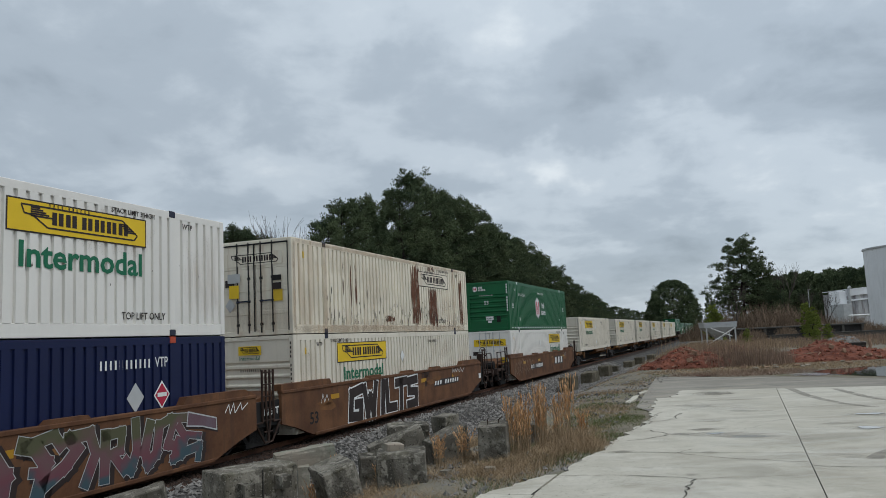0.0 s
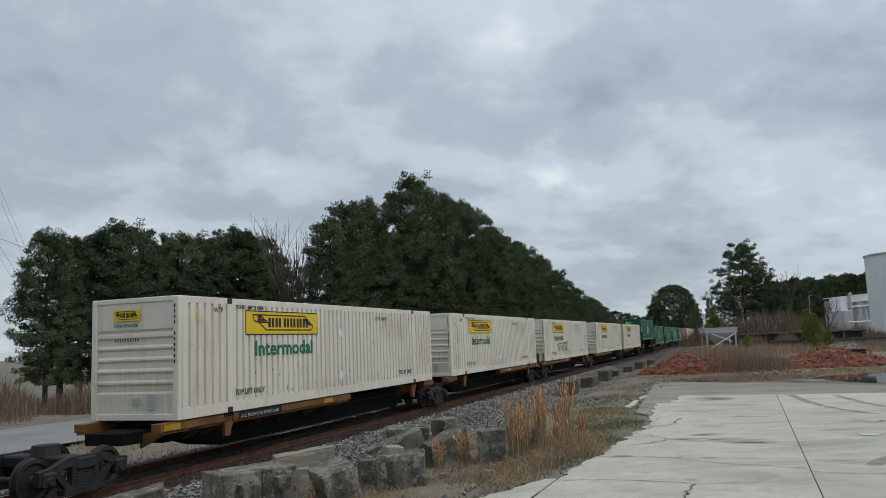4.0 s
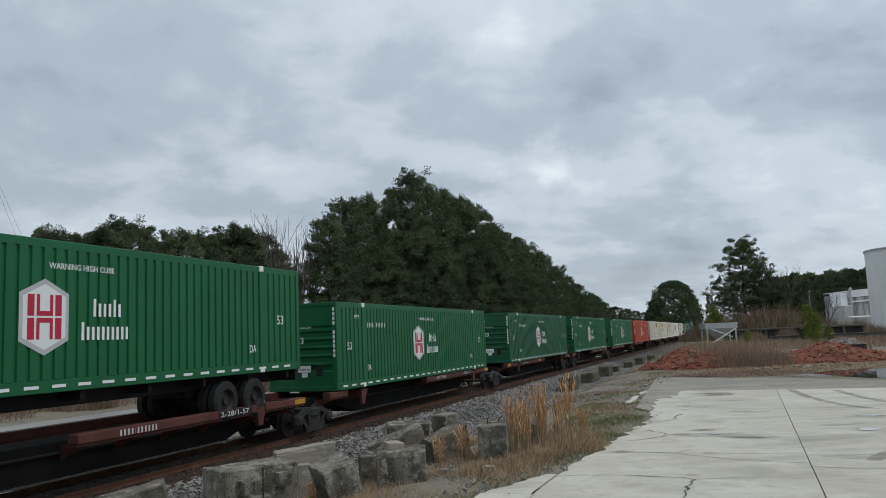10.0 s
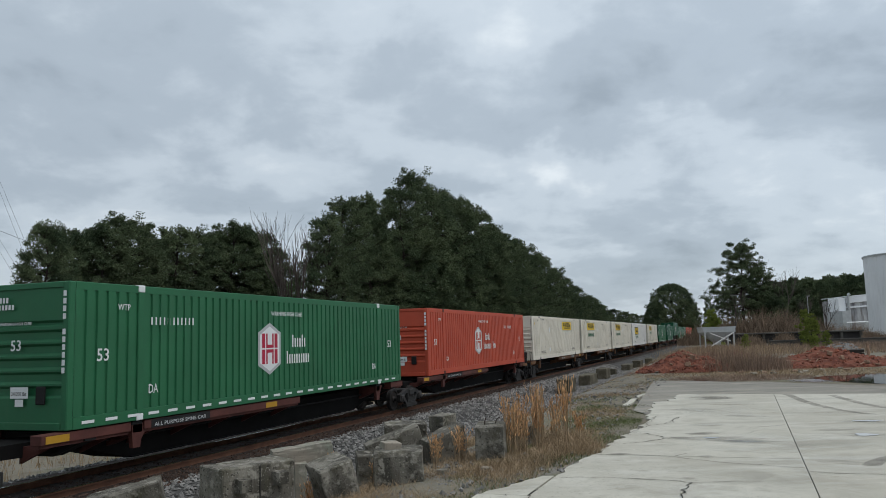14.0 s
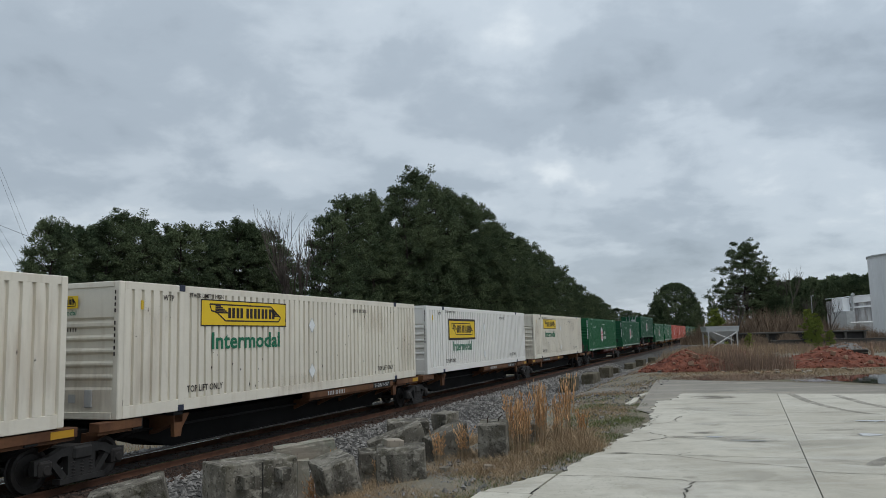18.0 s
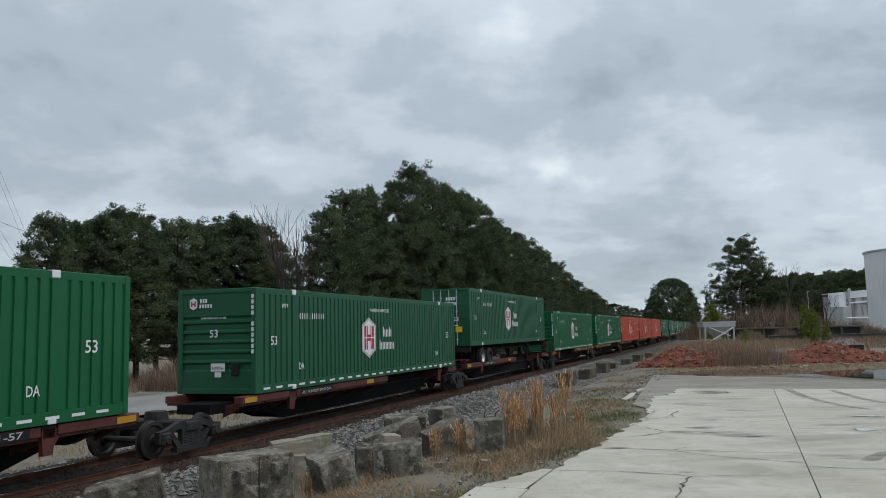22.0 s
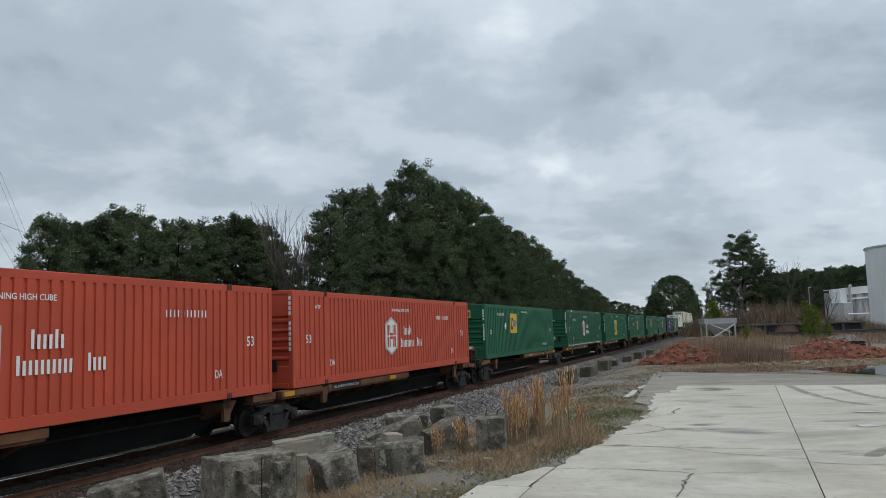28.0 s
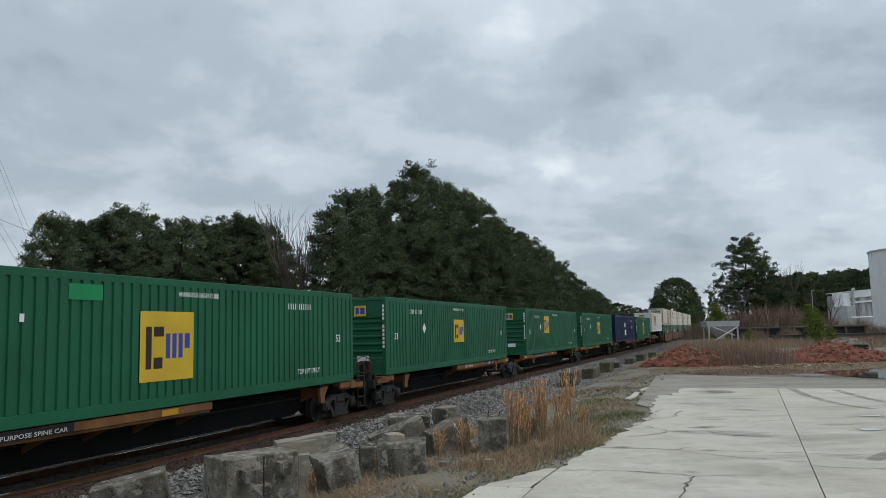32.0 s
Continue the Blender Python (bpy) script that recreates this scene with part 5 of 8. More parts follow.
def strip(name, mat, label, prof, s_list, category, kind="structure"):
    """A band that follows the line: prof is a list of (lateral, z)."""
    me = Mesh()
    for s in s_list:
        for l, z in prof:
            x, y, a = line(s, l)
            me.v.append((x, y, z))
    n = len(prof)
    me.f = [(i * n + j, (i + 1) * n + j, (i + 1) * n + j + 1, i * n + j + 1) for i in range(len(s_list) - 1) for j in range(n - 1)]
    return whole(name, me, mat, label, category, kind=kind)


S_LONG = list(np.arange(-740, -40, 25)) + list(np.arange(-40, 160, 4)) + list(np.arange(160, 1180, 20))
strip("ballast_bed", GRAVELBED, "grey crushed-stone ballast bed under the track", [(-3.6, -0.86), (-2.3, -0.22), (-1.7, -0.16), (1.7, -0.16), (2.3, -0.2), (3.7, -0.72), (5.2, -0.56)], S_LONG, "ballast")
strip("ballast_stain", material("rust_stained_ballast", (0.034, 0.022, 0.017), 0.95, vary=0.4, scale=1.5, fine=22, bump=0.8, bump_d=0.04), "rust-brown grimy ballast between and beside the rails", [(-1.9, -0.165), (-1.5, -0.145), (1.45, -0.143), (1.95, -0.165)], S_LONG, "ballast")
for lat in (0.7525, -0.7525):
    r = strip("rail", RAILSIDE, "rust-brown steel rail with a polished head", [(lat + a, b) for a, b in ((0.07, -0.172), (0.07, -0.16), (0.01, -0.13), (0.01, -0.045), (0.036, -0.035), (0.036, -0.004), (-0.036, -0.004), (-0.036, -0.035), (-0.01, -0.045), (-0.01, -0.13), (-0.07, -0.16), (-0.07, -0.172))], S_LONG, "rail")
    top = strip("rail_head", RAILTOP, "", [(lat + 0.03, -0.003), (lat + 0.024, 0.0), (lat - 0.024, 0.0), (lat - 0.03, -0.003)], S_LONG, "")
    del top["kind"]
    top.parent = r
    top["label"] = "bright worn running surface"

# ---- concrete yard ----
PAD_Z = 1.06
CONCRETE = layered("weathered_concrete", (0.418, 0.389, 0.318), [((0.503, 0.475, 0.399), 0.33, 0.42, 0.60, 0.85, EVEN), ((0.332, 0.299, 0.237), 1.1, 0.50, 0.68, 0.65, EVEN), ((0.304, 0.28, 0.228), 0.9, 0.52, 0.66, 0.75, (0.30, 1.7, 1)),
                                                            ((0.532, 0.508, 0.442), 2.1, 0.54, 0.66, 0.6, (0.35, 1.5, 1)), ((0.342, 0.318, 0.257), 5.5, 0.50, 0.68, 0.6, EVEN), ((0.19, 0.171, 0.133), 34.0, 0.60, 0.70, 0.7, EVEN), ((0.589, 0.565, 0.494), 21.0, 0.60, 0.72, 0.5, EVEN)], 0.72, 0.35, 0.2, 0.01, 40.0, rnd=0.03)
ASPHALT = layered("worn_asphalt", (0.21, 0.19, 0.155), [((0.29, 0.265, 0.22), 0.6, 0.45, 0.60, 0.8, (0.4, 1.4, 1)), ((0.12, 0.11, 0.09), 1.6, 0.50, 0.66, 0.8, (0.4, 1.6, 1)), ((0.34, 0.295, 0.22), 3.5, 0.55, 0.70, 0.7, (0.5, 1.2, 1)), ((0.09, 0.085, 0.07), 24.0, 0.55, 0.68, 0.7, EVEN)], 0.7, 0.3, 0.4, 0.012, 30.0)
def yard(s, l):
    """A place in the yard by its s and lateral distance on the straight grid of the tangent."""
    w = l - 13.209
    return AL[0] * s + SIDE[0] * w, AL[1] * s + SIDE[1] * w


me = Mesh()
me.add([(*yard(-14, 10.9), PAD_Z - 0.02), (*yard(9, 11.3), PAD_Z - 0.02), (*yard(16, 12.0), PAD_Z - 0.02), (*yard(17.6, 11.3), PAD_Z - 0.02), (*yard(28.2, 10.9), PAD_Z - 0.02), (*yard(28.5, 11.9), PAD_Z - 0.02), (*yard(27.7, 12.9), PAD_Z - 0.02), (*yard(27.2, 13.6), PAD_Z - 0.02), (*yard(26.9, 14.9), PAD_Z - 0.02), (*yard(26.3, 15.8), PAD_Z - 0.02), (*yard(25.6, 16.6), PAD_Z - 0.02), (*yard(24.6, 17.6), PAD_Z - 0.02), (*yard(24.2, 20), PAD_Z - 0.02), (*yard(23, 40), PAD_Z - 0.02), (*yard(-14, 40), PAD_Z - 0.02)], [tuple(range(15))])
whole("yard_base", me, ASPHALT, "dark wet asphalt apron round the concrete yard", "paving", kind="structure")


# ---- trees ----
NEEDLE = material("pine_needles", (0.074, 0.116, 0.060), 0.85, vary=0.4, scale=0.35, fine=5, bump=0, island=0.6, second=(0.155, 0.19, 0.098), spec=0.2)
YOUNG = material("young_pine_needles", (0.19, 0.23, 0.05), 0.85, vary=0.3, scale=2, fine=8, bump=0, island=0.3, spec=0.15)
BARK = material("pine_bark", (0.045, 0.034, 0.028), 0.95, vary=0.4, scale=3, fine=14, bump=0.6, bump_d=0.03)
TWIG = material("bare_twigs", (0.10, 0.082, 0.07), 0.95, vary=0.3, scale=3, fine=14, bump=0)
BRUSH = material("brown_brush", (0.23, 0.165, 0.115), 0.95, vary=0.35, scale=0.5, fine=8, bump=0, island=0.4)


def fast_mesh(name, v, f, mat):
    me = bpy.data.meshes.new(name)
    me.from_pydata(v, [], f)
    me.materials.append(mat)
    return me


def tuft_cloud(clumps, per, blade, seed, width=0.22):
    """Needle tufts, four blades each, standing out all round the clumps (x, y, z, radius), thinner below."""
    r = np.random.default_rng(seed)
    C = np.repeat(np.array(clumps), per, axis=0)
    n = len(C)
    d = r.normal(size=(n, 3))
    d /= np.linalg.norm(d, axis=1, keepdims=True)
    d[:, 2] = np.where(d[:, 2] < 0, d[:, 2] * 0.55, d[:, 2])
    P = C[:, :3] + d * C[:, 3:4] * (0.25 + 0.70 * r.random((n, 1)) ** 0.7)
    up = d + np.array([0, 0, 0.5])
    up /= np.linalg.norm(up, axis=1, keepdims=True)
    side = np.cross(up, np.array([0.31, 0.77, 0.55]))
    side /= np.linalg.norm(side, axis=1, keepdims=True) + 1e-6
    other = np.cross(up, side)
    V = []
    for j in range(4):
        a = (j * 1.5708 + r.random(n) * 1.2)[:, None]
        w = side * np.cos(a) + other * np.sin(a)
        tip = P + (up * 0.75 + w * 0.65) * blade * (0.7 + 0.6 * r.random(n))[:, None]
        m = np.cross(up, w) * blade * width
        V.append(np.stack([P - m, P + m, tip], axis=1))
    V = np.concatenate(V).reshape(-1, 3)
    return V.tolist(), np.arange(len(V)).reshape(-1, 3).tolist()


def pine_meshes(seed, h, spread, bare=0.35, blade=0.15, whorls=16, per=42, needle=None, low=0.75, shoots=1.1, puff=1.1, cone=False, puffs=230):
    """Trunk with whorls of limbs, and needles in rounded puffs on the outer shoots, with gaps between the whorls. low: reach of the lowest limbs against the widest."""
    rng = random.Random(seed)
    trunk = Mesh()
    pts = [Vector((0, 0, -0.3))]
    for k in range(1, 7):
        pts.append(Vector((rng.uniform(-0.2, 0.2) * k / 3, rng.uniform(-0.2, 0.2) * k / 3, h * k / 6.2)))
    for k in range(6):
        trunk.tube(pts[k], pts[k + 1], 0.24 * (1 - k / 6.6) * h / 14, 0.24 * (1 - (k + 1) / 6.6) * h / 14, n=7, cap=False)

    def on(z):
        k = min(5, max(0, int(z / (h / 6.2))))
        f_ = (z - pts[k].z) / (pts[k + 1].z - pts[k].z)
        return pts[k].lerp(pts[k + 1], min(1.1, f_))

    clumps, g = [], h / 14
    for k in range(whorls):
        q = (k + 0.3) / whorls
        wide = spread * (low + (1 - low) * q / 0.35 if q < 0.35 else math.sqrt(max(0.03, 1 - ((q - 0.35) / 0.66) ** 2)))
        if cone:
            wide = spread * min(1.0, 0.72 + 1.4 * q) * (1 - 0.80 * max(0.0, q - 0.15) ** 1.15)
        n_l = 5 if q < 0.8 else 4
        for j in range(n_l):
            if rng.random() < 0.12:
                continue
            z = h * (bare + (0.96 - bare) * (q + rng.uniform(-0.35, 0.35) / whorls))
            reach = wide * rng.choice((0.55, 0.8, 0.95, 1.0, 1.12)) * rng.uniform(0.9, 1.1)
            a = k * 1.1 + j * 6.283 / n_l + rng.uniform(-0.45, 0.45)
            base = on(z)
            rise = reach * (rng.uniform(-0.12, 0.22) + 0.55 * q * q)
            tip = base + Vector((math.cos(a) * reach, math.sin(a) * reach, rise))
            trunk.tube(base, tip, 0.05 * g * (1.1 - 0.5 * q), 0.012, n=4, cap=False)
            m = 3 + int(reach / g * shoots)
            for i in range(m):
                f_ = 1.0 if i == 0 else 0.30 + 0.68 * rng.random() ** 0.8
                off = (1.15 - f_) * reach * rng.uniform(-0.55, 0.55) if i else 0.0
                c = base.lerp(tip, f_) + Vector((-math.sin(a) * off, math.cos(a) * off, rng.uniform(0.0, 0.38) * g))
                clumps.append((c.x, c.y, c.z, rng.uniform(0.24, 0.42) * g * puff))
    for i in range(puffs):
        q = rng.random() ** 0.75
        wide = spread * (low + (1 - low) * q / 0.35 if q < 0.35 else math.sqrt(max(0.0, 1 - ((q - 0.35) / 0.66) ** 2)))
        if cone:
            wide = spread * min(1.0, 0.72 + 1.4 * q) * (1 - 0.80 * max(0.0, q - 0.15) ** 1.15)
        a = rng.random() * 6.283
        lump = noise.noise((math.cos(a) * 1.7 + seed, math.sin(a) * 1.7, q * 4.5))
        if lump < -0.12:
            continue
        wide *= rng.uniform(0.66, 1.0) * (1 + 0.45 * lump)
        c = on(h * (bare + (0.98 - bare) * q))
        clumps.append((c.x + math.cos(a) * wide, c.y + math.sin(a) * wide, c.z + rng.uniform(-0.1, 0.25) * g, rng.uniform(0.26, 0.50) * g * puff))
    for i in range(5):
        c = on(h * (0.92 + 0.015 * i))
        clumps.append((c.x + rng.uniform(-0.3, 0.3) * g, c.y + rng.uniform(-0.3, 0.3) * g, c.z + 0.1 * i * g, 0.36 * g * puff))
    v, f = tuft_cloud(clumps, per, blade, seed)
    return trunk.data("trunk", BARK), fast_mesh("crown", v, f, needle or NEEDLE)


def dome_meshes(seed, h, reach, count=1300, per=16, blade=0.30):
    """A dense round-headed evergreen, leafy to the ground: small puffs over a domed crown."""
    rng = random.Random(seed)
    trunk = Mesh().tube((0, 0, -0.3), (0, 0, h * 0.8), 0.3, 0.1, n=7, cap=False)
    clumps = []
    for i in range(count):
        z = h * rng.random() ** 0.85
        w = reach * (0.9 + 0.1 * z / (0.35 * h) if z < 0.35 * h else math.sqrt(max(0.0, 1 - ((z - 0.35 * h) / (0.66 * h)) ** 2)))
        a, q = rng.random() * 6.283, math.sqrt(rng.uniform(0.35, 1.0))
        lump = noise.noise((math.cos(a) * 2.2, math.sin(a) * 2.2, z * 0.45))
        w *= 1 + 0.22 * lump + 0.08 * math.sin(2 * a + 0.5 * z + seed) + 0.07 * math.sin(5 * a - 0.9 * z)
        clumps.append((math.cos(a) * q * w, math.sin(a) * q * w, z, rng.uniform(0.35, 0.65)))
    v, f = tuft_cloud(clumps, per, blade, seed, 0.24)
    return trunk.data("trunk", BARK), fast_mesh("crown", v, f, NEEDLE)


PINES = [pine_meshes(11, 15, 3.2, 0.12), pine_meshes(12, 15, 2.9, 0.16, low=0.6), pine_meshes(13, 15, 3.4, 0.10, low=0.85), pine_meshes(14, 15, 2.7, 0.2, low=0.7),
         pine_meshes(21, 15, 5.0, 0.30, whorls=18, per=42, low=0.9, shoots=1.7, cone=True, puffs=120), dome_meshes(15, 15, 6.6), pine_meshes(33, 4, 0.95, 0.1, blade=0.16, whorls=10, per=12, needle=YOUNG, low=0.9, shoots=1.0, puff=1.5, puffs=30),
         pine_meshes(41, 15, 3.1, 0.08, blade=0.30, per=14, low=0.85, shoots=0.6, puffs=300)]


def pine(k, x, y, top, turn, label="tall dark-green pine with an uneven crown", wide=1.0, h0=15.2, group="pines along the railway"):
    z = float(ground_z(x, y))
    t = thing("pine_tree", label, "tree", group)
    part("trunk", PINES[k][0], None, t)
    part("crown", PINES[k][1], None, t)
    f_ = (top - z) / h0
    t.matrix_world = pose(x, y, z - 0.1, 0, 0, turn) @ Matrix.Diagonal((f_ * wide, f_ * wide, f_, 1))
    return t


LEFT = [(-25.8, 49.8, 11.2), (-26.7, 53.5, 11.5), (-27.3, 57.6, 11.9), (-24.2, 54.3, 11.8), (-23.5, 56.2, 12.7), (-24.1, 60.4, 12.8), (-25.5, 68.4, 12.5), (-21.5, 61.8, 12.6), (-21.7, 67.1, 13.2),
        (-21.7, 73.0, 13.8), (-19.0, 68.9, 13.8), (-18.2, 71.0, 14.0), (-18.3, 76.7, 14.1), (-17.4, 79.2, 12.7)]
for i, (x, y, top) in enumerate(LEFT):
    pine(i % 4, x, y, top, i * 77, wide=1.18 if i != 0 else 0.9)
MAIN = [(-9.3, 63.2, 13.2), (-8.4, 65.8, 15.0), (-6.9, 72.9, 16.8), (-6.1, 81.1, 16.7), (-4.0, 77.9, 18.3), (-2.6, 81.9, 20.9), (-0.8, 89.7, 20.8), (1.0, 91.7, 19.9), (3.0, 97.3, 20.7), (4.9, 102.5, 19.8),
        (6.9, 108.2, 18.8), (9.4, 115.0, 18.5), (12.0, 122.5, 18.3), (15.3, 131.6, 18.3), (18.6, 140.7, 18.0), (22.5, 151.5, 16.0), (26.4, 162.2, 14.9), (30.9, 174.9, 13.6), (36.2, 189.2, 12.5), (42.4, 206.5, 10.8)]
for i, (x, y, top) in enumerate(MAIN):
    pine((i * 3 + 1) % 4, x, y, top + 0.2, i * 53 + 20, wide=0.95 if i < 9 else 1.1)
for i, (x, y, top) in enumerate([(-9.5, 89.2, 15.5), (-7.1, 101.9, 17), (-3.5, 111.7, 20), (1.6, 119.7, 20), (7.9, 137.3, 20.5), (16.3, 160.9, 21), (27.9, 192.9, 18.5), (38.4, 222.0, 15.0), (-1.0, 84.0, 14.0), (6.0, 100.0, 13.0), (-5.5, 75.0, 12.0)]):
    pine(i % 4, x, y, top, i * 91, wide=1.25)
for i, (x, y, top) in enumerate([(-15.5, 76.0, 5.5), (-13.5, 81.0, 6.0), (-16.8, 86.0, 6.5), (-12.0, 74.0, 5.2), (-14.0, 92.0, 7.5), (-10.8, 84.0, 6.5), (-19.5, 84.0, 6.0), (-23.0, 80.0, 6.0)]):
    pine(5, x, y, top, i * 83, "dense dark undergrowth between the pines", 0.95, group="undergrowth behind the railway")
# low growth at the foot of the wood, the far woods beyond the bend
for i in range(16):
    x, y, a = line(66 + 8.5 * i, -13.5 - (i % 3))
    pine(7, x, y, 5.2 + 1.6 * (i * 37 % 5) / 4, i * 47, "bushy young pine at the edge of the wood", 1.5, group="young pines along the railway")
for i, (x, y, top) in enumerate([(56, 290, 17), (62, 300, 14.5), (68, 302, 12.6), (74, 310, 11.8), (80, 322, 11.2), (86, 330, 10.6), (92, 340, 9.5), (100, 350, 9.0), (108, 360, 9.5), (50, 262, 15)]):
    pine(7, x, y, top, i * 61, "distant dark pine beyond the bend of the line", 1.7, group="distant woods")
for i, (x, y, top) in enumerate([(78.2, 259.8, 19.0), (73.5, 263, 13.5), (84.0, 262, 14.0)]):
    pine(5, x, y, top, i * 71, "dense round-crowned tree beyond the bend of the line", 1.0 if i == 0 else 0.75, group="distant woods")
pine(4, 43.2, 109.6, 15.1, 40, "large open-crowned pine standing alone", 1.12, group="trees behind the yard")
for i, (x, y, top) in enumerate([(40.6, 112, 7.5), (46.2, 111.5, 12.0), (48.6, 112, 9.0), (41.5, 108, 6.0), (46.5, 108, 7.2), (36.9, 106, 7.4), (44.6, 113.5, 11.0)]):
    pine(i % 4, x, y, top, i * 33, "slender pine behind the yard", 1.05 if i != 5 else 0.7, group="trees behind the yard")
for i in range(44):
    x = 77 + 0.67 * i
    pine(7, x, 180 + 4 * (i % 3), 13.6 + 0.04 * i + 0.6 * math.sin(i * 2.3) + 0.4 * math.sin(i * 5.1), i * 29, "pine of the dark wood behind the plant", 1.0, group="wood behind the plant")
for i, (x, y, top) in enumerate([(33.9, 70.6, 3.8), (35.0, 73.5, 4.6), (30.2, 85.5, 5.2), (31.5, 63.0, 2.6), (29.0, 60.0, 2.4), (26.0, 66.0, 2.5)]):
    pine(6, x, y, top, i * 50, "young yellow-green pine sapling", 1.0, 4.1, group="saplings by the yard")


def bare_tree(seed, h, n1=9, lean=0.1):
    """A leafless tree: trunk, limbs and fine twigs, in one branching."""
    rng = random.Random(seed)
    me = Mesh()

    def grow(p, d, length, r, depth):
        q = p + d * length
        me.tube(p, q, r, r * 0.62, n=5 if depth < 2 else 3, cap=False)
        if depth >= 5:
            return
        for j in range(3 if depth < 4 else 2):
            e = (d * 1.1 + Vector((rng.uniform(-0.5, 0.5), rng.uniform(-0.5, 0.5), rng.uniform(0.05, 0.45)))).normalized()
            grow(p.lerp(q, 1.0 if j == 0 else rng.uniform(0.35, 0.95)), e, length * rng.uniform(0.62, 0.84), max(0.008, r * 0.56), depth + 1)

    grow(Vector((0, 0, -0.2)), Vector((lean, 0, 1)).normalized(), h * 0.24, 0.013 * h, 0)
    return me.data("branches", TWIG)


BARE = [bare_tree(3, 11), bare_tree(8, 11, lean=-0.1), bare_tree(17, 11)]
for i, (x, y, top) in enumerate([(-13.0, 62.1, 13.4), (-11.6, 63.5, 14.2), (-10.4, 68.8, 13.0), (48.8, 113, 13.2), (50.5, 112, 12.2), (38.0, 100, 8.5), (47.5, 100, 8.0), (52, 104, 7.5)]):
    z = float(ground_z(x, y))
    t = tagged(new("bare_tree", BARE[i % 3]), "leafless grey tree with fine upright twigs", "tree", "bare winter trees")
    k = (top - z) / max(q.co.z for q in BARE[i % 3].vertices)
    t.matrix_world = pose(x, y, z, 0, 0, i * 67) @ Matrix.Diagonal((k * 0.9, k * 0.9, k, 1))


def brush_mesh(seed, n, rx, ry, h, mat, name="brush", wide=0.02):
    """A thicket of thin arching stems over an oval patch."""
    r = np.random.default_rng(seed)
    a, q = r.random(n) * 6.2832, np.sqrt(r.random(n))
    bx, by = np.cos(a) * q * rx, np.sin(a) * q * ry
    hh = h * (0.45 + 0.55 * r.random(n)) * (1 - 0.5 * q * q)
    lx, ly = r.normal(size=n) * hh * 0.28, r.normal(size=n) * hh * 0.28
    V, F = [], []
    for i in range(n):
        k = len(V)
        w = wide * (0.6 + r.random())
        th = r.random() * 3.14
        wx, wy = math.cos(th) * w, math.sin(th) * w
        V += [(bx[i] - wx, by[i] - wy, 0), (bx[i] + wx, by[i] + wy, 0), (bx[i] + lx[i] * 0.4 + wx * 0.7, by[i] + ly[i] * 0.4 + wy * 0.7, hh[i] * 0.6), (bx[i] + lx[i] * 0.4 - wx * 0.7, by[i] + ly[i] * 0.4 - wy * 0.7, hh[i] * 0.6), (bx[i] + lx[i], by[i] + ly[i], hh[i])]
        F += [(k, k + 1, k + 2, k + 3), (k + 3, k + 2, k + 4)]
    return fast_mesh(name, V, F, mat)


THICKET = [brush_mesh(1, 1700, 4.5, 3, 4.6, BRUSH, wide=0.026), brush_mesh(2, 1300, 4.0, 3, 4.0, BRUSH, wide=0.022)]
for i, (x, y, k, sc) in enumerate([(38.5, 104, 0, 1.0), (43, 104, 0, 1.2), (47, 105, 0, 1.15), (51, 106, 0, 0.9), (35, 104, 1, 0.8), (57, 106, 1, 0.7), (62, 100, 1, 0.6), (68, 102, 0, 0.6), (73, 104, 1, 0.6), (36.5, 91, 1, 0.42), (41, 92, 0, 0.38), (45, 91.5, 1, 0.4), (52, 92, 0, 0.36), (29, 73, 1, 0.35), (49, 82, 0, 0.4), (54, 80, 1, 0.45),
                                   (-22, 47, 1, 0.6), (-18, 52, 1, 0.7), (-15, 57, 1, 0.8), (-12, 60, 0, 0.6), (-25.5, 45, 1, 0.55), (-9, 63, 1, 0.7), (-29, 48, 1, 0.8)]):
    z = float(ground_z(x, y))
    t = tagged(new("bare_thicket", THICKET[k]), "tangle of bare brown winter brush", "shrub", "winter thickets", "")
    t.matrix_world = pose(x, y, z - 0.05, 0, 0, i * 41) @ Matrix.Scale(sc, 4)

# ---- sleepers ----
bed = bpy.data.objects["ballast_bed"]
tie_me = Mesh().bevel_box(-0.11, 0.11, -1.3, 1.3, -0.30, -0.14, 0.012).data("sleeper", TIE)
for k in range(190):
    x, y, a = line(-14 + 0.53 * k)
    t = new("sleeper", tie_me)
    t.parent = bed
    t.matrix_basis = pose(x, y, 0.001 * (k % 3), 0, 0, a + 0.6 * math.sin(k * 2.1))


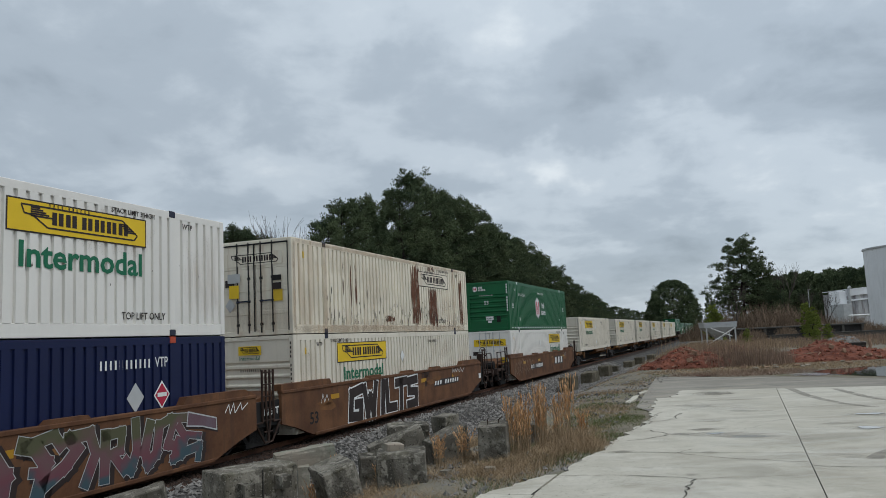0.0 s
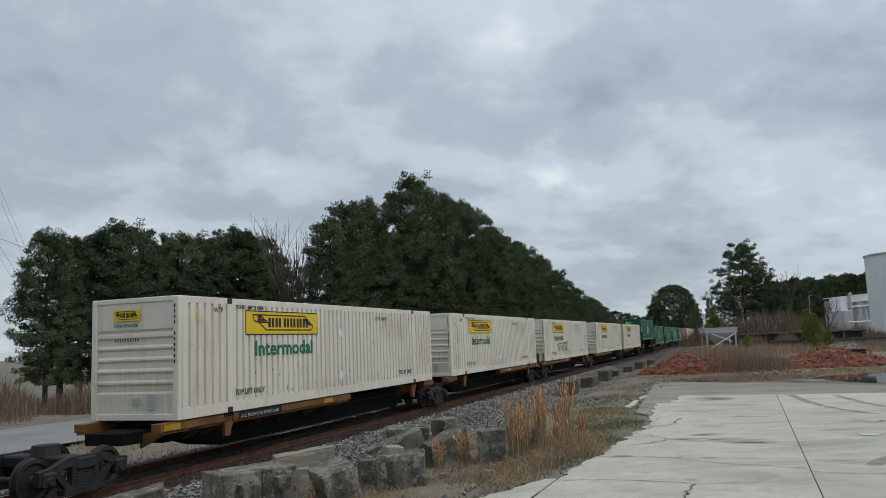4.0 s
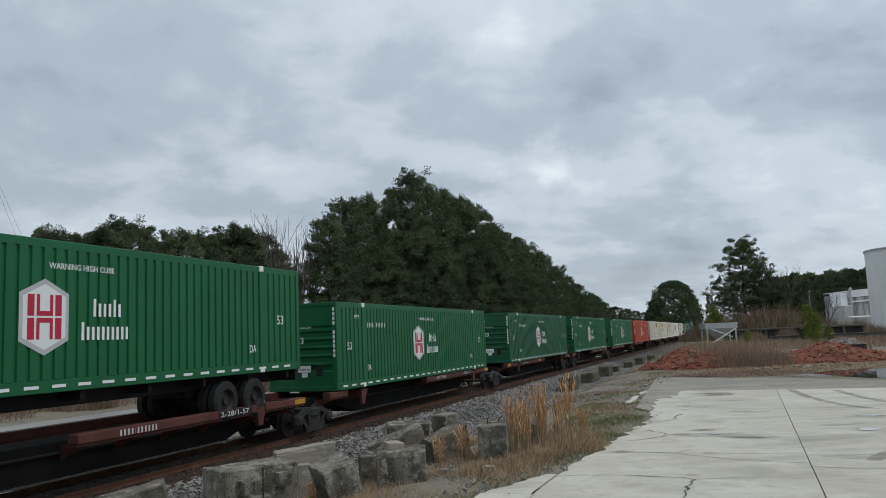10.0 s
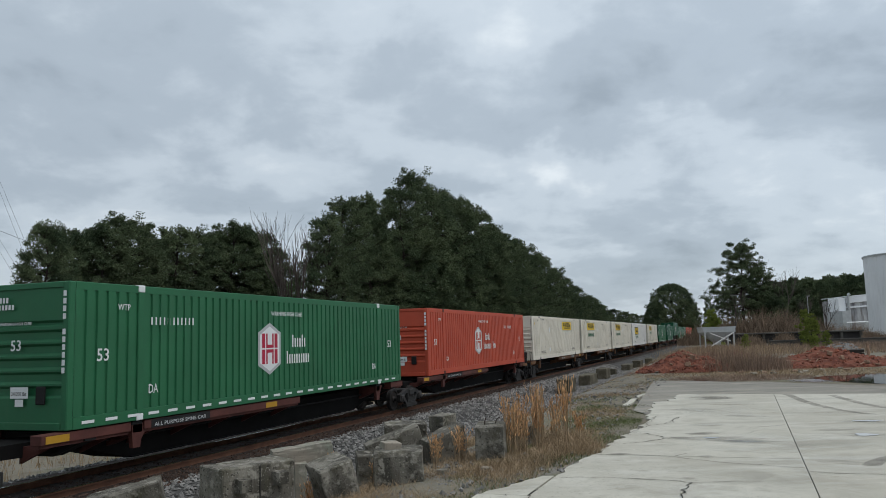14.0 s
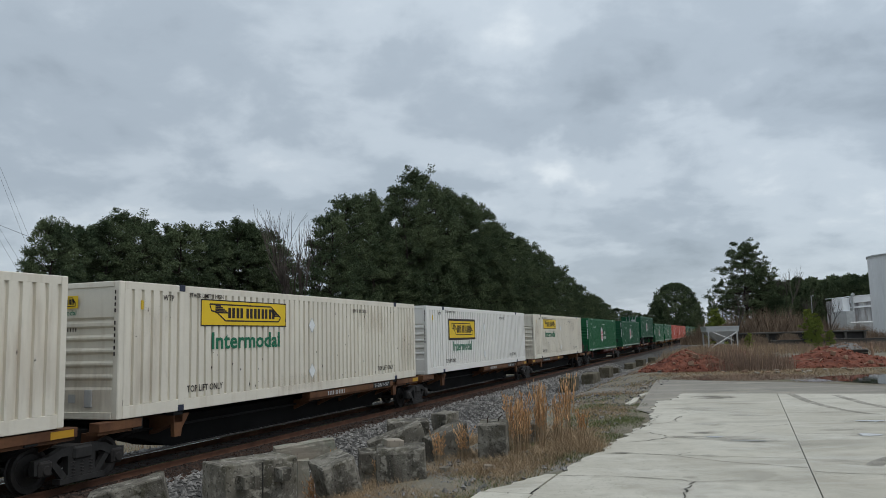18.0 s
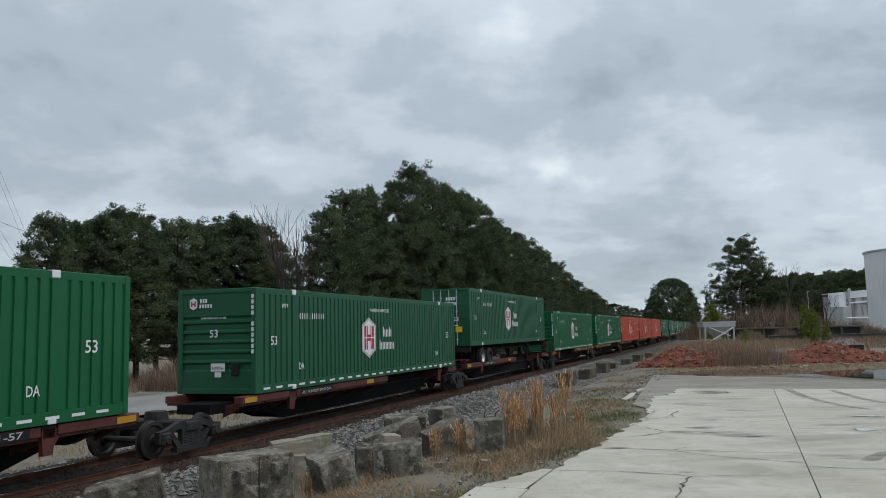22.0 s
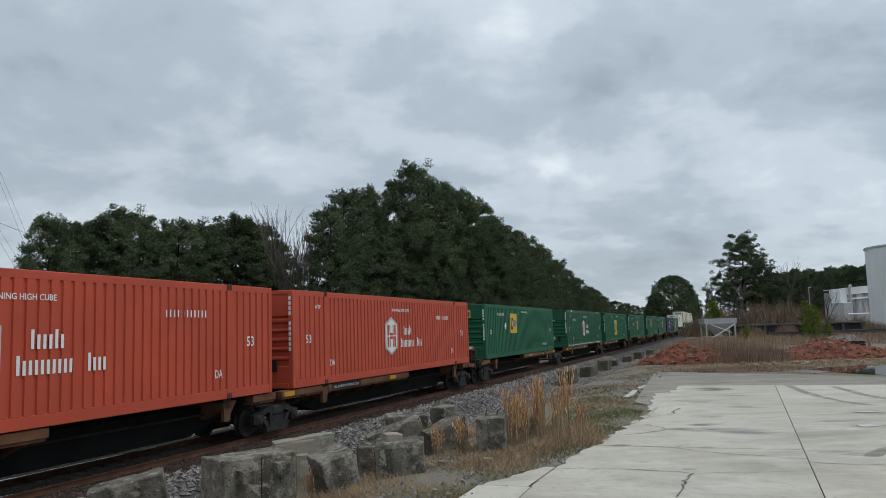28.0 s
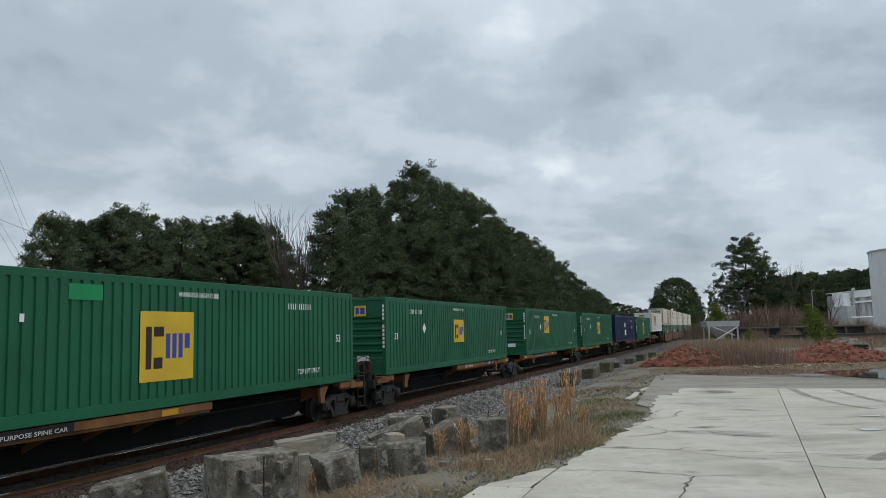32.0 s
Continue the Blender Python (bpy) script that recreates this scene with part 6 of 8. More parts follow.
# ---- loose ballast, grass and weeds ----
def scatter_stones(name, mat, label, n, s0, s1, l0, l1, size, seed, power=1.0):
    """Loose stones lying on the ground, joined, too many to count."""
    r = np.random.default_rng(seed)
    s = s0 + (s1 - s0) * r.random(n) ** power
    l = l0 + (l1 - l0) * r.random(n)
    cx, cy = np.interp(s, G_S, _x), np.interp(s, G_S, _y)
    h = np.interp(s, G_S, _h)
    X, Y = cx + l * np.cos(h), cy - l * np.sin(h)
    zb = np.interp(l, [-3.6, -2.3, -1.7, 1.7, 2.3, 3.7, 5.2], [-0.86, -0.22, -0.16, -0.16, -0.2, -0.72, -0.56])
    zg = np.interp(l, PROFILE_L, PROFILE_Z)
    Z = np.where(l < 5.0, np.maximum(zb, zg), zg)
    k = size * (0.55 + 0.9 * r.random(n))
    base = np.array([(1, 0, 0), (-1, 0, 0), (0, 1, 0), (0, -1, 0), (0, 0, 1), (0, 0, -1)], float)
    J = base[None] * (0.7 + 0.6 * r.random((n, 6, 1))) + 0.25 * r.normal(size=(n, 6, 3))
    th = r.random(n) * 6.28
    c, q = np.cos(th)[:, None], np.sin(th)[:, None]
    R = np.stack([J[:, :, 0] * c - J[:, :, 1] * q, J[:, :, 0] * q + J[:, :, 1] * c, J[:, :, 2] * 0.75], axis=2) * k[:, None, None]
    V = (R + np.stack([X, Y, Z + k * 0.3], axis=1)[:, None, :]).reshape(-1, 3)
    f0 = np.array([(0, 2, 4), (2, 1, 4), (1, 3, 4), (3, 0, 4), (2, 0, 5), (1, 2, 5), (3, 1, 5), (0, 3, 5)])
    F = (f0[None] + 6 * np.arange(n)[:, None, None]).reshape(-1, 3)
    return tagged(new(name, fast_mesh(name, V.tolist(), F.tolist(), mat)), label, "stones", kind="stuff")


scatter_stones("ballast_stones", BALLAST, "loose grey crushed ballast stones beside the rails", 36000, 3, 75, 1.75, 5.6, 0.05, 3, 1.5)
scatter_stones("ballast_stones", BALLAST, "loose grey crushed ballast stones beyond the far rail", 5000, 3, 60, -2.9, -1.8, 0.05, 4, 1.5)
scatter_stones("ballast_stones", RUSTSTONE, "rust-brown crushed stones beside the near rail", 9000, 3, 45, 0.86, 2.0, 0.036, 6, 1.4)
scatter_stones("ballast_stones", RUSTSTONE, "oily brown stones between the rails", 6000, 3, 40, -0.68, 0.68, 0.03, 7, 1.4)
scatter_stones("gravel", BALLAST, "scattered pale gravel in the worn grass verge", 5000, 7, 55, 5.0, 11.2, 0.03, 5, 1.4)

STRAW = material("dry_straw", (0.335, 0.24, 0.145), 0.9, vary=0.3, scale=2, fine=14, bump=0, island=0.4)
SEDGE = material("rusty_sedge", (0.62, 0.29, 0.11), 0.9, vary=0.3, scale=1.4, fine=14, bump=0, island=0.45, second=(0.66, 0.42, 0.22))
TURF = material("winter_turf", (0.12, 0.145, 0.048), 0.9, vary=0.3, scale=1.2, fine=14, bump=0, island=0.45)
WEED = material("grey_brown_weeds", (0.27, 0.185, 0.135), 0.9, vary=0.3, scale=0.8, fine=10, bump=0, island=0.4)


def blades(name, mat, label, n, place, h, w, lean, seed, category="grass"):
    """Grass blades, joined; place gives arrays x, y, z and a height factor."""
    r = np.random.default_rng(seed)
    X, Y, Z, k = place(r, n)
    th = r.random(n) * 3.1416
    hh = h * k * (0.5 + 0.8 * r.random(n))
    dx, dy = np.cos(th) * w, np.sin(th) * w
    lx, ly = r.normal(size=n) * hh * lean, r.normal(size=n) * hh * lean
    V = np.stack([np.stack([X - dx, Y - dy, Z - 0.02], 1), np.stack([X + dx, Y + dy, Z - 0.02], 1), np.stack([X + lx, Y + ly, Z + hh], 1)], axis=1).reshape(-1, 3)
    return tagged(new(name, fast_mesh(name, V.tolist(), np.arange(3 * n).reshape(-1, 3).tolist(), mat)), label, category, kind="stuff")


def band(s0, s1, l0, l1, power=1.3, thin=0.45, fs=0.5):
    """Places in a stretch of the verge, in patches."""
    def place(r, n):
        m = n * 3
        s, l = s0 + (s1 - s0) * r.random(m) ** power, l0 + (l1 - l0) * r.random(m)
        X, Y = AL[0] * s + SIDE[0] * (l - 13.209), AL[1] * s + SIDE[1] * (l - 13.209)
        p = np.sin(X * fs * 2.1 + 1.3 * np.sin(Y * fs * 1.7)) * np.sin(Y * fs * 1.9 + 2 + np.sin(X * fs * 2.9)) + 0.6 * r.normal(size=m)
        edge = np.interp(s, [8.15, 9.3, 11.05, 14.8, 19.5], [10.60, 11.0, 11.36, 11.7, 11.5])
        p = np.where(l > edge, p - 50, p)
        i = np.argsort(-p)[:n] if thin else np.arange(n)
        return X[i], Y[i], ground_z(X[i], Y[i]), np.clip(0.7 + 0.4 * p[i], 0.4, 1.5)
    return place


blades("dry_grass", STRAW, "matted straw-coloured winter grass on the bank", 32000, band(4, 20, 7.4, 11.2), 0.05, 0.005, 1.2, 1)
blades("dry_grass", WEED, "thin brown grass on the verge", 11000, band(12, 50, 6.2, 11.4), 0.035, 0.006, 0.9, 2)
blades("green_grass", TURF, "low green turf along the yard edge", 16000, band(7, 19, 9.9, 11.7, 1.0, fs=1.1), 0.045, 0.005, 0.7, 3)
blades("dry_grass", STRAW, "tangled straw-coloured grass among the blocks", 22000, band(7.5, 14.5, 8.5, 11.0, 1.0, fs=0.9), 0.09, 0.004, 1.0, 14)
blades("green_grass", TURF, "thin mossy grass in the gravel verge", 12000, band(14, 32, 7.2, 11.3, 1.2, fs=0.8), 0.02, 0.008, 0.8, 13)
blades("dry_grass", STRAW, "thin yellowed grass beside the gravel", 6000, band(22, 50, 7.5, 11.0, 1.2), 0.05, 0.010, 0.5, 4)
blades("dry_weeds", WEED, "tall dry weeds beyond the railway", 16000, band(2, 90, -33, -22, 1.0), 0.9, 0.014, 0.25, 6, "weeds")
blades("dry_weeds", STRAW, "straw-coloured weeds along the far side of the track", 7000, band(2, 80, -10.5, -4.6, 1.0), 0.4, 0.010, 0.3, 7, "weeds")


def patch(cx, cy, rx, ry):
    def place(r, n):
        a, q = r.random(n) * 6.2832, np.sqrt(r.random(n))
        X, Y = cx + np.cos(a) * q * rx, cy + np.sin(a) * q * ry
        return X, Y, ground_z(X, Y), 1.15 - 0.5 * q
    return place


blades("dry_weeds", WEED, "stand of dry reddish-brown weeds before the spoil heaps", 6000, patch(12.6, 34.5, 2.7, 3.0), 0.88, 0.010, 0.16, 8, "weeds")
blades("dry_weeds", STRAW, "pale seed stalks among the weeds", 900, patch(12.6, 35.5, 2.9, 3.5), 1.5, 0.008, 0.12, 9, "weeds")
blades("dry_weeds", WEED, "dull weeds on the rough ground behind the yard", 16000, patch(34, 66, 17, 17), 0.5, 0.018, 0.25, 10, "weeds")
blades("dry_weeds", STRAW, "yellowed weeds round the hopper", 3500, patch(24, 60, 8, 12), 0.6, 0.014, 0.25, 11, "weeds")
blades("dry_weeds", WEED, "short weeds along the edge of the apron", 4500, patch(10.6, 27.6, 2.6, 1.7), 0.13, 0.008, 0.7, 12, "weeds")
blades("dry_weeds", STRAW, "thin flattened straw before the spoil heaps", 9000, patch(13.5, 30.2, 6.0, 2.6), 0.10, 0.010, 0.9, 23, "weeds")


def sedge_meshes(seed, n=46, h=0.98):
    """A clump of upright broom sedge: thin pale stems and leaves, and the rusty plumes along their upper halves."""
    r = random.Random(seed)
    V, F, PV, PF = [], [], [], []
    for i in range(n):
        a, q = r.random() * 6.283, r.random() ** 0.7 * 0.09
        x, y = math.cos(a) * q, math.sin(a) * q
        hh = h * (r.uniform(0.72, 1.0) if i % 3 else r.uniform(0.2, 0.5))
        lx, ly = x * r.uniform(0.0, 1.0) + r.gauss(0, 0.05), y * r.uniform(0.0, 1.0) + r.gauss(0, 0.05)
        if i % 3 == 0:
            lx, ly = lx + r.gauss(0, 0.12), ly + r.gauss(0, 0.12)
        th = r.random() * 3.14
        wx, wy = math.cos(th) * 0.003, math.sin(th) * 0.003
        at = lambda f: (x + lx * f * f, y + ly * f * f, hh * f)
        k = len(V)
        for f in (0.0, 0.4, 0.75):
            p = at(f)
            V += [(p[0] - wx, p[1] - wy, p[2]), (p[0] + wx, p[1] + wy, p[2])]
        V.append(at(1.0))
        F += [(k, k + 1, k + 3, k + 2), (k + 2, k + 3, k + 5, k + 4), (k + 4, k + 5, k + 6)]
        if i % 3:
            for j in range(11):
                f = r.uniform(0.35, 0.98)
                p, q2 = at(f), at(min(1.04, f + 0.09))
                ox, oy = r.gauss(0, 0.012), r.gauss(0, 0.012)
                k = len(PV)
                PV += [(p[0], p[1], p[2]), (q2[0] + ox + wx, q2[1] + oy + wy, q2[2]), (q2[0] + ox * 1.4, q2[1] + oy * 1.4, q2[2] + 0.02), (p[0] + ox - 1.5 * wx, p[1] + oy - 1.5 * wy, p[2] + 0.04)]
                PF.append((k, k + 1, k + 2, k + 3))
    return fast_mesh("stems", V, F, STRAW), fast_mesh("plumes", PV, PF, SEDGE)


SEDGES = [sedge_meshes(k) for k in range(4)]
for i, (s, l, k) in enumerate([(10.98, 10.22, 0.92), (11.05, 10.30, 0.85), (11.28, 10.36, 0.90), (11.75, 10.46, 1.04), (11.85, 10.49, 0.98), (12.35, 10.80, 1.10), (12.2, 10.66, 0.80), (11.5, 10.30, 0.62),
                               (10.3, 9.35, 0.5), (9.0, 8.35, 0.6), (10.6, 9.6, 0.55), (8.6, 8.3, 0.5), (13.0, 10.9, 0.5), (8.85, 8.5, 0.62), (9.1, 9.0, 0.4), (7.3, 7.55, 0.35)]):
    x, y = yard(s, l)
    t = thing("sedge_clump", "upright clump of rusty dry broom sedge", "grass clump", "sedge clumps on the bank")
    part("stems", SEDGES[i % 4][0], None, t, "thin pale straw stems")["kind"] = "stuff"
    part("plumes", SEDGES[i % 4][1], None, t, "feathery rust-orange plumes")["kind"] = "stuff"
    t.matrix_world = pose(x, y, float(ground_z(x, y)) - 0.02, 0, 0, i * 57) @ Matrix.Diagonal((0.9, 0.9, k, 1))

blades("dry_weeds", STRAW, "low tangle of pale brown weeds at the slab edge", 1500, patch(2.05, 12.0, 0.34, 0.9), 0.22, 0.003, 0.8, 21, "weeds")
blades("dry_weeds", STRAW, "low tangle of straw at the slab edge", 1500, patch(1.8, 11.9, 0.4, 0.8), 0.16, 0.003, 0.8, 22, "weeds")

# ---- concrete blocks along the bank ----
TALL = (2.4, 2.4, 0.4)
BLOCK = layered("weathered_block_concrete", (0.129, 0.116, 0.0946), [((0.215, 0.198, 0.163), 1.6, 0.46, 0.62, 0.85, EVEN), ((0.0473, 0.043, 0.0344), 1.7, 0.47, 0.62, 0.9, TALL), ((0.0731, 0.0671, 0.043), 3.5, 0.54, 0.66, 0.7, EVEN), ((0.284, 0.262, 0.219), 9.0, 0.55, 0.64, 0.8, EVEN),
                                                               ((0.0301, 0.0267, 0.0215), 28.0, 0.56, 0.66, 0.8, EVEN), ((0.292, 0.275, 0.237), 50.0, 0.59, 0.68, 0.7, EVEN)], 0.95, 0.2, 0.9, 0.01, 60.0, rnd=0.12)
PALEBLOCK = layered("pale_block_concrete", (0.29, 0.25, 0.20), [((0.21, 0.23, 0.18), 2.0, 0.48, 0.66, 0.8, EVEN), ((0.17, 0.14, 0.11), 1.8, 0.52, 0.70, 0.6, TALL), ((0.46, 0.42, 0.36), 9.0, 0.54, 0.70, 0.6, EVEN), ((0.12, 0.10, 0.08), 30.0, 0.60, 0.72, 0.7, EVEN)], 0.9, 0.2, 0.5, 0.01, 40.0, rnd=0.08)
MOSSY = layered("mossy_block_concrete", (0.09, 0.078, 0.055), [((0.17, 0.15, 0.115), 1.8, 0.48, 0.66, 0.8, EVEN), ((0.05, 0.045, 0.03), 4.0, 0.50, 0.68, 0.7, EVEN), ((0.22, 0.20, 0.16), 14.0, 0.58, 0.70, 0.6, EVEN)], 0.95, 0.2, 0.6, 0.02, 16.0, rnd=0.2)
CRACKED = material("dark_joint", (0.04, 0.037, 0.032), 0.95, vary=0.3, bump=0)
IRON = material("rusty_rebar", (0.05, 0.03, 0.022), 0.8, vary=0.3)


def rough_block(w, d, h, seed, cut=0.05, chip=0.03, top=None, segs=5):
    """A worn block: a divided box with chipped edges, about the middle of its base. top skews the upper face: (rise at +x, rise at -x)."""
    bm = bmesh.new()
    bmesh.ops.create_cube(bm, size=1.0)
    for q in bm.verts:
        q.co = Vector((q.co.x * w, q.co.y * d, (q.co.z + 0.5) * h))
    if top:
        for q in bm.verts:
            if q.co.z > h * 0.5:
                q.co.z += top[0] if q.co.x > 0 else top[1]
    bmesh.ops.bevel(bm, geom=bm.edges[:], offset=cut * 0.55, segments=1, affect="EDGES")
    bmesh.ops.subdivide_edges(bm, edges=[e for e in bm.edges if e.calc_length() > 0.22], cuts=9, use_grid_fill=True)
    for q in bm.verts:
        p = q.co * 2.3 + Vector((seed * 7.3, 0, 0))
        q.co += Vector((noise.noise(p), noise.noise(p + Vector((9, 0, 0))), noise.noise(p + Vector((0, 9, 0))))) * chip * 0.15
        wear = max(0.0, noise.noise(q.co * 5 + Vector((seed, 3, 1))))
        edges = sum(1 for c_, hs in ((q.co.x, w / 2), (q.co.y, d / 2), (q.co.z - h / 2, h / 2)) if abs(c_) > hs - 0.05)
        q.co -= q.normal * wear * chip * (1.6 if edges > 1 else 0.25)
        q.co += q.normal * noise.noise(q.co * 18 + Vector((seed, 3, 1))) * 0.005
    me = bpy.data.meshes.new("block_body")
    bm.to_mesh(me)
    bm.free()
    return me


def block(label, w, d, h, seed, x, y, z, turn=0, tilt=(0, 0), mat=None, lugs=(), rods=(), groove=None, **kw):
    b = thing("concrete_block", label, "concrete block", "discarded concrete blocks")
    me = rough_block(w, d, h, seed, **kw)
    me.materials.append(mat or BLOCK)
    part("block_body", me, None, b)
    for lx, lz in lugs:
        m2 = Mesh()
        m2.prism([(lx - 0.08, lz - 0.10), (lx + 0.08, lz - 0.10), (lx + 0.08, lz + 0.07), (lx - 0.08, lz + 0.07)], -d / 2 - 0.14, -d / 2 + 0.05)
        m2.v = [(q[0] + (0.25 * (lx - q[0]) if q[1] < -d / 2 - 0.05 else 0), q[1], q[2] + (0.25 * (lz - q[2]) if q[1] < -d / 2 - 0.05 else 0)) for q in m2.v]
        part("lug", m2, mat or BLOCK, b, "cast locking lug")
    if groove is not None:
        part("joint", Mesh().box(groove - 0.006, groove + 0.006, -d / 2 - 0.006, -d / 2 + 0.02, 0.0, h - 0.015), CRACKED, b, "dark vertical joint")
    for rx, ry, dx in rods:
        m2 = Mesh().tube((rx, ry, h - 0.05), (rx + dx * 0.3, ry, h + 0.05), 0.008, n=5).tube((rx + dx * 0.3, ry, h + 0.05), (rx + dx, ry, h + 0.09), 0.008, n=5)
        part("rebar", m2, IRON, b, "bent rusty reinforcing rod")
    b.matrix_world = pose(x, y, z, tilt[0], tilt[1], turn)
    return b


# turned by the way their long side runs; the bank falls towards the track
block("grey block with two locking lugs on its face", 0.90, 0.54, 1.02, 1, -2.25, 8.85, 0.40, 44, (0, 0), lugs=((-0.24, 0.84), (0.22, 0.86)), cut=0.025, chip=0.015, groove=0.0)
block("low weathered block sunk in the ballast", 0.92, 0.40, 0.95, 2, -4.02, 10.28, 0.02, 17, (5, -12), cut=0.030, chip=0.04)
block("pale broken concrete beam on end", 0.86, 0.30, 0.26, 3, -2.09, 11.40, 1.00, 18, (0, -6), mat=PALEBLOCK, cut=0.010, chip=0.03)
block("pale upright leg of a broken beam", 0.17, 0.28, 0.95, 4, -2.08, 11.15, 0.10, 12, (0, 0), mat=PALEBLOCK, cut=0.010, chip=0.03)
block("large tilted block with a broken top", 0.44, 0.56, 0.98, 5, -1.20, 9.55, 0.38, 27, (4, -16), cut=0.030, chip=0.05)
block("broken block with a cratered top", 0.62, 0.55, 0.55, 6, -0.60, 9.92, 0.82, 2, (0, -1), cut=0.030, chip=0.08)
block("pale broken lump on the cratered block", 0.24, 0.20, 0.10, 16, -0.72, 10.0, 1.35, 25, (4, 6), cut=0.015, chip=0.04, mat=PALEBLOCK)
block("small broken slab leaning on its neighbour", 0.24, 0.38, 0.62, 7, -1.12, 10.9, 0.58, 12, (4, -2), cut=0.025, chip=0.05)
block("long slab lying at a slant", 0.86, 0.26, 0.42, 8, -0.72, 11.95, 0.92, 14, (4, -18), cut=0.015, chip=0.03)
block("squared block standing at the back of the row", 0.30, 0.52, 0.95, 9, -0.06, 14.22, 0.42, -28, (2, 2), cut=0.020, chip=0.03)
block("block with a crumbling top edge", 0.72, 0.48, 0.95, 10, -0.70, 13.52, 0.37, 6, (2, 0), cut=0.030, chip=0.07)
block("wedge-shaped block with a sloping top", 0.62, 0.40, 0.46, 11, 0.0, 11.9, 0.88, 24, (2, -10), cut=0.015, chip=0.03, top=(0.06, -0.06))
block("upright block with bent reinforcing rods", 0.41, 0.48, 0.60, 12, 0.66, 11.26, 0.90, -10, (4, 0), rods=((-0.08, -0.05, 0.02), (0.06, 0.04, 0.07)), cut=0.015, chip=0.035)
block("dark block half hidden in the sedge", 0.40, 0.35, 0.40, 13, 1.30, 12.5, 0.95, 20)
for i, (s, l, w, h, lab) in enumerate([(45.6, 4.1, 1.9, 0.95, "mossy block beside the ballast"), (53.5, 4.0, 3.0, 0.8, "long mossy block beside the ballast"), (60.0, 4.0, 2.0, 0.9, "brown-stained block beside the ballast"), (66, 3.7, 1.0, 0.6, "small block beside the ballast"),
                                       (74, 4.0, 2.6, 0.65, "long dark block beside the ballast"), (80.5, 4.2, 2.2, 0.75, "block beside the ballast by the bend"), (88, 4.6, 2.0, 0.7, "pale block beside the ballast by the bend")]):
    x, y, a = line(s, l)
    block(lab, w, 0.8, h, 20 + i, x, y, float(ground_z(x, y)) - 0.08, a, cut=0.06, chip=0.06, mat=MOSSY)
for i in range(22):
    r_ = random.Random(i + 60)
    s, l = r_.uniform(8, 30), r_.uniform(7.6, 11.1)
    x, y = yard(s, l)
    me = rough_block(0.12, 0.1, 0.07, i, cut=0.02, chip=0.02)
    me.materials.append(PALEBLOCK if i % 3 else BLOCK)
    t = tagged(new("concrete_fragment", me), "broken fragment of pale concrete in the grass", "rubble", "concrete fragments on the bank")
    t.matrix_world = pose(x, y, float(ground_z(x, y)) - 0.01, 0, 0, i * 50) @ Matrix.Scale(r_.uniform(0.5, 1.3), 4)


# ---- the yard's concrete slabs, cracks and water ----
CRACK = material("dirty_crack", (0.035, 0.032, 0.026), 0.95, vary=0.3, bump=0)
WATER = material("shallow_water", (0.035, 0.035, 0.03), 0.04, vary=0.2, bump=0, spec=0.6)
WETFILM = material("wet_concrete", (0.36, 0.35, 0.31), 0.10, vary=0.12, scale=2, bump=0.02, spec=0.5)
slab_base = Mesh()
slab_base.prism([yard(-13, 10.95), yard(8.2, 11.1), yard(9.6, 11.5), yard(15.0, 12.0), yard(19.0, 11.9), yard(21.4, 12.2), yard(21.8, 38), yard(-13, 38)], PAD_Z - 0.06, PAD_Z - 0.012, axis="z")
yard_ob = whole("concrete_yard", slab_base, CRACK, "cracked pale concrete yard of large cast slabs", "paving", kind="structure")
rows_s = [-13, -4.0, 3.4, 11.05, 21.9]
cols_l = [14.05, 18.4, 22.8, 28.0, 38.0]
rs = random.Random(9)
lean = lambda s: 0.03 * (s - 9)


def jag(a, b, n, amp):
    """Points from a to b (s, l), the lateral worn away unevenly."""
    out = []
    for i in range(n + 1):
        q = i / n
        out.append((a[0] + (b[0] - a[0]) * q, a[1] + (b[1] - a[1]) * q + (rs.uniform(-amp, amp) if 0 < i < n else 0)))
    return out


def slab(pts, dz=0.0):
    me = Mesh()
    me.prism([yard(*q) for q in pts], PAD_Z - 0.05, PAD_Z + dz, axis="z")
    part("slab", me, CONCRETE, yard_ob)


g = 0.006
for i, (a, b) in enumerate(zip(rows_s, rows_s[1:])):
    for j, (c, d) in enumerate(zip(cols_l, cols_l[1:])):
        slab([(a + g, c + g + lean(a)), (b - g, c + g + lean(b)), (b - g, d - g + lean(b)), (a + g, d - g + lean(a))], rs.uniform(-0.002, 0.002))
for a, b in ((-13, -4.0), (-4.0, 3.4), (3.4, 8.15)):
    slab([(a + g, 11.22), (b - g, 11.22), (b - g, 14.05 - g + lean(b)), (a + g, 14.05 - g + lean(a))], 0.001)
for a, b in ((-13, -4.0), (-4.0, 3.4), (3.4, 8.15)):
    slab([(b - g, 11.2), (a + g, 11.2)] + jag((a + g, 10.62), (b - g, 10.62), 9, 0.04), -0.006)
slab([(9.35, 11.21), (8.15 + g, 11.16)] + jag((8.15 + g, 10.66), (9.30, 11.08), 8, 0.04), -0.006)
slab([(11.05 - g, 14.05 - g + lean(11)), (8.15 + g, 14.05 - g + lean(8.15)), (8.15 + g, 11.20)] + jag((9.40, 11.25), (11.05 - g, 11.42), 9, 0.05), -0.001)
slab([(21.9 - g, 14.05 - g + lean(21.9)), (11.05 + g, 14.05 - g + lean(11))] + jag((11.05 + g, 11.44), (14.8, 11.78), 18, 0.08) + jag((15.1, 11.8), (19.5, 11.58), 18, 0.07) + jag((19.8, 11.95), (21.9 - g, 12.1), 6, 0.12), 0.001)
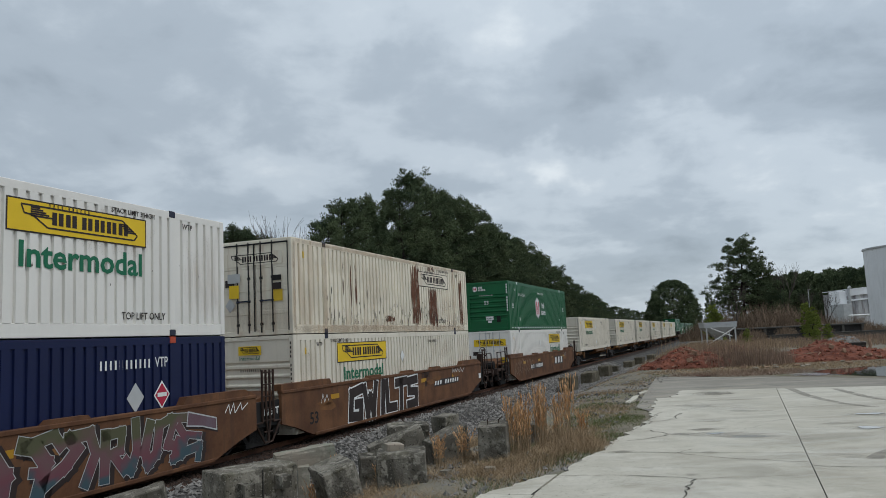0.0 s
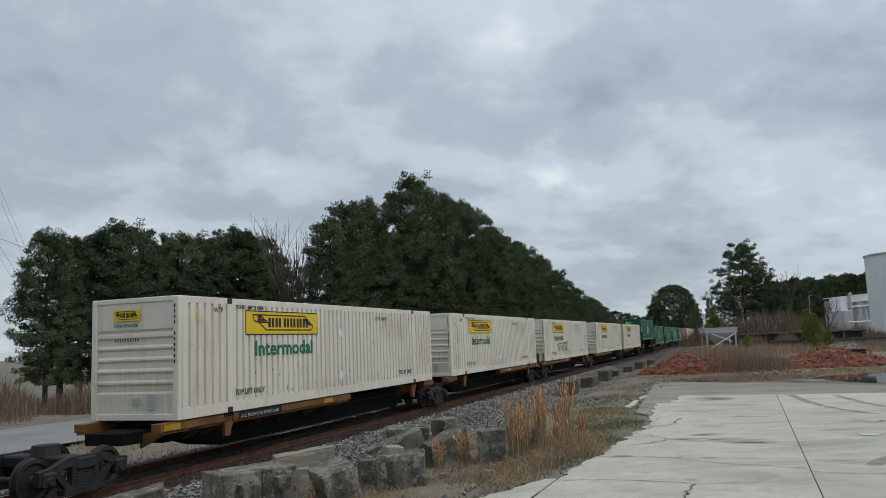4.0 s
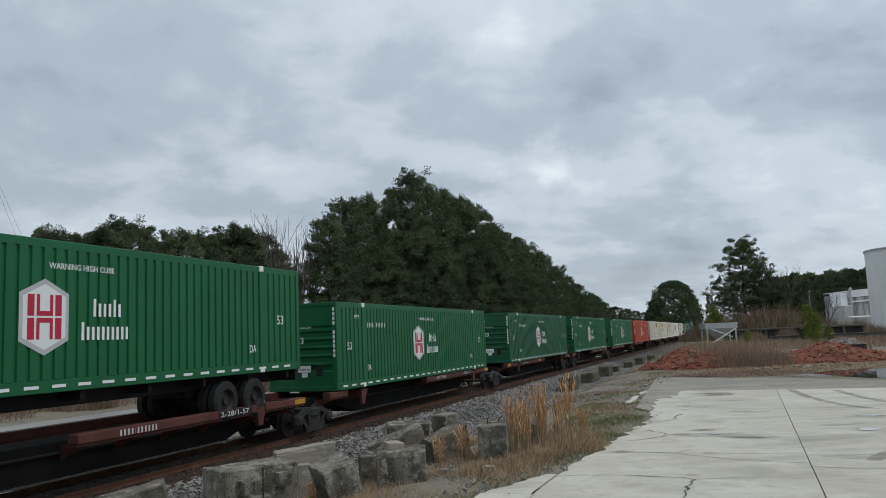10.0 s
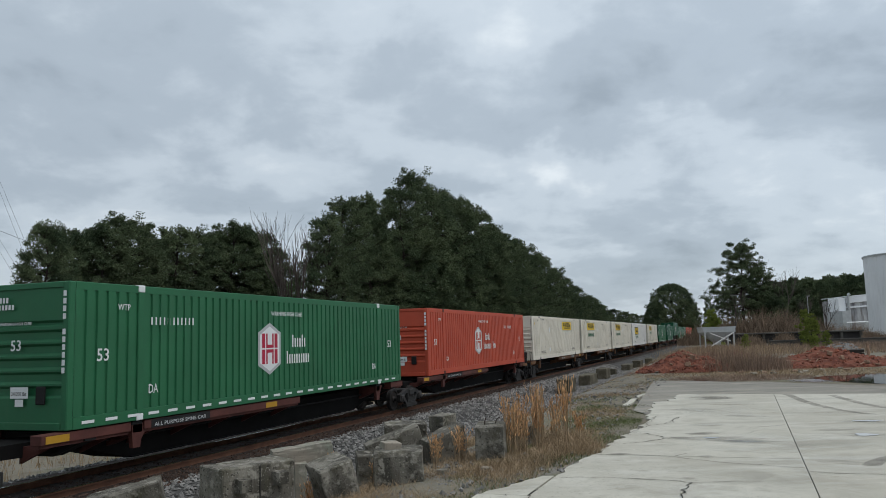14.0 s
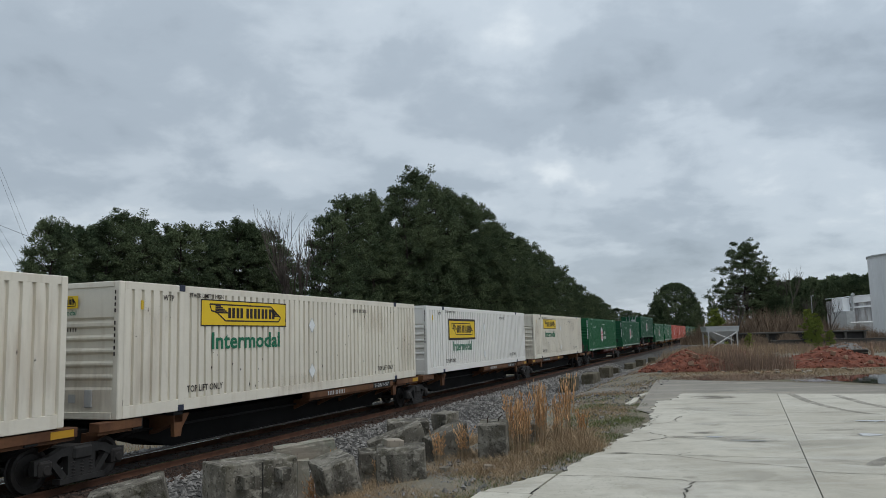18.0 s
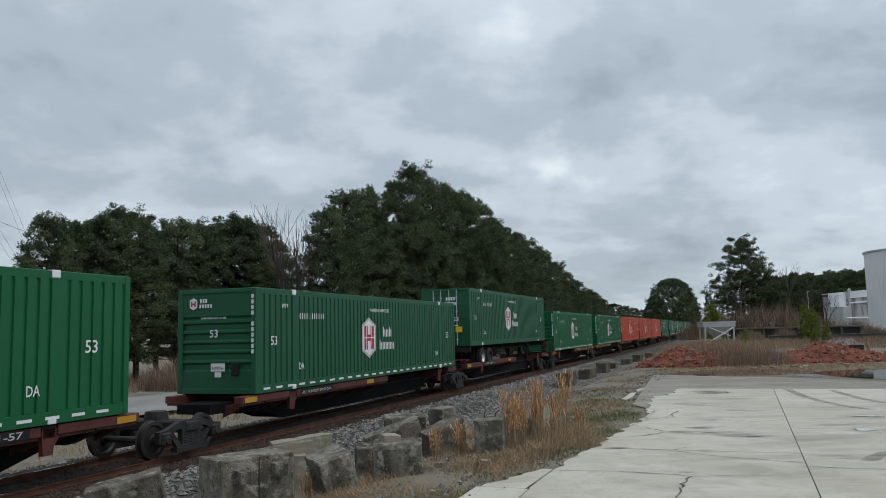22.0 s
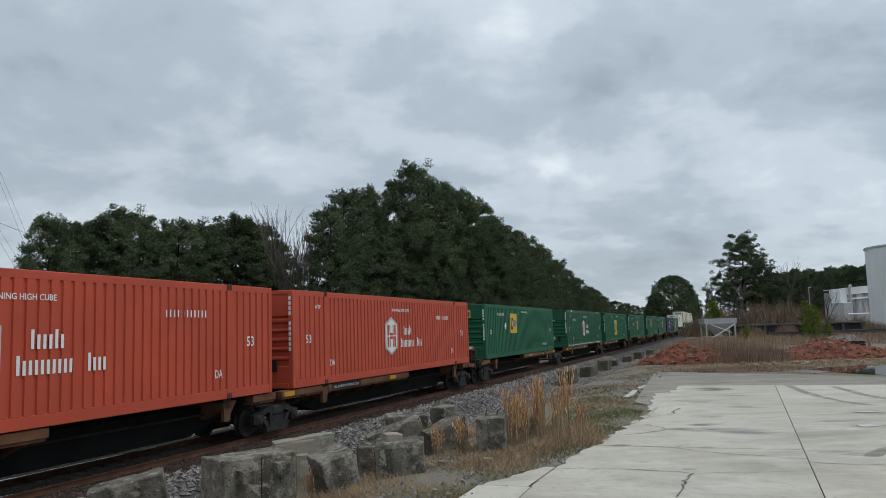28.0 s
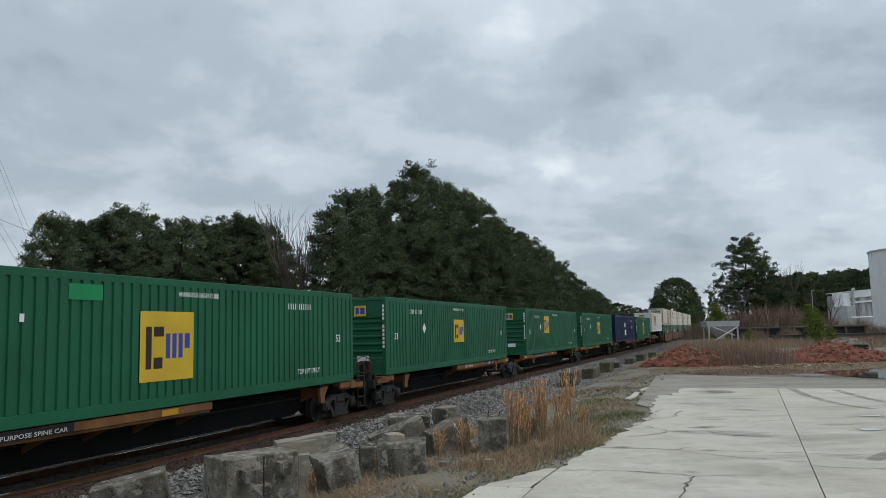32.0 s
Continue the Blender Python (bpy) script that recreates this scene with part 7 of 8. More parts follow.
slab([(18.6, 11.04), (18.75, 10.92), (19.6, 10.95), (20.5, 10.93), (20.7, 11.06), (19.5, 11.1)], -0.006)
slab([(21.2, 11.05), (21.5, 10.97), (22.3, 11.06), (22.4, 11.15), (21.6, 11.16)], -0.008)


def crack(name, pts, w, mat=None, z=0.006, wobble=0.03, label="", taper=True):
    """A thin wandering line on the slabs through the (s, l) points."""
    line_pts = []
    for a, b in zip(pts, pts[1:]):
        n = max(2, int(math.hypot(b[0] - a[0], b[1] - a[1]) / 0.14))
        for i in range(n):
            q = i / n
            line_pts.append((a[0] + (b[0] - a[0]) * q + rs.uniform(-wobble, wobble), a[1] + (b[1] - a[1]) * q + rs.uniform(-wobble, wobble)))
    line_pts.append(pts[-1])
    V, F = [], []
    for i, q in enumerate(line_pts):
        a, b = line_pts[max(0, i - 1)], line_pts[min(len(line_pts) - 1, i + 1)]
        d = Vector((b[0] - a[0], b[1] - a[1])).normalized()
        k = w * (rs.uniform(0.3, 1.0) if taper else 1.0)
        for sg in (-1, 1):
            V.append((*yard(q[0] - d.y * k * sg, q[1] + d.x * k * sg), PAD_Z + z))
    F = [(2 * i, 2 * i + 1, 2 * i + 3, 2 * i + 2) for i in range(len(line_pts) - 1)]
    me = Mesh()
    me.v, me.f = V, F
    part(name, me, mat or CRACK, yard_ob, label)


crack("crack", [(11.0, 11.6), (11.1, 12.03), (11.0, 12.39), (10.91, 12.58), (10.59, 13.11), (10.47, 13.56), (10.32, 14.08)], 0.009, wobble=0.02)
crack("crack", [(10.07, 14.09), (10.01, 14.49), (10.02, 14.83), (10.1, 16.0)], 0.010, wobble=0.015)
crack("crack", [(10.99, 12.54), (11.15, 12.6), (11.32, 12.69)], 0.007)
crack("crack", [(9.19, 11.26), (9.29, 11.83), (9.28, 12.16), (9.2, 12.68), (9.13, 12.8)], 0.010, wobble=0.012)
crack("crack", [(9.13, 12.8), (9.25, 13.13), (9.33, 13.51), (9.43, 13.87)], 0.006, wobble=0.02)
crack("crack", [(9.13, 12.8), (8.95, 12.74), (8.87, 12.79), (8.7, 12.72), (8.6, 12.77), (8.49, 12.72), (8.31, 12.76), (7.9, 12.7)], 0.011, wobble=0.018)
crack("crack", [(15.02, 12.13), (15.41, 12.27), (16.04, 12.33)], 0.010, wobble=0.04)
crack("crack", [(14.41, 13.56), (14.57, 13.88), (14.85, 14.19)], 0.010)
crack("crack", [(21.13, 13.22), (20.31, 13.33)], 0.014)
crack("crack", [(13.41, 13.4), (13.93, 13.72)], 0.006)
crack("crack", [(12.16, 11.70), (12.37, 11.99), (12.81, 12.27)], 0.010)
crack("crack", [(13.53, 11.7), (13.4, 11.93), (12.93, 12.27)], 0.011)
crack("crack", [(16.03, 12.32), (15.05, 12.27), (14.61, 11.93)], 0.009, wobble=0.05)
crack("crack", [(13.16, 11.66), (14.62, 11.86), (16.25, 11.9), (16.24, 11.95)], 0.009, wobble=0.06)
crack("crack", [(13.6, 14.3), (13.7, 16.5), (13.4, 19)], 0.006)
crack("crack", [(16.9, 12.2), (17.0, 14.0), (16.9, 16.8), (17.2, 20)], 0.006)
TYRE = film("tyre_dust", (0.20, 0.18, 0.155), ("X", "Y"), stretch=(1, 1, 1), scale=5.0, lo=0.2, hi=0.75, soft=14.0, strength=0.42)
DAMP = film("damp_stain", (0.19, 0.175, 0.145), ("X", "Y"), rough=0.6, stretch=(0.6, 1.8, 1), scale=4.5, lo=0.28, hi=0.62, soft=2.0, strength=0.22)
MUD = film("mud_smear", (0.13, 0.112, 0.09), ("X", "Y"), rough=0.8, stretch=(0.6, 1.8, 1), scale=5.0, lo=0.32, hi=0.62, soft=2.0, strength=0.4)
WEARM = film("worn_mottling", (0.30, 0.285, 0.24), ("X", "Y"), rough=0.85, scale=0.9, lo=0.36, hi=0.9, soft=2.0, strength=0.25)
PALEM = film("pale_scuffing", (0.68, 0.67, 0.62), ("X", "Y"), rough=0.85, scale=1.1, lo=0.36, hi=0.9, soft=2.0, strength=0.25)
for pts in ([(21.89, 14.72), (20.9, 14.82), (19.72, 14.93), (18.67, 15.11), (17.81, 15.31), (17.37, 15.47), (16.6, 15.9)], [(21.44, 15.73), (20.38, 15.85), (19.0, 16.05), (18.12, 16.29), (17.2, 16.9)], [(10.6, 14.8), (10.9, 14.92), (11.25, 15.1), (11.6, 15.5)]):
    crack("tyre_mark", pts, 0.10, TYRE, 0.005, 0.01, "curved dark tyre track", False)


def stain(mat, label, cs, cl, rs_, rl, z=0.0035, turn=0.0, name="stain"):
    """An oval of dirt or damp lying on the slabs; edges fade out."""
    pts = []
    for i in range(20):
        a = 6.2832 * i / 20
        p, q = rs_ * math.cos(a), rl * math.sin(a)
        pts.append((*yard(cs + p * math.cos(turn) - q * math.sin(turn), cl + p * math.sin(turn) + q * math.cos(turn)), PAD_Z + z))
    part(name, Mesh().add(pts, [tuple(range(20))]), mat, yard_ob, label)


for k, (cs, cl, rs_, rl, m_, tn) in enumerate([(11.05, 12.95, 0.16, 0.15, DAMP, 0), (9.4, 12.76, 0.10, 0.12, DAMP, 0), (12.95, 12.45, 0.16, 0.34, MUD, 0.0), (14.73, 12.9, 0.22, 0.45, DAMP, 0.1), (13.5, 12.85, 0.16, 0.4, MUD, -0.6), (12.6, 13.5, 0.18, 0.6, DAMP, 0.05),
                                               (14.2, 14.95, 0.18, 0.5, DAMP, -0.3), (12.9, 13.1, 0.3, 1.0, DAMP, 0), (15.5, 15.6, 0.5, 0.7, DAMP, 0.1), (13.6, 15.3, 0.35, 0.55, DAMP, 0), (14.5, 16.5, 0.2, 1.2, MUD, 0.1), (17.5, 12.6, 0.5, 0.6, DAMP, 0.4), (20.6, 12.9, 0.6, 0.7, MUD, 0.2),
                                               (10.8, 14.6, 0.15, 0.5, DAMP, 0.4), (11.1, 11.75, 0.08, 0.25, MUD, 0.1), (16.3, 13.6, 0.15, 0.6, DAMP, 0.2), (18.8, 13.4, 0.2, 0.8, DAMP, -0.1)]):
    stain(m_, "dark damp stain" if m_ is DAMP else "dark smear of mud", cs, cl, rs_, rl, 0.0036 + 0.0001 * k, tn)
rr = random.Random(31)
for k in range(16):
    stain(WEARM if k % 2 else PALEM, "faint worn mottling" if k % 2 else "pale scuffed patch", rr.uniform(8, 21), rr.uniform(12, 20), rr.uniform(0.5, 1.6), rr.uniform(0.6, 1.6), 0.0012 + 0.0001 * k, rr.uniform(0, 3), "worn_patch")


def pool(name, mat, label, cs, cl, rs_, rl, z, seed, n=26, category="puddle"):
    r_ = random.Random(seed)
    ph = [r_.uniform(0, 6.28) for _ in range(4)]
    pts = []
    for i in range(n):
        a = 6.2832 * i / n
        k = 1 + 0.22 * math.sin(2 * a + ph[0]) + 0.16 * math.sin(3 * a + ph[1]) + 0.1 * math.sin(5 * a + ph[2]) + 0.07 * math.sin(9 * a + ph[3])
        pts.append((*yard(cs + rs_ * k * math.cos(a), cl + rl * k * math.sin(a)), z))
    me = Mesh().add(pts, [tuple(range(n))])
    return whole(name, me, mat, label, category, "puddles on the yard")


pool("puddle", WETFILM, "thin film of water on the concrete slab", 12.97, 12.98, 0.07, 0.14, PAD_Z + 0.009, 1)
pool("puddle", WETFILM, "thin film of water on the concrete slab", 15.56, 15.58, 0.12, 0.22, PAD_Z + 0.009, 2)
pool("puddle", WETFILM, "thin film of water on the concrete slab", 13.59, 15.25, 0.13, 0.20, PAD_Z + 0.009, 3)
pool("puddle", WETFILM, "thin film of water on the concrete slab", 12.6, 13.5, 0.05, 0.3, PAD_Z + 0.009, 4)
pool("puddle", WATER, "broad brown puddle mirroring the sky beside the apron", 28.4, 19.6, 4.6, 2.5, 1.036, 6)
pool("puddle", WATER, "small puddle mirroring the sky at the apron's edge", 28.6, 12.5, 0.7, 0.28, PAD_Z + 0.002, 7)

# ---- spoil heaps of red clay ----
CLAY = material("red_clay", (0.15, 0.040, 0.022), 0.95, vary=0.5, scale=2.6, fine=9, bump=1.0, bump_d=0.06, second=(0.23, 0.082, 0.05))
CLOD = material("clay_clods", (0.20, 0.068, 0.042), 0.95, vary=0.3, scale=4, fine=20, bump=0.3, island=0.5)
TAN = material("tan_rubble", (0.30, 0.19, 0.13), 0.95, vary=0.3, scale=4, fine=20, bump=0.4)


def heap(label, cx, cy, rx, ry, h, seed, n=44):
    me = Mesh()
    for i in range(n + 1):
        for j in range(n + 1):
            u, w = 2 * i / n - 1, 2 * j / n - 1
            x, y = cx + u * rx, cy + w * ry
            q = math.sqrt(u * u + w * w)
            k = max(0.0, 1 - q) ** 0.8 * (1 + 0.45 * noise.noise((x * 0.9 + seed, y * 0.9, 0))) + 0.10 * noise.noise((x * 3.1, y * 3.1, seed)) * (1 if q < 0.95 else 0)
            k += 0.05 * noise.noise((x * 8, y * 8, seed)) * (1 if q < 0.95 else 0)
            me.v.append((x, y, 1.0 + (h * k if q < 0.97 else -0.08)))
    me.f = [(i * (n + 1) + j, (i + 1) * (n + 1) + j, (i + 1) * (n + 1) + j + 1, i * (n + 1) + j + 1) for i in range(n) for j in range(n)]
    t = thing("clay_heap", label, "dirt pile", "spoil heaps")
    part("clay_body", me, CLAY, t)
    r_ = random.Random(seed)
    clods = Mesh()
    for i in range(420):
        a, q = r_.random() * 6.283, math.sqrt(r_.random())
        x, y = cx + rx * q * math.cos(a), cy + ry * q * math.sin(a)
        z = 1.0 + h * max(0, 1 - q) ** 0.8 * (1 + 0.45 * noise.noise((x * 0.9 + seed, y * 0.9, 0)))
        k = r_.uniform(0.03, 0.10)
        vs = [Vector(q_) * k * r_.uniform(0.6, 1.3) + Vector((x, y, z)) for q_ in ((1, 0, 0), (-1, 0, 0), (0, 1, 0), (0, -1, 0), (0, 0, 1), (0, 0, -1))]
        clods.add(vs, [(0, 2, 4), (2, 1, 4), (1, 3, 4), (3, 0, 4), (2, 0, 5), (1, 2, 5), (3, 1, 5), (0, 3, 5)])
    part("clods", clods, CLOD, t, "loose clods of clay")["kind"] = "stuff"
    for i in range(16):
        a, q = r_.random() * 6.283, r_.uniform(0.05, 0.9)
        x, y = cx + rx * q * math.cos(a), cy - abs(ry * q * math.sin(a))
        z = 1.0 + h * max(0, 1 - q) ** 0.8 * (1 + 0.45 * noise.noise((x * 0.9 + seed, y * 0.9, 0)))
        w_ = r_.uniform(0.12, 0.4)
        stick = part("root", Mesh().tube((-w_, 0, 0), (0, 0.03, 0.03), 0.018, 0.022, n=5).tube((0, 0.03, 0.03), (w_, 0, 0.02), 0.022, 0.01, n=5), TAN, t, "pale broken root or stick")
        stick.matrix_basis = pose(x, y, z + 0.02, r_.uniform(-20, 20), r_.uniform(-25, 25), r_.uniform(-60, 60))
    for i in range(6):
        a, q = r_.random() * 6.283, r_.uniform(0.3, 0.95)
        x, y = cx + rx * q * math.cos(a), cy - abs(ry * q * math.sin(a))
        z = 1.0 + h * max(0, 1 - q) ** 0.8
        me = rough_block(r_.uniform(0.12, 0.34), r_.uniform(0.10, 0.24), r_.uniform(0.08, 0.22), seed * 10 + i, cut=0.04, chip=0.10)
        me.materials.append(TAN)
        c = part("rubble_chunk", me, None, t, "tan broken chunk of masonry")
        c.matrix_basis = pose(x, y, z, r_.uniform(-20, 20), r_.uniform(-20, 20), r_.uniform(0, 180))
    return t


heap("heap of raw red clay beside the tracks", 10.75, 34.0, 2.2, 2.0, 0.85, 3)
heap("wide heap of red clay with tan rubble", 17.2, 34.8, 3.3, 2.2, 0.78, 5)
heap("low spread of red clay behind the weeds", 13.6, 37.0, 3.2, 1.8, 0.75, 8)
pool("clay_wash", film("wet_clay", (0.085, 0.03, 0.02), ("X", "Y"), rough=0.25, scale=1.5, lo=0.3, hi=0.6, soft=2.0, strength=0.9), "wet red clay washed over the apron", 28.0, 16.2, 1.3, 0.9, 1.034, 15, category="mud")
for i in range(46):
    r_ = random.Random(i + 400)
    x, y = r_.uniform(8.5, 22), r_.uniform(29.6, 33)
    me = rough_block(0.2, 0.16, 0.10, i, cut=0.03, chip=0.03)
    me.materials.append((TAN, PALEBLOCK, BLOCK)[i % 3])
    t = tagged(new("rubble_chunk", me), "loose chunk of broken masonry on the rough ground", "rubble", "rubble along the apron")
    t.matrix_world = pose(x, y, 1.0, r_.uniform(-20, 20), 0, i * 50) @ Matrix.Scale(r_.uniform(0.35, 1.2), 4)

# ---- hopper, dock wall and timber stack ----
GALV = material("dull_galvanised_steel", (0.46, 0.47, 0.47), 0.55, metal=0.3, vary=0.15, scale=1.5, fine=20, bump=0.05, streak=0.3, streak_col=(0.25, 0.22, 0.2))
hop = thing("loading_hopper", "dull grey steel hopper on splayed legs", "hopper")
hm = Mesh()
x0, x1, d0, zt = -1.5, 1.5, 1.0, 2.08
rim = [(x0, -d0), (x1, -d0), (x1, d0), (x0, d0)]
low = [(-0.28, -0.25), (0.28, -0.25), (0.28, 0.25), (-0.28, 0.25)]
hm.add([(a, b, zt) for a, b in rim] + [(a, b, zt - 0.46) for a, b in rim] + [(a, b, 0.62) for a, b in low], [(0, 1, 5, 4), (1, 2, 6, 5), (2, 3, 7, 6), (3, 0, 4, 7), (4, 5, 9, 8), (5, 6, 10, 9), (6, 7, 11, 10), (7, 4, 8, 11)])
part("bin", hm, GALV, hop)
part("rim", Mesh().box(x0 - 0.05, x1 + 0.05, -d0 - 0.05, -d0, zt - 0.1, zt + 0.03).box(x0 - 0.05, x1 + 0.05, d0, d0 + 0.05, zt - 0.1, zt + 0.03).box(x0 - 0.05, x0, -d0, d0, zt - 0.1, zt + 0.03).box(x1, x1 + 0.05, -d0, d0, zt - 0.1, zt + 0.03), GALV, hop)
for a in (-1.32, 1.32):
    for b in (-0.95, 0.95):
        part("leg", Mesh().box(a - 0.06, a + 0.06, b - 0.06, b + 0.06, -0.1, zt - 0.3), GALV, hop)
part("brace", Mesh().tube((-1.15, -1.02, 0.12), (1.3, -1.02, 1.55), 0.05, n=6), WHITEINK, hop)
part("brace", Mesh().tube((1.0, -1.0, 0.75), (-0.9, -1.0, 1.55), 0.04, n=6), WHITEINK, hop)
part("chute", Mesh().bevel_box(-0.3, 0.3, -0.27, 0.27, 0.42, 0.64, 0.02), GALV, hop)
hop.matrix_world = pose(26.15, 73.3, 1.02, 0, 0, -4)

DOCKTOP = material("dock_concrete", (0.085, 0.08, 0.072), 0.9, vary=0.3, scale=0.8, fine=8, bump=0.2)
DARKWALL = material("near_black_wall", (0.035, 0.033, 0.032), 0.9, vary=0.4, scale=0.8, fine=8, bump=0.2)
dock = thing("loading_dock", "long low loading dock with a dark face", "dock", kind="")
part("deck", Mesh().bevel_box(-9, 8.5, -0.3, 6, 1.15, 1.33, 0.02), DOCKTOP, dock)
# solid near-black block set back under the deck, behind the pillars
part("face", Mesh().box(-8.9, 8.4, 0.1, 6, -0.1, 1.15), DARKWALL, dock)
for k in range(8):
    part("pillar", Mesh().bevel_box(-8.8 + 2.4 * k, -8.5 + 2.4 * k, -0.2, 0.1, -0.1, 1.15, 0.02), DOCKTOP, dock)
dock.matrix_world = pose(44, 96, 1.02, 0, 0, -2)
low_wall = thing("retaining_wall", "low pale concrete retaining wall in the weeds", "wall")
part("wall_body", Mesh().bevel_box(-7, 7, -0.2, 0.2, -0.2, 0.55, 0.03), DOCKTOP, low_wall)
part("coping", Mesh().bevel_box(-7.05, 7.05, -0.26, 0.26, 0.55, 0.65, 0.02), DOCKTOP, low_wall)
low_wall.matrix_world = pose(38.5, 74, 1.02, 0, 0, -3)
timber = thing("timber_stack", "stack of dark weathered timbers", "timber")
for k in range(3):
    for j in range(4):
        part("beam", Mesh().bevel_box(-0.6, 0.6, -0.4 + 0.21 * j, -0.22 + 0.21 * j, 0.17 * k, 0.15 + 0.17 * k, 0.01), TIE, timber)
timber.matrix_world = pose(22.5, 42.6, 1.0, 0, 0, 4)
gp_heap = heap("grey gravel pile behind the clay", 27.4, 53.0, 1.8, 1.5, 0.75, 12)
for ch in gp_heap.children:
    if ch.name.startswith("clay_body"):
        ch.name = "gravel_body"
    if ch.name.startswith(("gravel_body", "clods")):
        ch.data.materials[0] = BALLAST
gp_heap.name = "gravel_pile"
for i, (x, y, h) in enumerate([(24.6, 44.5, 0.8), (25.6, 44.0, 0.75), (26.4, 45.2, 0.9)]):
    t = tagged(new("fence_post", Mesh().bevel_box(-0.06, 0.06, -0.06, 0.06, -0.2, h, 0.01).data("fence_post", TAN)), "short weathered marker post in the weeds", "post", "marker posts")
    t.matrix_world = pose(x, y, 1.02, 0, 3 * (i - 1), 20 * i)

# ---- the plant: storage tank and stained building ----
TANKW = material("tank_white", (0.76, 0.77, 0.78), 0.55, vary=0.08, scale=0.3, fine=6, bump=0.05, streak=0.3, streak_col=(0.42, 0.41, 0.39))
SHED = layered("stained_sheet_steel", (0.50, 0.50, 0.50), [((0.13, 0.12, 0.125), 0.55, 0.42, 0.60, 0.85, (1, 1, 0.22)), ((0.62, 0.62, 0.61), 1.2, 0.50, 0.66, 0.7, (1.4, 1.4, 0.25)), ((0.24, 0.20, 0.18), 2.4, 0.54, 0.70, 0.7, (1, 1, 0.2))], 0.65, 0.3, 0.1, 0.02, 4.0)
SHEDROOF = material("pale_roof_sheet", (0.80, 0.81, 0.82), 0.6, vary=0.1, scale=0.4, bump=0.05)
tank = thing("storage_tank", "tall white cylindrical storage tank with vertical seams", "tank")
part("shell", Mesh().lathe([(7.2, 0.0), (7.2, 12.9)], 0, 0, 0, 48, axis="z"), TANKW, tank, smooth=True)
part("roof", Mesh().lathe([(7.3, 12.9), (7.3, 13.0), (0.01, 13.9)], 0, 0, 0, 48, axis="z"), TANKW, tank)
part("rim_rail", Mesh().lathe([(7.24, 12.72), (7.36, 12.72), (7.36, 12.93), (7.24, 12.93)], 0, 0, 0, 48, axis="z"), GALV, tank)
for k in range(24):
    a = k * 6.2832 / 24
    part("seam", Mesh().box(-0.03, 0.03, -7.225, -7.19, 0.0, 12.7), TANKW, tank).matrix_basis = pose(0, 0, 0, 0, 0, math.degrees(a))
tank.matrix_world = pose(75.3, 120.5, 1.0, 0, 0, 7)
plant = thing("plant_building", "grey stained sheet-steel plant building with a pale roof", "building")
wall = part("wall", Mesh().box(-4.6, 12, -0.2, 10, 0, 7.9), SHED, plant)
rib = Mesh()
for k in range(34):
    rib.box(-4.5 + 0.49 * k, -4.43 + 0.49 * k, -0.26, -0.2, 0, 6.2)
part("wall_ribs", rib, SHED, wall)
part("fascia", Mesh().prism([(-4.6, 7.1), (12, 8.4), (12, 9.5), (-4.6, 8.35)], -0.55, -0.2), SHEDROOF, plant)
part("cornice", Mesh().prism([(-4.6, 6.1), (12, 7.1), (12, 7.4), (-4.6, 6.4)], -0.5, -0.2), SHEDROOF, plant, "pale ledge under the fascia")
part("side_block", Mesh().bevel_box(-6.1, -4.65, -0.5, 4, 5.2, 8.2, 0.06), SHEDROOF, plant, "pale box at the building's corner")
part("roof", Mesh().prism([(-4.75, 8.36), (12, 9.52), (12, 9.66), (-4.75, 8.5)], -0.6, 10), SHEDROOF, plant)
part("roof_vent", Mesh().bevel_box(2.2, 3.0, 1, 2, 8.7, 9.5, 0.05), GALV, plant)
part("annex", Mesh().bevel_box(-6.3, -4.62, -2.2, 4, 0, 5.6, 0.05), GALV, plant)
part("stack_pipe", Mesh().tube((-4.25, -0.8, 0), (-4.25, -0.8, 8.6), 0.22, n=10).tube((-4.25, -0.8, 8.6), (-3.9, -0.8, 9.0), 0.3, n=10), GALV, plant)
pipe = Mesh().tube((-6, -3.2, 3.3), (5.2, -3.2, 3.3), 0.16, n=8)
part("pipe_run", pipe, WHITEINK, plant)
part("pipe_run", Mesh().tube((-0.4, -3.0, 0), (-0.4, -3.0, 5.6), 0.16, n=8), WHITEINK, plant)
part("pipe_run", Mesh().tube((4.9, -3.0, 0), (4.9, -3.0, 5.8), 0.2, n=8), WHITEINK, plant)
part("pipe_elbow", Mesh().tube((3.2, -3.4, 0.0), (3.2, -3.4, 1.3), 0.2, n=8).tube((3.2, -3.4, 1.3), (5.0, -3.4, 1.3), 0.2, n=8), WHITEINK, plant)
rail_ = Mesh()
for k in range(6):
    rail_.tube((1.0 + 0.7 * k, -3.3, 3.4), (1.0 + 0.7 * k, -3.3, 4.3), 0.04, n=5)
rail_.tube((1.0, -3.3, 4.3), (4.5, -3.3, 4.3), 0.04, n=5).tube((1.0, -3.3, 3.85), (4.5, -3.3, 3.85), 0.04, n=5)
part("walkway_rail", rail_, CARBLACK, plant)
plant.matrix_world = pose(84.4, 151.0, 0.3, 0, 0, -3)
yl = thing("light_mast", "thin grey light mast behind the brush", "mast")
part("mast", Mesh().tube((0, 0, -0.2), (0, 0, 6.4), 0.09, 0.06, n=8), GALV, yl)
part("lamp_head", Mesh().bevel_box(-0.05, 0.35, -0.08, 0.08, 6.3, 6.42, 0.02), GALV, yl)
yl.matrix_world = pose(52.9, 110.4, 1.0)

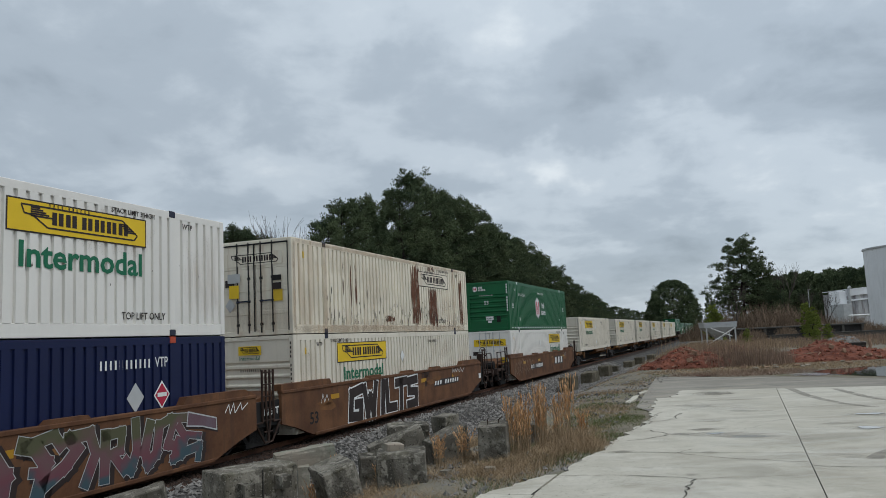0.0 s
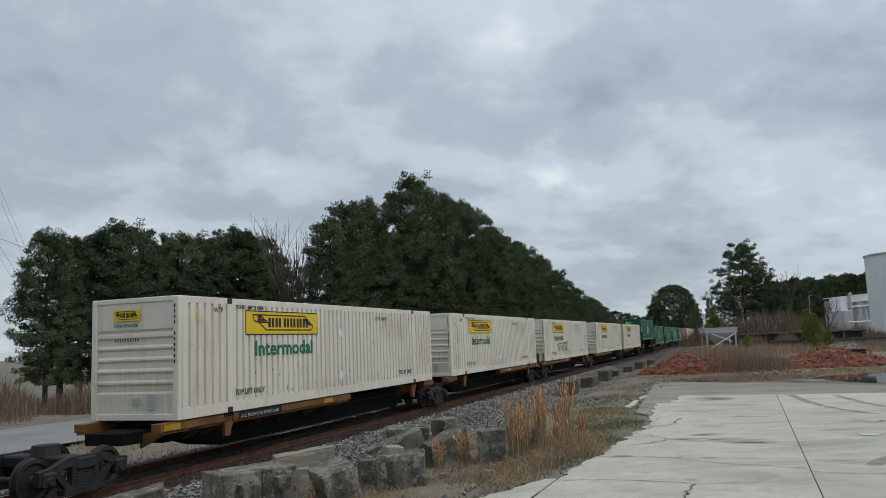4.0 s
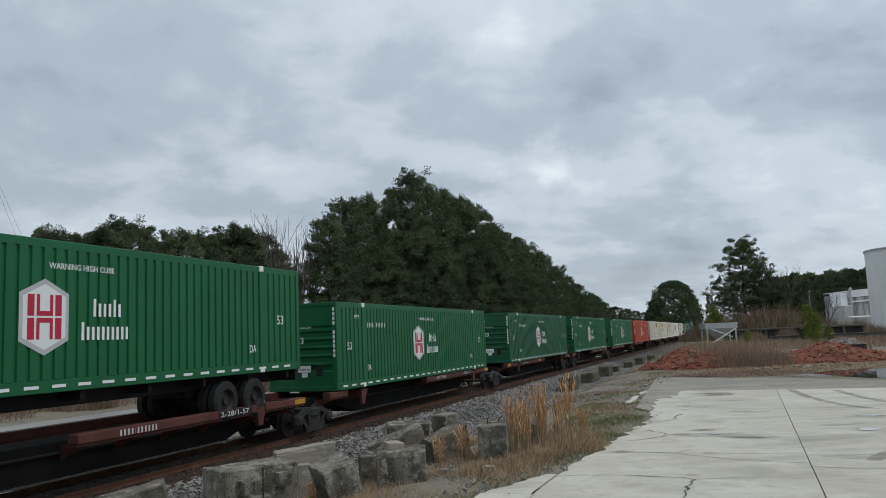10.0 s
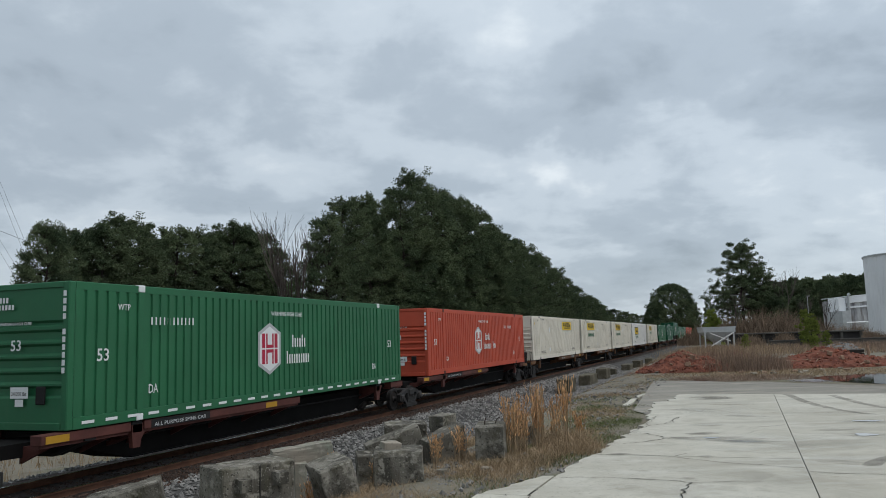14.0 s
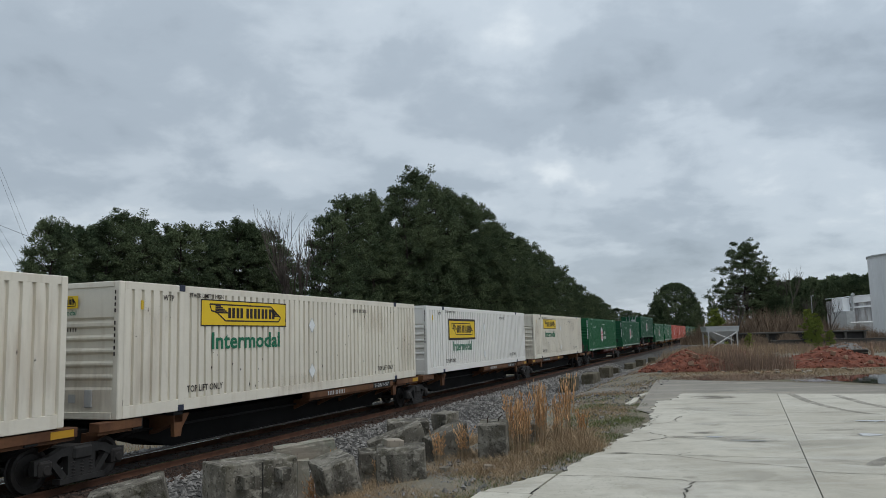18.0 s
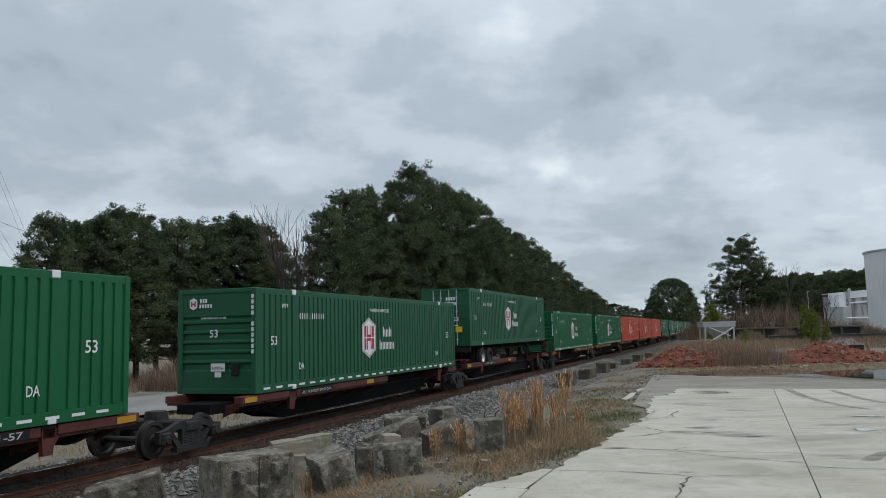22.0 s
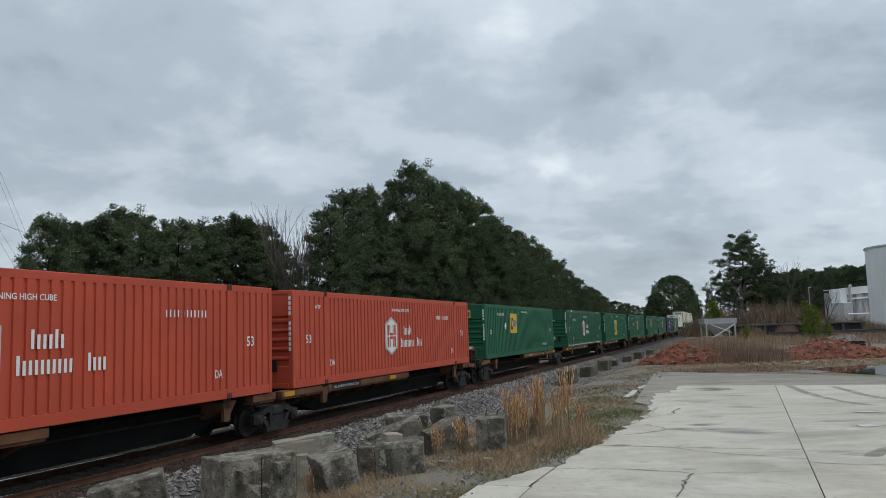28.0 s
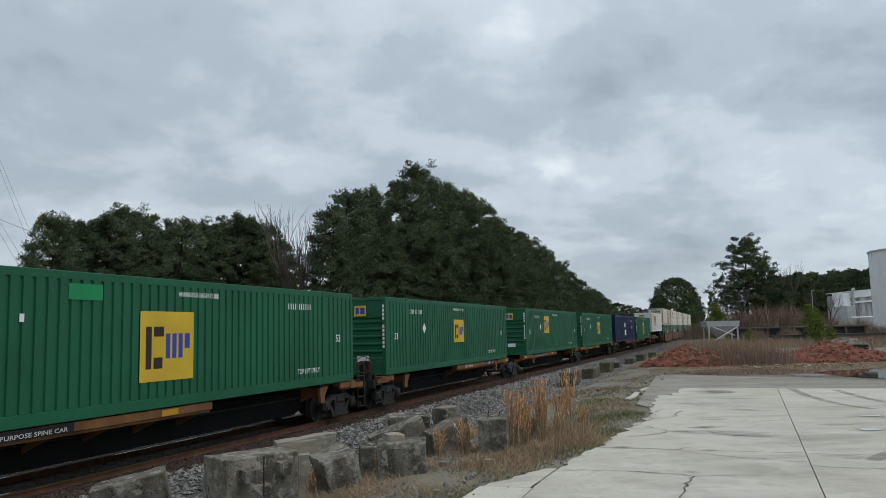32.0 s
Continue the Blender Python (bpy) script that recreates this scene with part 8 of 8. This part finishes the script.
# ---- beyond the railway: a road, a lane, poles and wires ----
ROADM = material("worn_road", (0.24, 0.235, 0.225), 0.85, vary=0.25, scale=0.3, fine=10, bump=0.2)
strip("road", ROADM, "worn grey road running beside the railway", [(-19.5, -0.56), (-15.5, -0.50), (-11.2, -0.56)], list(range(-200, 160, 10)), "road")
me = Mesh()
for k in range(12):
    d = 30 * k
    for w in (-4, 4):
        me.v.append((-28 - 0.545 * d + w * 0.84, 46 + 0.84 * d + w * 0.545, -0.38 + 0.004 * d))
me.f = [(2 * i, 2 * i + 1, 2 * i + 3, 2 * i + 2) for i in range(11)]
whole("road", me, ROADM, "side road leading away between utility poles", "road", kind="structure")
POLEWOOD = material("pole_wood", (0.06, 0.048, 0.04), 0.95, vary=0.3, scale=2, fine=20, bump=0.3)
WIRE = material("dark_wire", (0.10, 0.10, 0.105), 0.7, vary=0.1, bump=0)


def pole(x, y, h, label="brown wooden utility pole with a crossarm", turn=0, arms=1):
    z = float(ground_z(x, y))
    p = thing("utility_pole", label, "utility pole", "utility poles")
    part("shaft", Mesh().tube((0, 0, -0.3), (0, 0, h), 0.16, 0.11, n=10), POLEWOOD, p)
    for k in range(arms):
        arm = part("crossarm", Mesh().bevel_box(-1.1, 1.1, -0.06, 0.06, h - 0.55 - 1.2 * k, h - 0.42 - 1.2 * k, 0.01), POLEWOOD, p)
        for q in (-1.0, -0.45, 0.45, 1.0):
            part("insulator", Mesh().tube((q, 0, h - 0.42 - 1.2 * k), (q, 0, h - 0.25 - 1.2 * k), 0.05, n=6), GREYINK, arm)
    p.matrix_world = pose(x, y, z, 0, 0, turn)
    return p


pole(-36.0, 56.5, 23.0, "tall wooden line pole held by guy wires", 30, 2)
for d, h, o in ((95, 10.2, 0), (150, 10.5, 0), (205, 10.5, 0), (260, 11, 0), (120, 8.5, 9), (190, 8.5, 9)):
    pole(-28 - 0.545 * d + 5 * 0.84 - o, 46 + 0.84 * d + 5 * 0.545, h, turn=60)


def cable(name, a, b, sag, r, label, group, n=14):
    me = Mesh()
    a, b = Vector(a), Vector(b)
    pts = [a.lerp(b, i / n) + Vector((0, 0, -4 * sag * (i / n) * (1 - i / n))) for i in range(n + 1)]
    for p, q in zip(pts, pts[1:]):
        me.tube(p, q, r, n=4, cap=False)
    return whole(name, me, WIRE, label, "wire", group)


GX, GY = -26.8, 58.4
for i, (zt, ax, ay) in enumerate(((22.3, -0.1, 0.0), (22.0, -1.0, 0.3), (16.0, 0.3, 0.1), (15.4, -0.7, 0.4))):
    g = cable("guy_wire", (-36.0, 56.5, zt), (GX + ax, GY + ay, -0.3), 0.0, 0.009, "thin steel guy wire with a yellow guard at its foot", "guy wires", 4)
    d = (Vector((-36.0, 56.5, zt)) - Vector((GX + ax, GY + ay, -0.3))).normalized()
    part("guard", Mesh().tube(Vector((GX + ax, GY + ay, -0.3)), Vector((GX + ax, GY + ay, -0.3)) + d * 2.3, 0.05, n=6), YELLOW, g, "yellow plastic guard")
cable("power_line", (-36.0, 57.5, 13.0), (-24.0, 66.0, 7.6), 0.1, 0.018, "dark overhead cable running towards the trees", "overhead lines")
cable("power_line", (-36.0, 56.5, 12.0), (-75.6, 128.8, 9.6), 0.8, 0.022, "dark overhead cable along the side road", "overhead lines")
cable("power_line", (-36.0, 57.0, 10.6), (-75.6, 128.8, 8.8), 0.8, 0.022, "dark overhead cable along the side road", "overhead lines")

VANW = material("white_car_paint", (0.72, 0.73, 0.74), 0.3, vary=0.05, bump=0)
GLASS = material("dark_car_glass", (0.02, 0.025, 0.03), 0.08, vary=0.1, bump=0, spec=0.5)
van = thing("delivery_van", "white delivery van parked on the side road", "van")
part("body", Mesh().prism([(-2.6, 0.35), (2.5, 0.35), (2.6, 1.0), (1.7, 1.25), (1.1, 2.15), (-2.6, 2.2)], -0.95, 0.95), VANW, van)
part("windscreen", Mesh().add([(1.72, -0.8, 1.30), (1.72, 0.8, 1.30), (1.2, 0.75, 2.05), (1.2, -0.75, 2.05)], [(0, 1, 2, 3)]), GLASS, van)
for y in (-0.96, 0.96):
    part("side_window", Mesh().box(0.3, 1.1, min(y, y * 1.005), max(y, y * 1.005), 1.35, 1.95), GLASS, van)
    for x in (-1.6, 1.6):
        part("wheel", Mesh().lathe([(0.0, -0.1), (0.33, -0.1), (0.33, 0.1), (0.0, 0.1)], x, 0.33, y * 0.92, 16), RUBBER, van)
van.matrix_world = pose(-68.5, 112.0, float(ground_z(-68.5, 112.0)) + 0.15, 0, 0, -60)


# ---- spray paint and markings on the well cars ----
PINKP = material("dull_pink_spray_paint", (0.19, 0.095, 0.11), 0.6, vary=0.3, scale=2, bump=0, second=(0.15, 0.11, 0.135))
FADED = material("faded_tan_spray", (0.30, 0.22, 0.15), 0.7, vary=0.3, scale=3, bump=0)


def paint(name, mat, parent, shapes, y=-1.505, label=""):
    me = Mesh()
    for pts, lift in shapes:
        me.add([(p[0], y - lift, p[1]) for p in pts], [tuple(range(len(pts)))])
    return part(name, me, mat, parent, label)


def stroke(a, b, w, lift=0.0):
    p, q = Vector(a), Vector(b)
    d = (q - p).normalized() * w * 0.5
    n_ = Vector((-d.y, d.x))
    return ([tuple(p - n_ - d), tuple(q - n_ + d), tuple(q + n_ + d), tuple(p + n_ - d)], lift)


def lines(pts, w, lift=0.0):
    return [stroke(a, b, w, lift + 0.0002 * i) for i, (a, b) in enumerate(zip(pts, pts[1:]))]


def panel_marks(car, x0, x1, z0, z1, n, slant=0.06):
    """A black panel with a row of slanted white bars."""
    paint("number_panel", BROWNINK, car, [([(x0, z0), (x1, z0), (x1, z1), (x0, z1)], 0.0)])
    out, w = [], (x1 - x0) / n
    for i in range(n):
        if i == n // 3:
            continue
        a, b = x0 + w * (i + 0.2), x0 + w * (i + 0.75)
        h = (z1 - z0)
        out.append(([(a, z0 + h * 0.2), (b, z0 + h * 0.2), (b + slant, z1 - h * 0.2), (a + slant, z1 - h * 0.2)], 0.004))
    paint("serial_marking", WHITEINK, car, out)


w0, w1, w2 = WELLS[0], WELLS[1], WELLS[2]
# first car: a many-coloured piece of angular letters
def spray_fade():
    """Spray paint fading from olive and dull pink down to teal."""
    m = material("fading_spray_paint", (0.3, 0.15, 0.17), 0.65, vary=0.3, scale=3, bump=0)
    n, l = m.node_tree.nodes, m.node_tree.links
    co, sep, nz = n.new("ShaderNodeTexCoord"), n.new("ShaderNodeSeparateXYZ"), n.new("ShaderNodeTexNoise")
    nz.inputs["Scale"].default_value = 1.6
    l.new(co.outputs["Object"], sep.inputs[0])
    l.new(co.outputs["Object"], nz.inputs["Vector"])
    ma = n.new("ShaderNodeMath")
    ma.operation = "MULTIPLY_ADD"
    ma.inputs[1].default_value = 1.3
    l.new(nz.outputs[0], ma.inputs[0])
    l.new(sep.outputs["Z"], ma.inputs[2])
    rp = n.new("ShaderNodeValToRGB")
    for i, (p, c) in enumerate(((0.30, (0.035, 0.075, 0.105)), (0.52, (0.05, 0.085, 0.10)), (0.62, (0.15, 0.055, 0.07)), (0.78, (0.14, 0.075, 0.08)), (0.92, (0.085, 0.085, 0.045)))):
        e = rp.color_ramp.elements[i] if i < 2 else rp.color_ramp.elements.new(p)
        e.position, e.color = p, (*c, 1)
    hf = n.new("ShaderNodeMath")
    hf.operation = "MULTIPLY"
    hf.inputs[1].default_value = 0.5
    l.new(ma.outputs[0], hf.inputs[0])
    l.new(hf.outputs[0], rp.inputs[0])
    l.new(rp.outputs[0], n["Principled BSDF"].inputs["Base Color"])
    return m


SPRAY = spray_fade()
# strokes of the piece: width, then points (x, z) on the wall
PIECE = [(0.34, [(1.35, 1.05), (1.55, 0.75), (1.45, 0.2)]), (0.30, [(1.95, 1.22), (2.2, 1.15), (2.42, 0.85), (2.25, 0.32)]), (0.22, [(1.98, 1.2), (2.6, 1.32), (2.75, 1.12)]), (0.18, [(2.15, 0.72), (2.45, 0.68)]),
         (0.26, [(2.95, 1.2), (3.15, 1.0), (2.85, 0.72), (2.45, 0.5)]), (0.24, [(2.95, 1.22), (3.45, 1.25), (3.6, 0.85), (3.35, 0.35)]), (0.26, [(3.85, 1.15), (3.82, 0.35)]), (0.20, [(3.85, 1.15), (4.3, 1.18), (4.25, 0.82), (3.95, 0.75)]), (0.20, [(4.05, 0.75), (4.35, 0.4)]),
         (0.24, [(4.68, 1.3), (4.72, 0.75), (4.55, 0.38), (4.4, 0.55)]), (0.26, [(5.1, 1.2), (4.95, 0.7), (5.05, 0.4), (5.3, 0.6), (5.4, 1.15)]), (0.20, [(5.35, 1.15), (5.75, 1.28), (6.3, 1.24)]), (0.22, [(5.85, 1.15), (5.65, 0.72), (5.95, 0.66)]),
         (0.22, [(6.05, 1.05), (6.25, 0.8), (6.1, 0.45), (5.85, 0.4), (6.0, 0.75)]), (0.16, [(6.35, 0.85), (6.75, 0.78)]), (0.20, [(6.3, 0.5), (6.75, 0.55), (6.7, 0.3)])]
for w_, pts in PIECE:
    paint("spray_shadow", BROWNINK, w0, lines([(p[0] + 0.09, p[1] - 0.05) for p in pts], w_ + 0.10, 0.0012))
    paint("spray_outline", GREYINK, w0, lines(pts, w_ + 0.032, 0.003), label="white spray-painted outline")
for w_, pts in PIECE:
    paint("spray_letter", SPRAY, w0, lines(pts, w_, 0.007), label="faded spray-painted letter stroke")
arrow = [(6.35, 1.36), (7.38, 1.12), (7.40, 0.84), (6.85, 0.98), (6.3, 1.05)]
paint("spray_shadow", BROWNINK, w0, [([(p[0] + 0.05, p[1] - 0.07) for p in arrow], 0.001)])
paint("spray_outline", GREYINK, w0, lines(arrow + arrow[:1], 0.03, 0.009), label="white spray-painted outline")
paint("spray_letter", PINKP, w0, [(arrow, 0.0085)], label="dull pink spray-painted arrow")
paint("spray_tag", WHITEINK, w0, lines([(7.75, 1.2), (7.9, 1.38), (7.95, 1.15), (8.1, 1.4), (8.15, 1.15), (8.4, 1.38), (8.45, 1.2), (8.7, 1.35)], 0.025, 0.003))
# second car: a row of black letters outlined in white, a number panel, small tags
for text_x, pts_list in ((-5.0, [[(0.75, 0.9), (0.1, 0.8), (0.0, 0.1), (0.7, 0.05), (0.72, 0.45), (0.42, 0.45)]]), (-3.95, [[(0.0, 0.9), (0.2, 0.05), (0.42, 0.6), (0.62, 0.05), (0.85, 0.95)]]), (-2.75, [[(0.2, 0.05), (0.3, 0.95)]]),
                         (-2.15, [[(0.0, 0.95), (0.05, 0.1), (0.7, 0.1)]]), (-1.25, [[(0.35, 0.05), (0.4, 0.9)], [(0.0, 0.9), (0.8, 0.92)]]), (-0.2, [[(0.8, 0.92), (0.1, 0.88), (0.1, 0.52), (0.78, 0.48), (0.74, 0.08), (0.0, 0.05)]])):
    big, small = [], []
    for pl in pts_list:
        q = [(text_x + a * 1.05, 0.26 + b * 1.06) for a, b in pl]
        big += lines(q, 0.42, 0.002)
        small += lines(q, 0.32, 0.006)
    paint("spray_outline", WHITEINK, w1, big, label="white spray-painted outline")
    paint("spray_letter", BROWNINK, w1, small, label="black spray-painted letter")
panel_marks(w1, 2.6, 5.7, 0.78, 1.06, 10)
words_ = lettering("STEP.", 0.2, 0.9, 0.018)
part("wording", Mesh().add([(1.25 + q[0], -1.509, 1.22 + q[1]) for q in words_[0]], words_[1]), BROWNINK, w1)
words_ = lettering("B", 0.24, 0.2, 0.018)
part("wording", Mesh().add([(1.6 + q[0], -1.509, 0.86 + q[1]) for q in words_[0]], words_[1]), BROWNINK, w1)
words_ = lettering("53", 0.36, 0.5, 0.018)
part("wording", Mesh().add([(-7.6 + q[0], -1.509, 0.42 + q[1]) for q in words_[0]], words_[1]), CARBLACK, w1)
words_ = lettering("125 T", 0.2, 0.72, 0.018)
part("wording", Mesh().add([(-9.85 + q[0], -1.43, 0.92 + q[1]) for q in words_[0]], words_[1]), WHITEINK, w1)
paint("spray_tag", WHITEINK, w1, lines([(4.9, 1.25), (5.0, 1.42), (5.15, 1.25), (5.3, 1.4), (5.45, 1.24), (5.6, 1.38), (5.9, 1.22), (6.0, 1.42), (6.3, 1.2), (6.5, 1.4)], 0.025, 0.003))
paint("spray_tag", WHITEINK, w1, lines([(-6.9, 1.0), (-6.8, 1.25), (-6.7, 1.0), (-6.55, 1.22), (-6.45, 1.02)], 0.02, 0.003))
paint("notice_plate", WHITEINK, w1, [([(8.7, 0.75), (9.05, 0.75), (9.05, 1.0), (8.7, 1.0)], 0.002)])
# third car: two dark panels with white shapes, ghostly loops
paint("brand_panel", BROWNINK, w2, [([(2.05, 0.62), (5.0, 0.62), (5.0, 1.2), (2.05, 1.2)], 0.0)])
paint("brand_marking", WHITEINK, w2, [([(x_, 0.70), (x_ + 0.5, 0.70), (x_ + 0.62, 1.12), (x_ + 0.12, 1.12)], 0.004) for x_ in (2.25, 3.2, 4.12)])
panel_marks(w2, -4.6, -1.4, 0.62, 0.98, 11)
for k in range(5):
    cx = -8.3 + 0.85 * k
    q = [(0, 0.2), (0.1, 0.75), (0.35, 1.2), (0.5, 0.85), (0.3, 0.55), (0.6, 0.35), (0.85, 0.6), (0.7, 1.0), (1.0, 1.25)]
    paint("spray_outline", FADED, w2, lines([(cx + a * 0.95, 0.22 + 0.06 * (k % 3) + b * (0.8 + 0.08 * (k % 2))) for a, b in q], 0.028, 0.003), label="pale looping spray-painted line")
paint("spray_tag", GREYINK, w2, lines([(5.4, 1.1), (5.55, 1.35), (5.65, 1.1), (5.8, 1.35), (5.95, 1.1), (6.1, 1.3)], 0.022, 0.003))
for car, seed in ((w0, 1), (w1, 2), (w2, 3)):
    rq = random.Random(seed)
    for k in range(6):
        a, b = rq.uniform(-7, 6), rq.uniform(0.85, 1.2)
        pts = [(a + 0.55 * math.cos(t) * rq.uniform(0.7, 1.2), b + 0.14 * math.sin(t) * rq.uniform(0.6, 1.2)) for t in np.linspace(0, 5.8, 9)]
        paint("touch_up_paint", CARORANGE, car, [(pts, 0.0007)], label="lighter patch of touch-up paint")

# ---- spray tag on one of the white containers ----
tagged_box = [m[0] for m in MOVING if m[0].name.startswith("container") and abs(m[1] - HL - 123.2) < 0.1][0]
tag_pts = [[(-4.0, 0.55), (-3.75, 1.0), (-3.55, 0.62), (-3.35, 1.02), (-3.2, 0.6)], [(-3.05, 0.6), (-2.95, 1.1), (-2.7, 0.75), (-2.5, 1.12), (-2.4, 0.62)], [(-2.2, 0.6), (-2.2, 1.12), (-1.8, 1.0), (-2.15, 0.85), (-1.75, 0.66), (-2.2, 0.6)],
           [(-1.2, 1.15), (-1.55, 1.1), (-1.55, 0.66), (-1.15, 0.68)], [(-1.5, 0.9), (-1.25, 0.9)], [(-1.0, 0.62), (-0.98, 1.18), (-0.6, 1.05), (-0.95, 0.9), (-0.5, 0.62)], [(-4.1, 1.1), (-0.4, 1.25)]]
tag_shapes = []
for pl in tag_pts:
    tag_shapes += lines(pl, 0.045, 0.004)
paint("spray_tag", BROWNINK, tagged_box, tag_shapes, -HW - 0.002, "black spray-painted scrawl")

# ---- repainted patch on one green container ----
green_box = [m[0] for m in MOVING if m[0].name.startswith("container") and abs(m[1] - HL - 576.7) < 0.1][0]
paint("repaint_patch", material("fresh_green_paint", (0.008, 0.22, 0.075), 0.45, vary=0.1, scale=2, bump=0.03), green_box, [([(-3.92, 2.34), (-3.05, 2.34), (-3.05, 2.66), (-3.92, 2.66)], 0.003)], -HW - 0.002, "patch of brighter green paint")

motions()
